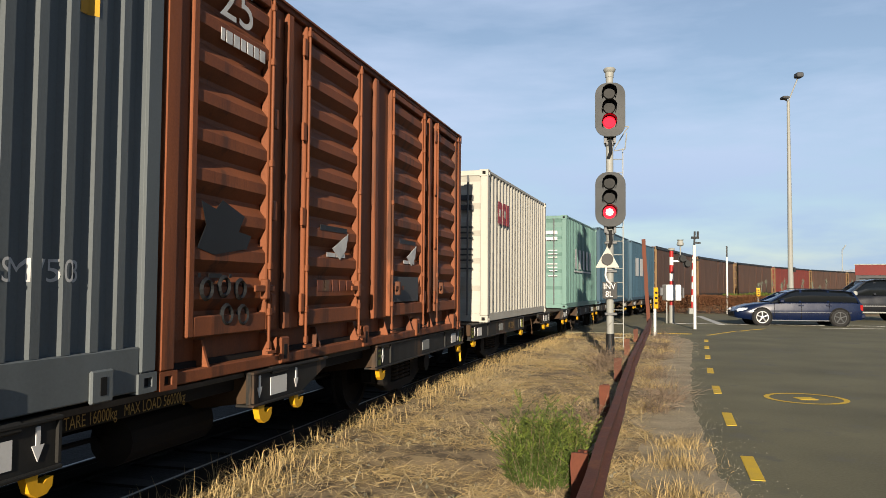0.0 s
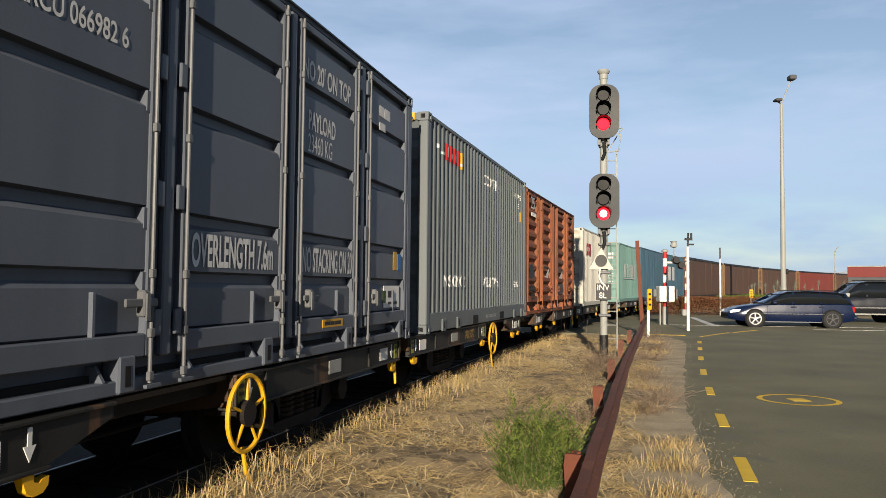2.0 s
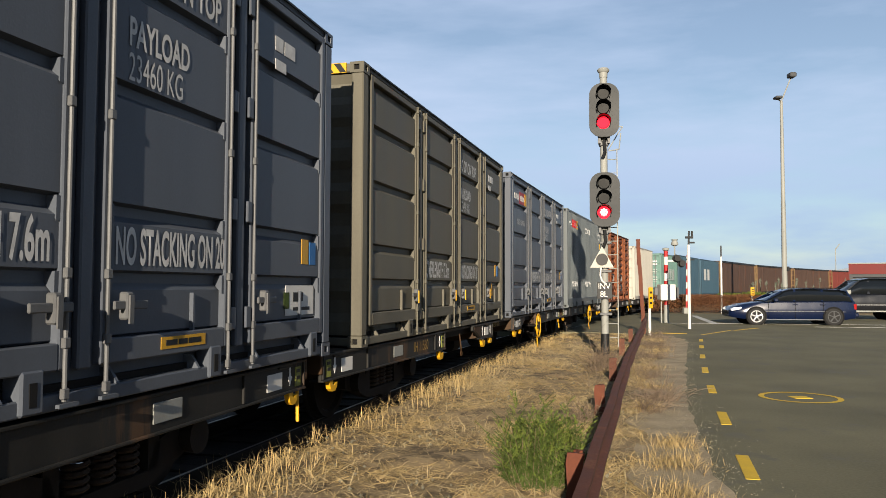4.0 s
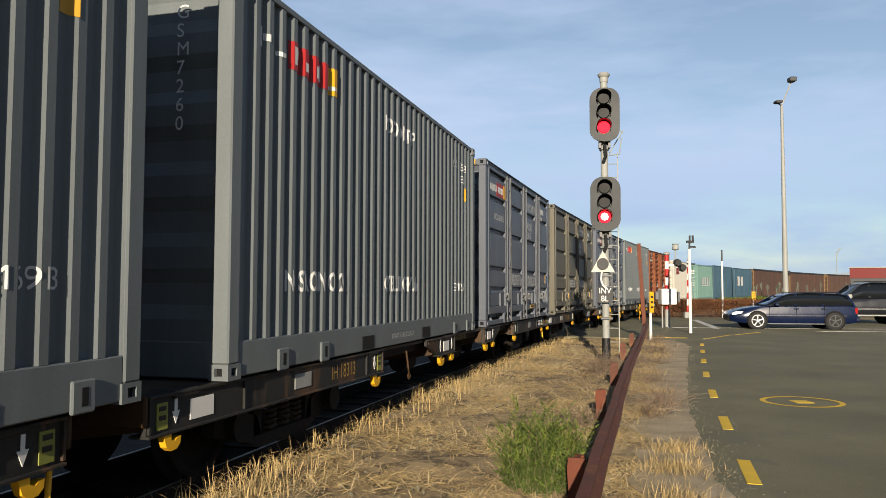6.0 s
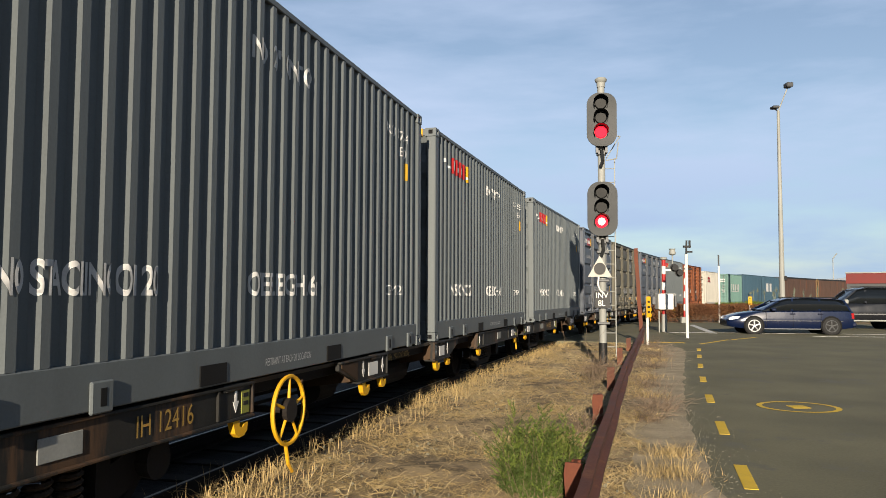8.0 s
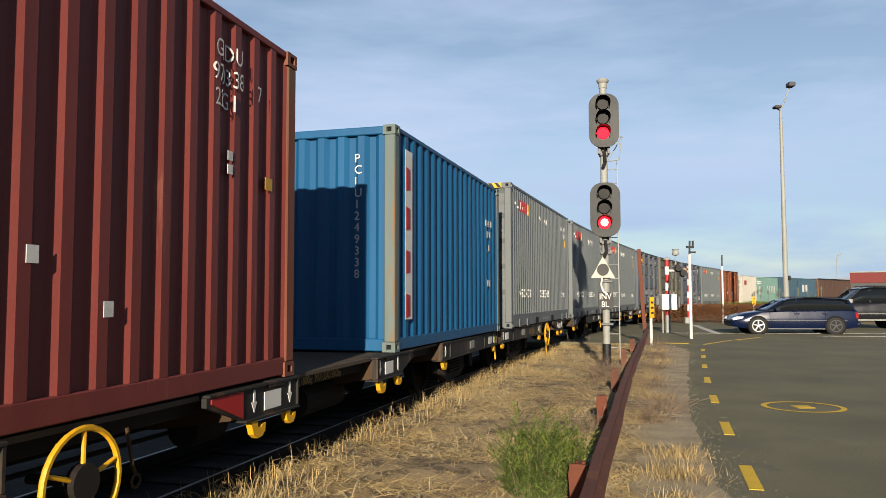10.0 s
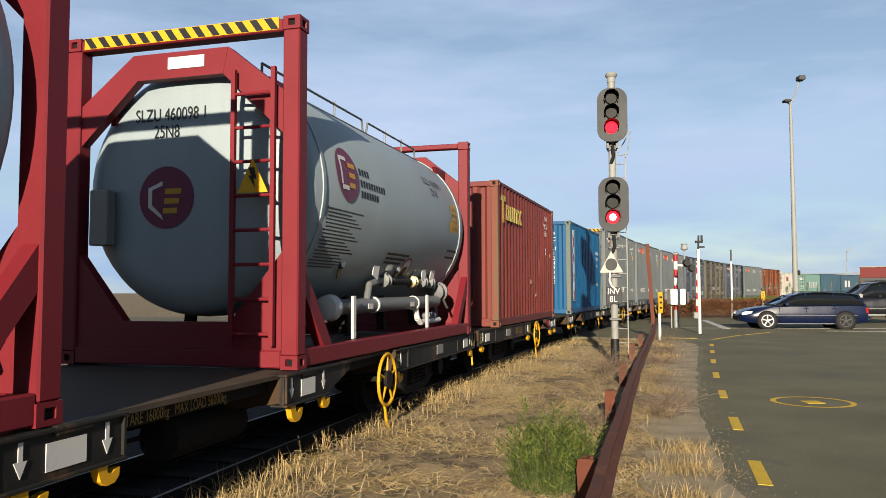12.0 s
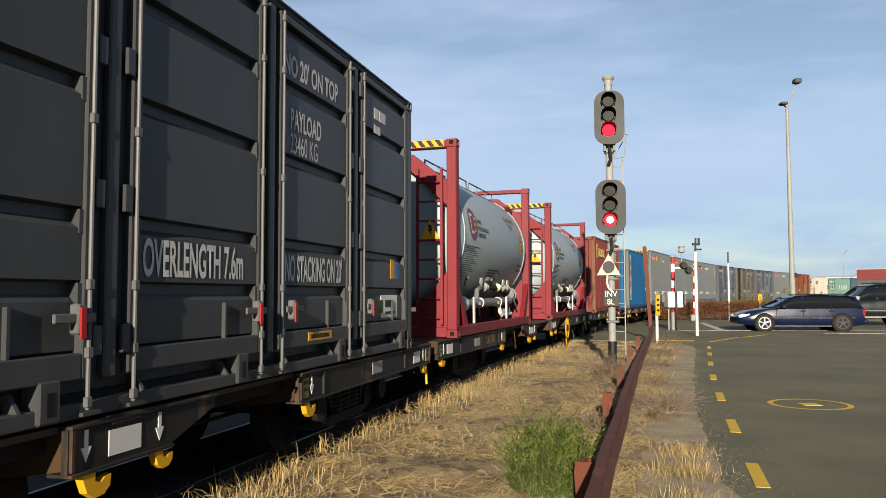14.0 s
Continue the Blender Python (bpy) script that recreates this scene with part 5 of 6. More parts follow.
    pl = part("number_plate", G().box(-0.16, 0.14, -0.13, -0.11, 1.32, 1.66, 0.004), M["dark"], c, "black plate with white letters")
    letters("INV\n 8L", 0.17, M["white"], pl, (-0.145, -0.134, 1.52), squeeze=0.9)
    return c


signal_mast()


# ---------------------------------------------------------------- the fence of old rails
def rail_profile(h=0.13, w=0.06):
    return [(-w, 0), (w, 0), (w, 0.018), (0.012, 0.03), (0.012, h - 0.04), (0.032, h - 0.03), (0.032, h), (-0.032, h), (-0.032, h - 0.03), (-0.012, h - 0.04), (-0.012, 0.03), (-w, 0.018)]


def rail_bar(name, a, b, material, turn=0.0, parent=None, label=""):
    a, b = Vector(a), Vector(b)
    d = (b - a).normalized()
    side = d.cross(Vector((0, 0, 1)) if abs(d.z) < 0.9 else Vector((0, 1, 0))).normalized()
    up = side.cross(d)
    ct, st = math.cos(radians(turn)), math.sin(radians(turn))
    s2, u2 = side * ct + up * st, up * ct - side * st
    rings = []
    for k in range(9):
        o = a + (b - a) * k / 8
        wob = 0.006 * math.sin(k * 2.1)
        rings.append([o + s2 * (x + wob) + u2 * y for x, y in rail_profile()])
    return part(name, G().skin(rings), material, parent, label)


fence = thing("rail_fence", "low fence of rusted old rails on short posts", "fence")
FENCE = [(0.53, 3.2, 0.38), (2.55, 10.4, 0.44), (4.75, 17.9, 0.46), (6.55, 24.2, 0.45)]
for a, b in zip(FENCE, FENCE[1:]):
    rail_bar("rail_beam", a, b, M["rust"], 0, fence)
for x, y in ((1.05, 5.35), (1.92, 9.0), (2.85, 12.4), (4.1, 17.0), (5.3, 21.0)):
    rail_bar("post", (x - (0.10 if y < 6 else 0.03), y, -0.25), (x - (0.10 if y < 6 else 0.03), y, 0.37), M["orange"] if y < 10 else M["rust"], 20, fence, "faded red post")
rail_bar("end_post", (6.62, 24.6, -0.2), (6.43, 24.6, 3.05), M["orange"], 10, fence, "tall leaning rusted rail post")


# ---------------------------------------------------------------- level crossing
def banded_pole(c, x, y, z0, z1, r, band, names=("red_band", "white_band")):
    k, z = 0, z0
    while z < z1 - 1e-6:
        e = min(z1, z + band)
        part(names[k % 2], G().tube((x, y, z), (x, y, e), r, 14), M["redsign"] if k % 2 == 0 else M["white"], c, smooth=True)
        z, k = e, k + 1


cr = thing("crossing_barrier", "level crossing barrier machine with striped post and white box", "barrier", pose(9.66, 32.5, 0))
part("foot", G().tube((0.02, 0, -0.1), (0.02, 0, 0.75), 0.11, 14), M["greypost"], cr)
banded_pole(cr, 0.02, 0, 0.75, 3.05, 0.085, 0.34)
part("cap", G().lathe([(0, 0.09), (0.03, 0.14), (0.1, 0.14), (0.13, 0.06)], (0.02, 0, 3.05), "z", 16), M["greypost"], cr)
part("machine_box", G().box(-0.3, 0.34, -0.32, 0.28, 0.95, 1.62, 0.03), M["white"], cr, "white barrier machine box")
part("light_arm", G().box(0.05, 0.62, -0.05, 0.03, 2.58, 2.66, 0.01), M["white"], cr)
for dx in (0.45, 0.66):
    fl = part("flasher", G().lathe([(-0.06, 0.17), (-0.03, 0.17), (0.12, 0.10)], (dx, 0, 2.72 - (dx - 0.45)), "y", 18), M["dark"], cr, "dark round crossing light")
    part("flasher_hood", G().lathe([(-0.25, 0.13), (-0.06, 0.13)], (dx, 0, 2.72 - (dx - 0.45)), "y", 18), M["dark"], fl)
part("bell_post", G().tube((0.40, 0, 2.66), (0.40, 0, 3.25), 0.03, 8), M["greypost"], cr)
part("bell", G().lathe([(0, 0.05), (0.04, 0.14), (0.1, 0.15), (0.22, 0.11), (0.28, 0.15)], (0.40, 0, 3.25), "z", 14), M["greypost"], cr)
part("guard_post", G().tube((-0.3, -0.37, -0.1), (-0.3, -0.37, 0.9), 0.03, 8), M["greypost"], cr)
part("arm_pivot", G().box(0.42, 0.5, -0.2, 0.2, 1.05, 1.5, 0.02), M["steel"], cr)
part("counterweight", G().box(-0.5, -0.34, -0.1, 0.1, 1.15, 1.5, 0.03), M["steel"], cr)
arm = thing("raised_barrier_arm", "raised red and white striped barrier arm", "barrier arm", pose(14.0, 43.2, 0, 0, 1.5, 0))
part("counterweight", G().box(-0.2, 0.2, -0.15, 0.15, 0.0, 0.35, 0.03), M["greypost"], arm)
banded_pole(arm, 0.0, 0, 0.35, 3.3, 0.055, 0.36)
part("arm_light", G().box(-0.06, 0.4, -0.05, 0.05, 3.02, 3.1, 0.01), M["dark"], arm)


def white_post(x, y, h, label, r=0.055):
    c = thing("white_post", label, "post", pose(x, y, 0), "white posts by the crossing")
    part("shaft", G().tube((0, 0, -0.1), (0, 0, h), r, 12), M["white"], c, smooth=True)
    return c


wp = white_post(9.13, 27.85, 3.05, "slim white steel post with a dark camera bracket")
part("bracket", G().pipe([(0, 0, 3.05), (0.02, 0, 3.55)], 0.035, 8).box(0.0, 0.22, -0.04, 0.04, 3.1, 3.16).box(-0.1, 0.16, -0.05, 0.05, 3.28, 3.36).box(0.1, 0.16, -0.03, 0.03, 3.36, 3.55), M["dark"], wp)
wp = white_post(16.66, 45.0, 3.3, "slim white steel post standing behind the hedge")
part("dark_top", G().tube((0, 0, 3.3), (0.0, 0, 3.95), 0.045, 10), M["lorrygrey"], wp)


def notice(x, y, z0, z1, w, label, turn=0):
    c = thing("yellow_notice", label, "notice", pose(x, y, 0, 0, 0, turn), "yellow notices by the crossing")
    part("post", G().tube((0, 0, -0.1), (0, 0, z1), 0.045, 10), M["white"], c)
    part("plate", G().box(-w / 2, w / 2, -0.07, -0.05, z0, z1, 0.004), M["yellow"], c)
    for k in range(3):
        z = z0 + (z1 - z0) * (0.2 + 0.25 * k)
        part("unreadable_words", G().box(-w * 0.3, w * 0.3, -0.074, -0.0705, z, z + (z1 - z0) * 0.1), M["dark"], c)


notice(6.62, 24.0, 0.85, 1.5, 0.16, "tall narrow yellow notice on a white post", 25)
notice(18.3, 44.6, 1.0, 1.5, 0.22, "small yellow notice in the hedge")


def street_lamp(x, y, h, label, double=True, r=0.17):
    c = thing("street_lamp", label, "street lamp", pose(x, y, 0), "street lamps")
    part("column", G().lathe([(0, r * 1.25), (h * 0.3, r * 1.05), (h, r * 0.6)], (0, 0, 0), "z", 16), M["greypost"], c, "pale grey steel column", True)
    part("column_box", G().box(0.1, 0.30, -0.22, 0.0, 2.7, 3.05, 0.03), M["dark"], c)
    for sx, ex, ez in ((1, 0.62, 1.75), (-1, -0.45, 0.12)):
        part("arm", G().tube((0, 0, h), (ex, -0.3, h + ez), 0.05, 8), M["greypost"], c)
        part("lantern", G().box(ex - 0.25, ex + 0.25, -0.75, -0.1, h + ez - 0.05, h + ez + (0.3 if sx > 0 else 0.15), 0.06), M["lorrygrey"], c, "flat grey lantern")
    return c


street_lamp(25.83, 57.0, 15.5, "tall pale street lamp with two lanterns")
c = thing("street_lamp", "distant slim street lamp", "street lamp", pose(67.7, 130, 0), "street lamps")
part("column", G().tube((0, 0, 0), (0, 0, 8.0), 0.07, 8), M["greypost"], c)
part("lantern", G().tube((0, 0, 8.0), (0.7, 0, 8.9), 0.09, 8), M["greypost"], c)
# ---------------------------------------------------------------- the train, front to rear
def build_train():
    for k, (a, b) in enumerate(((46.1, 61.4), (61.9, 77.2), (77.7, 93.9), (94.4, 109.7), (110.2, 125.5), (126.0, 141.3), (141.8, 157.1))):
        red = k == 3
        ride(box_wagon(M["hopred"] if red else M["hopper"], "faded red open coal wagon with dented sides" if red else "dirty brown open coal wagon with dented sides"), a, b, 0.0)
    for a, number, brake in ((29.2, "IA 4127", 0), (12.7, "IA 2204", 0), (-3.9, "IAB 5072", -3.55), (-20.4, "IH 11580", 4.0), (-36.9, "IH 18313", 0), (-53.7, "IH 12416", -3.4), (-70.1, "IAB 3633", -3.45), (-86.5, "UK 7303", 3.5), (-103.0, "UK 9110", 0)):
        ride(flat_wagon(number, brake), a, a + WAGON_L, 0.0)

    # faded blue pair
    for a, b, lab in ((29.6, 37.3, "faded blue ribbed container"), (38.3, 45.6, "faded blue ribbed container with white patches")):
        c, pts = ribbed_container(lab, b - a, 2.9, M["oldblue"], pitch=0.26)
        if "patches" in lab:
            sticker(c, -2.6, 1.2, 0.9, 0.9, M["worn"], name="white_patch")
            sticker(c, -1.2, 1.2, 0.8, 0.9, M["worn"], name="white_patch")
        ride(c, a, b)
    # sea green and cream twenty-footers
    c, pts = ribbed_container("sea green shipping container with white emblem bars", 6.06, 2.76, M["teal"], rear_ribs=False)
    for k, x in enumerate((-1.6, -0.9, -0.1, 0.6, 1.3)):
        bars(c, x, 1.2, (0.16, 0.16) if k % 2 else (0.3,), 0.62, M["worn"], name="emblem_bar", gap=0.06)
    sticker(c, -1.7, 1.1, 3.4, 0.05, M["worn"], name="emblem_bar")
    ride(c, 22.8, 28.86)
    end_markings(c, 6.06, 2.76, M["worn"])
    c, pts = ribbed_container("cream shipping container with a red emblem", 6.06, 2.76, M["cream"], rear_ribs=False)
    sticker(c, -2.25, 1.84, 0.32, 0.42, M["redsign"], name="emblem")
    sticker(c, -1.85, 1.84, 0.24, 0.42, M["redsign"], name="emblem")
    sticker(c, -1.53, 1.84, 0.22, 0.42, M["redsign"], name="emblem")
    for x in (-2.15, -1.75):
        sticker(c, x, 1.98, 0.14, 0.14, M["cream"], y=-HALF_W - 0.007, name="emblem_counter")
    end_markings(c, 6.06, 2.76, M["lorrygrey"])
    ride(c, 13.55, 19.61)
    # rust brown side-door container
    L = 7.5
    c, spans, z0, z1 = side_door_container("rust brown side-door container with worn graffiti", L, 3.02, M["brown"], bands=9, handles="", lower=False)
    xd = [a for a, b in spans]
    y = -HALF_W + 0.008
    letters("25", 0.42, M["worn"], c, (xd[0] + 0.30, y, z1 - 0.36), squeeze=1.2)
    bars(c, xd[0] + 0.34, z1 - 0.54, (0.05, 0.08, 0.08, 0.07, 0.08, 0.07, 0.08), 0.09, M["worn"], y=y, gap=0.02)
    part("painted_out_patch", G().prism([(xd[0] + 0.10, z0 + 0.60), (xd[0] + 0.30, z0 + 0.56), (xd[0] + 0.74, z0 + 0.62), (xd[0] + 0.80, z0 + 0.72), (xd[0] + 0.62, z0 + 0.74), (xd[0] + 0.70, z0 + 0.86),
                                             (xd[0] + 0.40, z0 + 0.95), (xd[0] + 0.32, z0 + 0.88), (xd[0] + 0.14, z0 + 0.92), (xd[0] + 0.20, z0 + 0.76)], "y", y - 0.004, y), M["dark"], c, "black sprayed graffiti patch")
    for k, (gx, gz) in enumerate(((0.14, 0.24), (0.36, 0.26), (0.58, 0.24), (0.40, 0.06), (0.62, 0.05))):
        part("graffiti", G().ring((xd[0] + gx + 0.08, y - 0.002, z0 + gz + 0.08), "y", 0.065, 0.018, 14, 4), M["dark"], c)
    bars(c, xd[0] + 0.12, z0 + 0.40, (0.03, 0.16, 0.03), 0.03, M["dark"], y=y, name="graffiti", gap=0.1)
    for i in (1, 2):
        sticker(c, xd[i] + 0.35, z0 + 0.86, 0.62, 0.05, M["dark"], y=y, name="stencil")
        part("stencil", G().prism([(xd[i] + 0.62, z0 + 0.70), (xd[i] + 1.0, z0 + 0.86), (xd[i] + 0.95, z0 + 0.70), (xd[i] + 0.8, z0 + 0.6)], "y", y - 0.004, y), M["worn"], c)
        bars(c, xd[i] + 0.5, z0 + 0.62, (0.2, 0.2), 0.04, M["worn"], y=y, gap=0.03)
    sticker(c, xd[2] + 0.1, z0 + 0.16, 1.0, 0.3, M["lorrygrey"], y=y, name="painted_out_patch", label="grey painted patch")
    bars(c, xd[1] + 0.3, z0 + 0.3, (0.14, 0.14, 0.14, 0.14, 0.14), 0.1, M["redpost"], y=y, name="graffiti", gap=0.03)
    ride(c, 4.2, 11.7, 0.85)
    # the grey ribbed ones
    for a, b, number, small in ((-3.42, 4.16, "KRCU 067195 5", "GSM 7503"), (-36.1, -28.25, "KRCU 066913 1", "GSM 7260"), (-44.35, -37.1, "KRCU 066125 5", "GSM 6913"), (-53.0, -45.05, "KRCU 067204 9", "GSM 7214")):
        c, pts = ribbed_container("grey ribbed overlength container with red and yellow emblem", b - a, 3.09, M["grey"], pitch=0.217, depth=0.042, sill=0.28, rear_ribs=False, hazard=True)
        rail_markings(c, pts, b - a, number, small)
        ride(c, a, b)
    # side-door containers
    for a, b, m, lab, pay, hd, em in ((-11.3, -4.15, "slate", "slate blue side-door container with red and white emblem", "23460 KG", "steel", True),
                                      (-19.6, -12.05, "olive", "dusty olive grey side-door container, stained", "23490 KG", "yellow", False),
                                      (-27.4, -20.45, "slate", "slate blue side-door container with red and white emblem", "23460 KG", "steel", True),
                                      (-95.6, -87.95, "char", "clean charcoal side-door container with red catches", "23460 KG", "redsign", False)):
        c, spans, z0, z1 = side_door_container(lab, b - a, 3.09, M[m], handles=hd)
        door_words(c, b - a, spans, z0, z1, pay, em, "dark" if m == "olive" else "white")
        ride(c, a, b)
    c, pts = ribbed_container("grey ribbed overlength container with red and yellow emblem", 7.7, 3.09, M["grey"], pitch=0.217, depth=0.042, sill=0.28, rear_ribs=False, hazard=True)
    ride(c, -103.9, -96.2)
    # blue twenty-footer with the red and white strip
    c, pts = ribbed_container("bright blue shipping container with red and white strip", 6.06, 2.76, M["blue"], M["bluepost"], pitch=0.30)
    dep, cuts = wave_depth(pts), [p[0] for p in pts]
    sticker(c, -2.65, 0.38, 0.28, 2.14, M["white"], y=-HALF_W - 0.002, name="strip", label="white upright strip")
    for z in (0.40, 0.95, 1.5, 2.0):
        part("strip_red", G().prism([(-2.62, z), (-2.46, z + 0.02), (-2.46, z + 0.28), (-2.62, z + 0.30)], "y", -HALF_W - 0.006, -HALF_W - 0.002), M["redsign"], c)
    letters("P\nC\nI\nU\n1\n2\n4\n9\n3\n3\n8", 0.15, M["worn"], c, (-3.03 + 0.022, -0.68, 2.32), "rear", squeeze=1.0)
    for k, (x, z) in enumerate(((1.9, 1.95), (2.1, 1.95), (2.3, 1.95), (2.0, 1.75), (2.2, 1.75), (2.1, 1.5), (2.0, 0.85), (2.15, 0.85))):
        sticker(c, x, z, 0.1, 0.12, M["worn"], y=-HALF_W + 0.01, name="number_bar")
    ride(c, -60.2, -54.14)
    # red twenty-footer
    c, pts = ribbed_container("oxide red shipping container with yellow emblem, dented", 6.06, 2.76, M["red"], M["redpost"], pitch=0.29)
    yellow_emblem(c)
    letters("G\nL\nD\nU", 0.135, M["worn"], c, (-3.03 + 0.022, -0.52, 2.28), "rear", squeeze=1.0)
    letters("9\n7\n0\n3\n3\n8", 0.135, M["worn"], c, (-3.03 + 0.022, -0.52, 1.64), "rear", squeeze=1.0)
    letters("7", 0.135, M["worn"], c, (-3.03 + 0.022, -0.52, 0.68), "rear", squeeze=1.0)
    part("number_frame", G().box(-3.012, -3.008, -0.635, -0.5, 0.645, 0.655).box(-3.012, -3.008, -0.635, -0.5, 0.80, 0.81).box(-3.012, -3.008, -0.51, -0.5, 0.65, 0.81).box(-3.012, -3.008, -0.635, -0.625, 0.65, 0.81), M["worn"], c)
    dep, cuts = wave_depth(pts), [p[0] for p in pts]
    for words, x, z in (("GLDU", 1.72, 2.39), ("970338", 1.70, 2.21), ("7", 2.33, 2.19), ("22G1", 1.72, 2.03)):
        letters(words, 0.18, M["worn"], c, (x, -HALF_W - 0.003, z), depth=dep, squeeze=0.78, cuts=cuts, name="container_number")
    for x, z in ((1.92, 1.66), (1.92, 1.56)):
        sticker(c, x, z, 0.07, 0.07, M["worn"], y=-HALF_W + 0.01, name="number_bar")
    sticker(c, 2.5, 1.52, 0.12, 0.1, M["gold"], y=-HALF_W + 0.01)
    sticker(c, 0.05, 0.83, 0.08, 0.09, M["white"], y=-HALF_W + 0.01, name="dent_patch")
    sticker(c, 0.62, 0.55, 0.08, 0.09, M["worn"], y=-HALF_W + 0.01, name="dent_patch")
    ride(c, -68.95, -62.89)
    # two tanks
    for a, number in ((-77.03, "SLZU 460098 1"), (-85.78, "SLZU 460108 3")):
        ride(tank_container("pale grey tank container in a crimson steel frame", number), a, a + 6.06)


def end_markings(c, L, H, m):
    """Door end: locking rods and lines of small writing."""
    x = -L / 2 - 0.004
    for y in (-0.85, -0.35, 0.35, 0.85):
        part("locking_bar", G().tube((x - 0.02, y, 0.12), (x - 0.02, y, H - 0.1), 0.018, 8), M["steel"], c)
    for k, (z, w) in enumerate(((2.2, 0.55), (2.02, 0.5), (1.7, 0.35), (1.6, 0.35), (1.5, 0.35), (1.3, 0.4), (1.2, 0.36), (1.1, 0.3), (0.95, 0.35))):
        part("end_writing", G().box(x - 0.003, x, -0.95, -0.95 + w * 0.8, z, z + (0.10 if k < 2 else 0.03)), m, c)


def yellow_emblem(c):
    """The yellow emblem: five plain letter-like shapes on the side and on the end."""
    y0, y1 = -HALF_W - 0.006, -HALF_W - 0.002

    def shapes(x, z, s, put):
        put([(x, z + 0.36 * s), (x + 0.30 * s, z + 0.36 * s), (x + 0.30 * s, z + 0.28 * s), (x + 0.2 * s, z + 0.28 * s), (x + 0.2 * s, z - 0.06 * s), (x + 0.10 * s, z - 0.06 * s), (x + 0.10 * s, z + 0.28 * s), (x, z + 0.28 * s)])
        for k, xx in enumerate((0.33, 0.62, 0.91)):
            xx = x + xx * s
            put([(xx, z), (xx + 0.08 * s, z), (xx + 0.08 * s, z + 0.24 * s), (xx, z + 0.24 * s)])
            put([(xx + 0.17 * s, z), (xx + 0.25 * s, z), (xx + 0.25 * s, z + 0.24 * s), (xx + 0.17 * s, z + 0.24 * s)])
            if k != 1:
                put([(xx + 0.08 * s, z + 0.18 * s), (xx + 0.17 * s, z + 0.18 * s), (xx + 0.17 * s, z + 0.24 * s), (xx + 0.08 * s, z + 0.24 * s)])
            if k != 2:
                put([(xx + 0.08 * s, z), (xx + 0.17 * s, z), (xx + 0.17 * s, z + 0.06 * s), (xx + 0.08 * s, z + 0.06 * s)])
        xx = x + 1.2 * s
        put([(xx, z), (xx + 0.1 * s, z), (xx + 0.3 * s, z + 0.24 * s), (xx + 0.2 * s, z + 0.24 * s)])
        put([(xx + 0.2 * s, z), (xx + 0.3 * s, z), (xx + 0.1 * s, z + 0.24 * s), (xx, z + 0.24 * s)])
    ys = iter(range(100))
    shapes(-2.8, 2.06, 1.25, lambda p: part("emblem_shape", G().prism(p, "y", y0 - 0.0002 * next(ys), y1), M["yellowletter"], c))
    shapes(-1.08, 2.04, 0.92, lambda p: part("emblem_shape", G().prism([(-u, w) for u, w in p], "x", -3.03 + 0.018 - 0.0002 * next(ys), -3.03 + 0.028), M["yellowletter"], c))


build_train()


# ---------------------------------------------------------------- cars
def car_wheel(parent, x, y, r, rimm, spokes=5):
    w = part("wheel", G().lathe([(-0.1, r - 0.05), (-0.09, r), (0.09, r), (0.1, r - 0.05)], (x, y, r), "y", 28), M["rubber"], parent, smooth=True)
    s = -1 if y < 0 else 1
    part("rim", G().ring((x, y + s * 0.10, r), "y", r * 0.68, 0.02, 24, 6), rimm, w)
    g = G()
    for k in range(spokes):
        a = 2 * math.pi * k / spokes + 0.3
        g.tube((x, y + s * 0.10, r), (x + r * 0.66 * math.cos(a), y + s * 0.10, r + r * 0.66 * math.sin(a)), 0.03, 6)
    g.lathe([(-0.03, 0.06), (0.03, 0.05)], (x, y + s * 0.10, r), "y", 12)
    part("spokes", g, rimm, w)
    part("wheel_well", G().lathe([(-0.02, r * 0.66), (0.0, r * 0.66)], (x, y + s * 0.085, r), "y", 20), M["hole"], w)


def loft(sections):
    """Rings across the car at given x: (x, z0, z1, half width low, half width high)."""
    rings = []
    for x, z0, z1, w0, w1 in sections:
        h = z1 - z0
        rings.append([(x, -w0 * 0.92, z0), (x, -w0, z0 + h * 0.25), (x, -w0 * 0.995, z0 + h * 0.6), (x, -w1, z1 - h * 0.08), (x, -w1 * 0.9, z1),
                      (x, w1 * 0.9, z1), (x, w1, z1 - h * 0.08), (x, w0 * 0.995, z0 + h * 0.6), (x, w0, z0 + h * 0.25), (x, w0 * 0.92, z0)])
    return G().skin(rings)


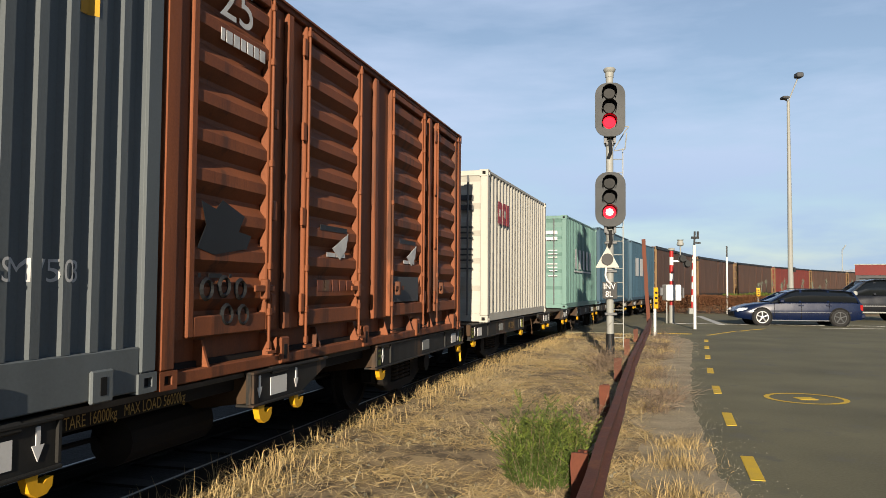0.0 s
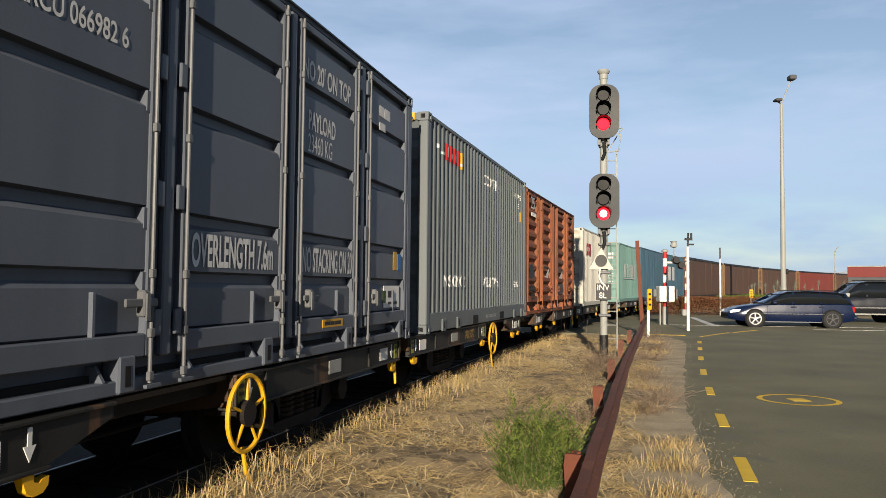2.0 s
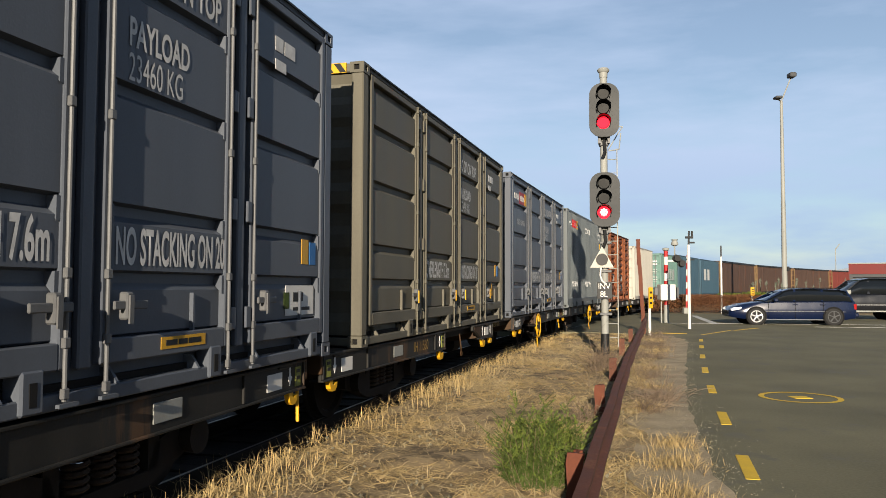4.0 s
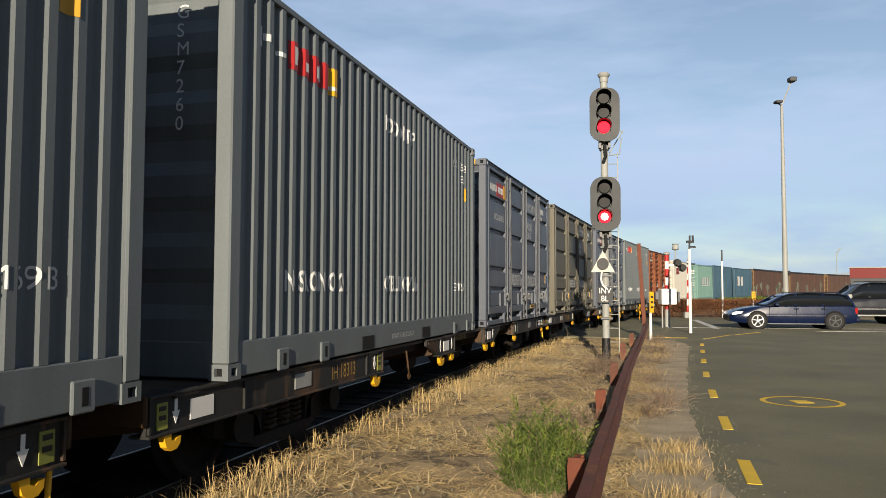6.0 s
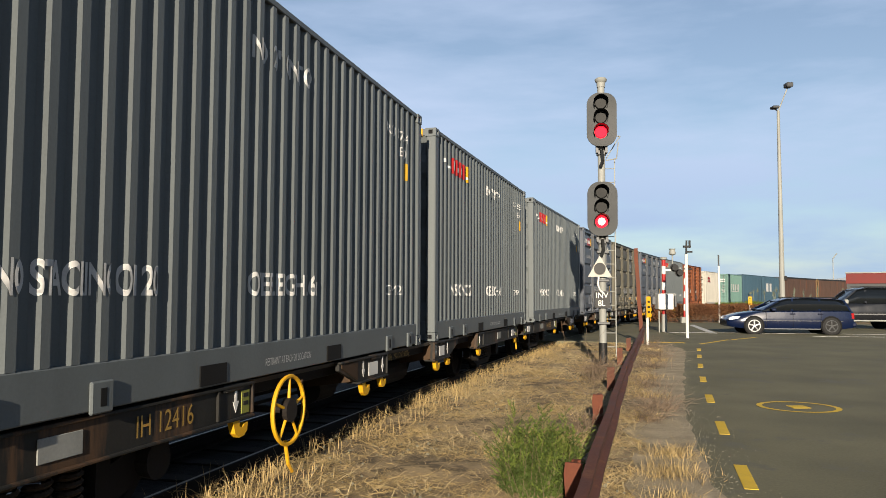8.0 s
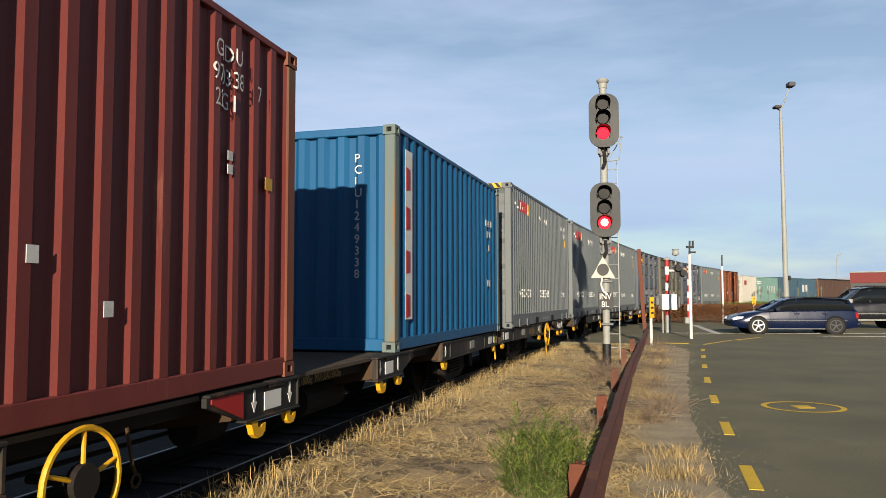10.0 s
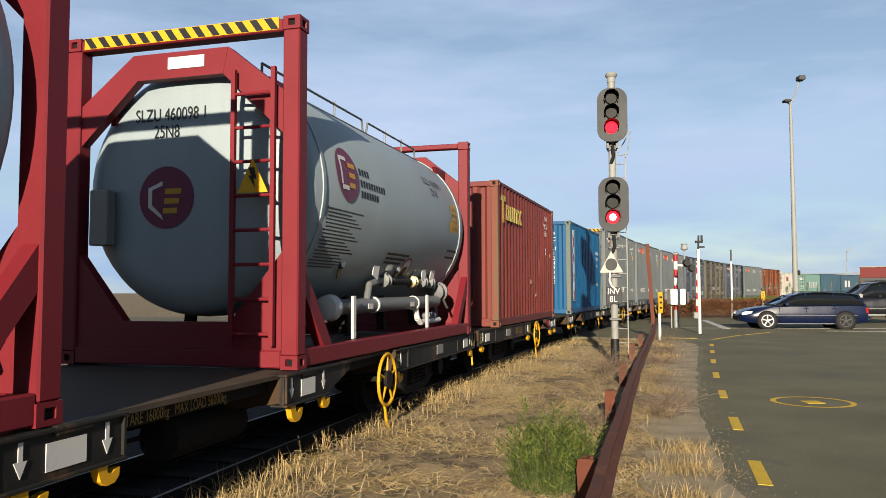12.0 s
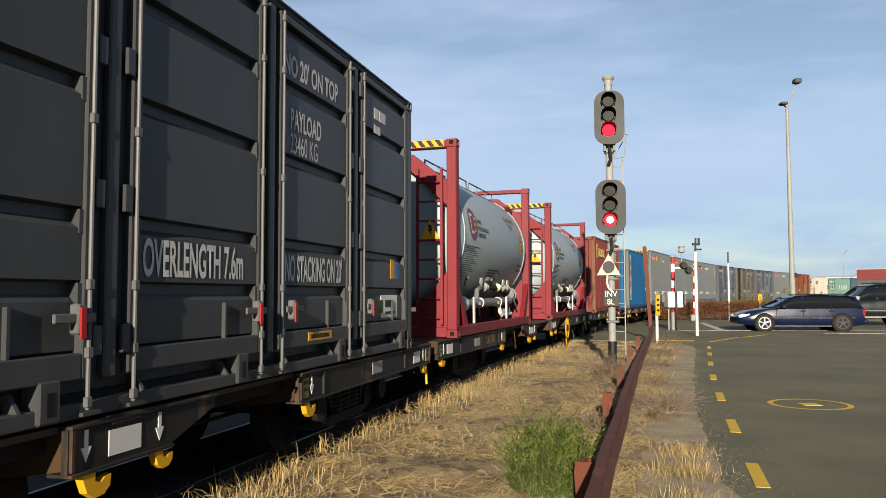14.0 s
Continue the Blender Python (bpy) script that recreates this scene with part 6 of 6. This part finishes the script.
def estate_car():
    ang = math.degrees(math.atan2(0.43, -2.96))
    c = thing("estate_car", "dark blue estate car with alloy front wheel", "car", pose(14.45, 31.7, 0, 0, 0, ang))
    m = M["carblue"]
    # x forward, y to its left side
    part("body", loft([(-2.42, 0.42, 0.86, 0.72, 0.72), (-2.36, 0.28, 0.95, 0.83, 0.80), (-2.0, 0.22, 0.98, 0.89, 0.85), (-1.0, 0.22, 0.97, 0.91, 0.87), (0.6, 0.22, 0.95, 0.91, 0.87),
                       (1.2, 0.22, 0.92, 0.91, 0.85), (1.9, 0.23, 0.82, 0.88, 0.80), (2.3, 0.28, 0.70, 0.80, 0.72), (2.46, 0.34, 0.56, 0.66, 0.62)]), m, c, smooth=True)
    part("roof", loft([(-2.28, 0.9, 1.02, 0.80, 0.74), (-2.1, 0.9, 1.32, 0.82, 0.62), (-1.75, 0.9, 1.41, 0.84, 0.60), (-0.6, 0.9, 1.45, 0.85, 0.60), (0.1, 0.9, 1.42, 0.85, 0.60), (0.45, 0.9, 1.30, 0.84, 0.64), (1.1, 0.88, 0.98, 0.83, 0.76)]), M["carglass"], c, "tinted glasshouse", True)
    part("roof_skin", loft([(-2.14, 1.33, 1.37, 0.60, 0.58), (-1.75, 1.405, 1.435, 0.62, 0.58), (-0.6, 1.445, 1.475, 0.62, 0.58), (0.1, 1.415, 1.445, 0.62, 0.58), (0.42, 1.31, 1.34, 0.62, 0.58)]), m, c, smooth=True)
    for sy in (-1, 1):
        for x0, z0, x1, z1 in ((1.12, 0.95, 0.40, 1.36), (-0.02, 0.95, -0.10, 1.44), (-1.08, 0.95, -1.14, 1.42), (-2.25, 0.95, -2.08, 1.36)):
            part("pillar", G().skin([[(x0 - 0.04, sy * 0.862, z0), (x0 + 0.04, sy * 0.862, z0), (x0 + 0.04, sy * 0.82, z0), (x0 - 0.04, sy * 0.82, z0)], [(x1 - 0.04, sy * 0.645, z1), (x1 + 0.04, sy * 0.645, z1), (x1 + 0.04, sy * 0.60, z1), (x1 - 0.04, sy * 0.60, z1)]]), m, c)
        part("side_strip", G().box(-1.95, 1.75, *sorted((sy * 0.906, sy * 0.920)), 0.53, 0.552), M["steel"], c)
        part("sill", G().box(-1.1, 1.1, *sorted((sy * 0.88, sy * 0.915)), 0.2, 0.235), M["steel"], c)
        part("mirror", G().box(0.62, 0.80, *sorted((sy * 0.87, sy * 1.05)), 0.93, 1.06, 0.03), m, c)
        for x in (-0.15, -1.2):
            part("door_handle", G().box(x, x + 0.2, *sorted((sy * 0.89, sy * 0.925)), 0.80, 0.84, 0.008), m, c)
        for x in (0.98, -0.05, -1.12):
            # black strip on the closed body paints the shade between doors
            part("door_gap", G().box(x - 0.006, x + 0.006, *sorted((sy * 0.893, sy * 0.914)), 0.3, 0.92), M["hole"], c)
        part("headlamp", G().prism([(2.40, 0.55), (2.05, 0.62), (1.98, 0.70), (2.28, 0.70), (2.42, 0.62)], "y", *sorted((sy * 0.60, sy * 0.845))), M["headlamp"], c, "clear headlamp")
        part("taillamp", G().box(-2.40, -2.28, *sorted((sy * 0.62, sy * 0.835)), 0.62, 0.86, 0.02), M["taillamp"], c, "red tail lamp")
        part("roof_rail", G().tube((-1.8, sy * 0.56, 1.48), (0.1, sy * 0.56, 1.485), 0.018, 8), M["dark"], c)
        for x in (-1.5, 1.45):
            part("wheel_arch", G().lathe([(0, 0.40), (0.03, 0.40)], (x, sy * 0.89, 0.34), "y", 26), M["hole"], c)
            car_wheel(c, x, sy * 0.84, 0.335, M["alloy"] if x > 0 else M["lorrygrey"])
    part("grille", G().box(2.42, 2.475, -0.4, 0.4, 0.42, 0.52, 0.01), M["dark"], c)
    part("rear_bumper", G().box(-2.5, -2.3, -0.8, 0.8, 0.32, 0.5, 0.04), m, c)
    return c


def offroad_car():
    ang = math.degrees(math.atan2(0.43, -2.96))
    c = thing("offroad_car", "black four-wheel-drive car behind the estate car", "car", pose(19.95, 36.3, 0, 0, 0, ang))
    m = M["carblack"]
    part("body", loft([(-2.3, 0.55, 1.05, 0.80, 0.80), (-2.2, 0.4, 1.16, 0.90, 0.86), (-1.0, 0.36, 1.16, 0.94, 0.88), (0.8, 0.36, 1.15, 0.94, 0.88), (1.1, 0.36, 1.12, 0.94, 0.86), (2.1, 0.4, 1.02, 0.90, 0.80), (2.35, 0.5, 0.9, 0.78, 0.7)]), m, c, smooth=True)
    part("glasshouse", loft([(-2.2, 1.1, 1.2, 0.86, 0.8), (-2.1, 1.1, 1.68, 0.86, 0.70), (-1.4, 1.1, 1.77, 0.87, 0.68), (-0.2, 1.1, 1.78, 0.87, 0.68), (0.25, 1.1, 1.70, 0.87, 0.70), (1.0, 1.08, 1.16, 0.86, 0.8)]), M["carglass"], c, smooth=True)
    part("roof_skin", loft([(-2.12, 1.69, 1.73, 0.69, 0.66), (-1.4, 1.775, 1.81, 0.70, 0.66), (-0.2, 1.785, 1.82, 0.70, 0.66), (0.24, 1.70, 1.74, 0.70, 0.66)]), m, c, smooth=True)
    for sy in (-1, 1):
        for x0, x1 in ((1.0, 0.26), (-0.1, -0.15), (-1.2, -1.25), (-2.17, -2.1)):
            part("pillar", G().skin([[(x0 - 0.05, sy * 0.885, 1.14), (x0 + 0.05, sy * 0.885, 1.14), (x0 + 0.05, sy * 0.84, 1.14), (x0 - 0.05, sy * 0.84, 1.14)], [(x1 - 0.05, sy * 0.725, 1.70), (x1 + 0.05, sy * 0.725, 1.70), (x1 + 0.05, sy * 0.68, 1.70), (x1 - 0.05, sy * 0.68, 1.70)]]), m, c)
        part("side_strip", G().box(-1.9, 1.8, *sorted((sy * 0.93, sy * 0.955)), 0.64, 0.69), M["steel"], c)
        part("roof_rail", G().tube((-1.9, sy * 0.62, 1.85), (0.0, sy * 0.62, 1.86), 0.02, 8), M["dark"], c)
        part("side_step", G().box(-1.0, 1.0, *sorted((sy * 0.86, sy * 1.0)), 0.36, 0.42, 0.01), M["greypost"], c)
        part("mirror", G().box(0.72, 0.9, *sorted((sy * 0.9, sy * 1.12)), 1.12, 1.3, 0.03), M["greypost"], c)
        for x in (-1.4, 1.45):
            part("wheel_arch", G().lathe([(0, 0.45), (0.03, 0.45)], (x, sy * 0.92, 0.40), "y", 26), M["hole"], c)
            car_wheel(c, x, sy * 0.87, 0.39, M["alloy"])
    return c


estate_car()
offroad_car().scale = (1.0, 1.0, 1.07)

# ---------------------------------------------------------------- distance
c = thing("warehouse", "dark grey warehouse with a broad red band", "building", pose(32.3, 60, 0, 0, 0, -30))
part("wall", G().box(0, 40, 0, 20, -0.05, 2.55), M["lorrygrey"], c, "dark grey cladding")
part("red_band", G().box(-0.05, 40.05, -0.05, 20.05, 2.55, 3.35), M["lorryred"], c, "red fascia")
part("roof_edge", G().box(-0.1, 40.1, -0.1, 20.1, 3.35, 3.43), M["greypost"], c)
for k in range(9):
    part("pilaster", G().box(k * 4.6, k * 4.6 + 0.12, -0.08, -0.001, -0.05, 2.55), M["lorrygrey"], c)
c = thing("low_shed", "long pale low shed far behind the track", "building", pose(61.0, 132, 0, 0, 0, -6))
part("wall", G().box(0, 60, 0, 15, -0.05, 4.1), M["shed"], c)
part("roof", G().prism([(-0.4, 4.1), (15.4, 4.1), (15.4, 4.25), (7.5, 4.7), (-0.4, 4.25)], "x", -0.5, 60.5), M["white"], c, "white low roof")
for k in range(7):
    part("window", G().box(2 + k * 6, 5 + k * 6, -0.05, -0.001, 1.5, 3.0), M["lorrygrey"], c)
for x, y, w, h, m in ((48, 124, 9, 2.6, "oldblue"), (70, 118, 10, 2.6, "lorrygrey"), (58.5, 122, 6, 2.4, "teal")):
    c, pts = ribbed_container("stored container in the far yard", w, h, M[m], name="yard_container")
    c["group"] = "containers in the far yard"
    c.matrix_world = pose(x, y, 0, 0, 0, -10)
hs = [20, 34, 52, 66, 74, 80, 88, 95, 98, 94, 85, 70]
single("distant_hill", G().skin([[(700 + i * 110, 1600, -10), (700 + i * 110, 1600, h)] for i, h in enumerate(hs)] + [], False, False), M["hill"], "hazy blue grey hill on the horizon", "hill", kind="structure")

# ---------------------------------------------------------------- grass, weeds and hedge
LINE_XY = np.array([LINE[i] for i in range(-20, 200)])
LINE_TH = np.array([bearing(i * 0.25) for i in range(-20, 200)])


def right_of_train(x, y):
    i = np.argmin((x[:, None] - LINE_XY[None, :, 0]) ** 2 + (y[:, None] - LINE_XY[None, :, 1]) ** 2, axis=1)
    return (x - LINE_XY[i, 0]) * np.cos(LINE_TH[i]) - (y - LINE_XY[i, 1]) * np.sin(LINE_TH[i])


def blades(name, base, length, lean, width, material, label, category, rng, z=-0.02, curl=0.5, kind="stuff"):
    """Many narrow bent blades as one mesh. lean: 0 upright to 1 lying."""
    n = len(base)
    az = rng.uniform(0, 2 * np.pi, n)
    d = np.stack([np.cos(az), np.sin(az), np.zeros(n)], 1)
    side = np.stack([-np.sin(az), np.cos(az), np.zeros(n)], 1)
    up = np.array([0, 0, 1.0])
    p0 = np.concatenate([base, np.full((n, 1), 1.0) * z], 1)
    h, o = np.cos(lean * np.pi / 2)[:, None], np.sin(lean * np.pi / 2)[:, None]
    L = length[:, None]
    p1 = p0 + (d * o + up * h) * L * 0.55
    l2 = np.clip(lean + curl * rng.uniform(0, 1, n), 0, 1.12)
    p2 = p1 + (d * np.sin(l2 * np.pi / 2)[:, None] + up * np.cos(l2 * np.pi / 2)[:, None]) * L * 0.45
    w = width[:, None]
    tilt = side + up * rng.uniform(-0.7, 0.7, (n, 1))
    v = np.stack([p0 - tilt * w, p0 + tilt * w, p1 + tilt * w * 0.8, p1 - tilt * w * 0.8, p2], 1).reshape(-1, 3)
    k = np.arange(n)[:, None] * 5
    f4, f3 = (k + np.array([0, 1, 2, 3])), (k + np.array([3, 2, 4]))
    me = bpy.data.meshes.new(name)
    me.from_pydata(v.tolist(), [], f4.tolist() + f3.tolist())
    me.materials.append(material)
    return tagged(new(name, me), label, category, "", kind)


def in_verge(rng, n, y0, y1, d0, gap):
    """Places between the train and the road edge."""
    y = y0 + (y1 - y0) * rng.uniform(0, 1, n) ** 1.5
    x = rng.uniform(-4.0, 7.5, n)
    kx = np.interp(y, [p[1] for p in KERB], [p[0] for p in KERB])
    ok = (x < kx - gap) & (right_of_train(x, y) > d0)
    return np.stack([x, y], 1)[ok]


def clumped(rng, pts, scale, power):
    keep = np.array([max(0.03, max(0.0, 0.5 + noise.noise((x * scale, y * scale, 7.0))) ** power) for x, y in pts])
    return pts[rng.uniform(0, 1, len(pts)) < keep]


def build_verge_plants():
    rng = np.random.default_rng(5)
    p = clumped(rng, in_verge(rng, 360000, 4.0, 25.0, -0.25, 0.45), 1.3, 1.0)
    n = len(p)
    blades("dead_straw", p, rng.uniform(0.06, 0.24, n), rng.uniform(0.72, 0.99, n), rng.uniform(0.0014, 0.0035, n), M["straw"], "dead straw lying matted on the earth", "dry grass", rng)
    p = clumped(rng, in_verge(rng, 170000, 4.0, 25.0, -0.2, 0.5), 0.7, 2.2)
    n = len(p)
    blades("bleached_straw", p, rng.uniform(0.08, 0.30, n), rng.uniform(0.55, 0.98, n), rng.uniform(0.0012, 0.003, n), M["straw2"], "bleached dry grass in loose drifts", "dry grass", rng)
    # tall tufts along the edge of the ballast
    q = in_verge(rng, 150000, 4.0, 24.0, -0.35, 0.6)
    d = right_of_train(q[:, 0], q[:, 1])
    q = q[(d < 0.15 + 0.35 * rng.uniform(0, 1, len(q)) ** 2)]
    q = clumped(rng, q, 1.6, 1.6)
    n = len(q)
    blades("tall_dry_grass", q, rng.uniform(0.08, 0.28, n), rng.uniform(0.0, 0.65, n), rng.uniform(0.0016, 0.0034, n), M["straw"], "tall dry grass tufts along the ballast edge", "dry grass", rng, curl=0.7)
    # tufts beside the fence and at the road edge
    spots = [(2.0, 6.6, 0.30, 700), (2.25, 7.4, 0.26, 600), (1.35, 6.6, 0.12, 350), (1.75, 8.2, 0.16, 350), (2.6, 9.6, 0.22, 500), (3.2, 11.6, 0.25, 400), (3.9, 14.2, 0.3, 400), (5.2, 18.0, 0.3, 300), (6.0, 21.0, 0.3, 250), (1.75, 5.6, 0.25, 500)]
    for x, y, r, k in spots:
        b = rng.normal(0, r * 0.5, (k, 2)) + (x, y)
        blades("grass_tuft", b, rng.uniform(0.08, 0.24, k), rng.uniform(0.25, 0.95, k), rng.uniform(0.0015, 0.003, k), M["straw"], "pale dry grass tuft beside the old rail fence", "dry grass", rng, curl=0.6)["group"] = "tufts by the fence"
    # small clods and stones
    g = G()
    pts = in_verge(rng, 4200, 4.0, 22.0, -0.3, -0.25)
    for x, y in pts:
        s = rng.uniform(0.005, 0.018)
        a = rng.uniform(0.5, 1.4, 6) * s
        g.add([(x + a[0], y, 0), (x, y + a[1], 0), (x - a[2], y, 0), (x, y - a[3], 0), (x, y, a[4]), (x, y, -0.02)], [(0, 1, 4), (1, 2, 4), (2, 3, 4), (3, 0, 4), (1, 0, 5), (2, 1, 5), (3, 2, 5), (0, 3, 5)])
    single("pebbles", g, M["grit"], "small stones and clods in the verge", "stones", kind="stuff")
    g = G()
    for k in range(7000):
        y = 4.0 + 20.0 * rng.uniform(0, 1) ** 1.6
        x = kerb_x(y) + rng.normal(-0.12, 0.26)
        s = rng.uniform(0.003, 0.010)
        a = rng.uniform(0.5, 1.3, 5) * s
        g.add([(x + a[0], y, 0), (x, y + a[1], 0), (x - a[2], y, 0), (x, y - a[3], 0), (x, y, a[4] * 0.8)], [(0, 1, 4), (1, 2, 4), (2, 3, 4), (3, 0, 4)])
    single("loose_gravel", g, M["grit"], "loose pale gravel along the road edge", "gravel", kind="stuff")


def twig_clump(x, y, r, h, n, rng, label):
    """A tangle of thin dead stalks."""
    g = G()
    for _ in range(n):
        a, b = rng.uniform(0, 2 * math.pi), rng.uniform(0, 2 * math.pi)
        p = Vector((rng.normal(0, r * 0.35), rng.normal(0, r * 0.35), -0.03))
        d = Vector((math.cos(a) * rng.uniform(0.1, 0.9), math.sin(a) * rng.uniform(0.1, 0.9), 1)).normalized()
        L = h * rng.uniform(0.5, 1.3)
        pts = [p]
        for k in range(4):
            d = (d + Vector((math.cos(b), math.sin(b), -0.55)) * 0.28 + Vector(rng.normal(0, 0.22, 3))).normalized()
            p = p + d * L / 4
            pts.append(p.copy())
        w = rng.uniform(0.0012, 0.0032)
        s = d.cross(Vector((0, 0, 1))).normalized() * w
        g.skin([[q - s, q + s, q + Vector((0, 0, w * 1.5))] for q in pts], False)
    single("dead_weed", g, M["twig"], label, "dead weed", pose(x, y, 0.0), "dead weeds by the fence")


def build_weeds():
    rng = np.random.default_rng(9)
    for x, y, r, h, n in ((3.0, 10.3, 0.34, 0.42, 170), (3.6, 12.9, 0.3, 0.36, 90), (2.55, 9.4, 0.25, 0.36, 110), (4.5, 16.2, 0.45, 0.42, 130), (3.3, 15.2, 0.42, 0.5, 180), (5.4, 19.0, 0.5, 0.5, 150), (1.62, 8.6, 0.2, 0.35, 110), (3.0, 14.0, 0.35, 0.5, 160), (6.3, 22.5, 0.5, 0.5, 150)):
        twig_clump(x, y, r, h, n, rng, "brown tangle of dead weed stalks")
    # long arching stalks by the signal foot
    for x, y in ((2.75, 13.4), (2.3, 11.6)):
        twig_clump(x, y, 0.12, 1.0, 14, rng, "thin arching dead stalks")


def build_bush():
    rng = np.random.default_rng(3)
    c = thing("green_bush", "feathery green broom bush growing beside the fence", "bush", pose(0.80, 5.95, -0.03))
    stems = G()
    sprays = {"green": ([], []), "green2": ([], [])}
    for n in range(260):
        a, tilt = rng.uniform(0, 2 * math.pi), rng.uniform(0.0, 0.7)
        p = Vector((rng.normal(0, 0.12), rng.normal(0, 0.12), 0))
        d = Vector((math.cos(a) * math.sin(tilt), math.sin(a) * math.sin(tilt), math.cos(tilt)))
        L = rng.uniform(0.26, 0.64) * (1.05 - 0.6 * tilt)
        q = p + d * L
        s = d.orthogonal().normalized() * 0.003
        stems.skin([[p - s, p + s, p + s.cross(d)], [q - s * 0.4, q + s * 0.4, q + s.cross(d) * 0.4]], False)
        for k in range(15):
            f = 0.12 + 0.88 * k / 14
            o = p.lerp(q, f)
            b = rng.uniform(0, 2 * math.pi)
            n1 = d.orthogonal().normalized()
            n2 = d.cross(n1)
            e = ((n1 * math.cos(b) + n2 * math.sin(b)) * 0.75 + Vector((0, 0, 0.75))).normalized()
            sl = rng.uniform(0.06, 0.15)
            v, fc = sprays["green2" if f > 0.75 and rng.uniform() < 0.6 else "green"]
            for j in range(14):
                r = o + e * sl * (j + 1) / 14
                t = (Vector(rng.normal(0, 1, 3)) * 0.6 + e).normalized() * rng.uniform(0.014, 0.032)
                w = t.cross(e)
                w = (w.normalized() if w.length > 1e-6 else n1) * 0.0046
                i = len(v)
                v += [tuple(r - w), tuple(r + w), tuple(r + t)]
                fc.append((i, i + 1, i + 2))
    tagged(part("stem_tangle", stems, M["twig"], c), kind="stuff")
    for key, (v, fc) in sprays.items():
        me = bpy.data.meshes.new("foliage")
        me.from_pydata(v, [], fc)
        me.materials.append(M[key])
        tagged(new("foliage", me), kind="stuff").parent = c


def leaf_mass(name, n, shape, size, material, rng, label, category, kind=""):
    """Small leaves scattered through the outer part of a hedge. shape(rng) gives a place."""
    v, f = [], []
    for k in range(n):
        p = Vector(shape(rng))
        u = Vector(rng.normal(0, 1, 3)).normalized() * size * rng.uniform(0.6, 1.4)
        w = u.cross(Vector(rng.normal(0, 1, 3))).normalized() * size * 0.5
        i = len(v)
        v += [tuple(p - u), tuple(p + w), tuple(p + u), tuple(p - w)]
        f.append((i, i + 1, i + 2, i + 3))
    me = bpy.data.meshes.new(name)
    me.from_pydata(v, [], f)
    me.materials.append(material)
    return tagged(new(name, me), label, category, "", kind)


def build_hedges():
    rng = np.random.default_rng(11)

    def russet(r):
        x = r.uniform(12.6, 21.0)
        top = 1.05 + 0.16 * noise.noise((x * 1.3, 0, 2)) + 0.10 * noise.noise((x * 4, 0, 5))
        y = 44.6 - 0.145 * (x - 15) + r.uniform(0, 2.0)
        return x, y, top * r.uniform(0, 1) ** 0.6

    def fresh(r):
        x = r.uniform(17.5, 27.0)
        top = 1.15 + 0.25 * noise.noise((x * 0.9, 0, 8)) + 0.16 * noise.noise((x * 3, 0, 4))
        return x, 46.8 - 0.145 * (x - 15) + r.uniform(0, 1.8), top * r.uniform(0, 1) ** 0.6
    leaf_mass("russet_hedge", 32000, russet, 0.036, M["hedge"], rng, "low russet hedge between road and track", "hedge")
    leaf_mass("green_hedge", 22000, fresh, 0.04, M["hedgegreen"], rng, "low fresh green hedge behind the russet one", "hedge")
    for k in range(30):
        x = rng.uniform(19.5, 31.0)
        y = 50.0 + rng.uniform(-0.8, 1.2)
        h = rng.uniform(1.35, 1.95)
        c = thing("flower_stalk", "pale dried flower head on a tall stalk", "plant", pose(x, y, 0, 0, rng.uniform(-7, 7), 0), "flower stalks behind the hedge")
        part("stalk", G().tube((0, 0, 0), (0, 0, h), 0.018, 5), M["sage"], c)
        g = G()
        for _ in range(26):
            d = Vector(rng.normal(0, 1, 3)).normalized()
            g.tube((0, 0, h), tuple(Vector((0, 0, h)) + Vector((d.x * 0.12, d.y * 0.12, d.z * 0.24)) * rng.uniform(0.6, 1.1)), 0.012, 4, 0.004)
        part("flower_head", g, M["sage"], c)


build_verge_plants()
build_weeds()
build_bush()
build_hedges()


# ---------------------------------------------------------------- movement
def motions():
    for ob, rear, front, z in MOVING:
        walk(ob, [(k * 0.5, train_pose(rear, front, k * 0.5, z)) for k in range(29)])
    step = 1 / 15
    turns = [math.degrees(travelled(k * step) / 0.42) for k in range(211)]
    for ob, place in SPINNING:
        walk(ob, [(k * step, pose(*place, 0, a, 0)) for k, a in enumerate(turns)])


motions()
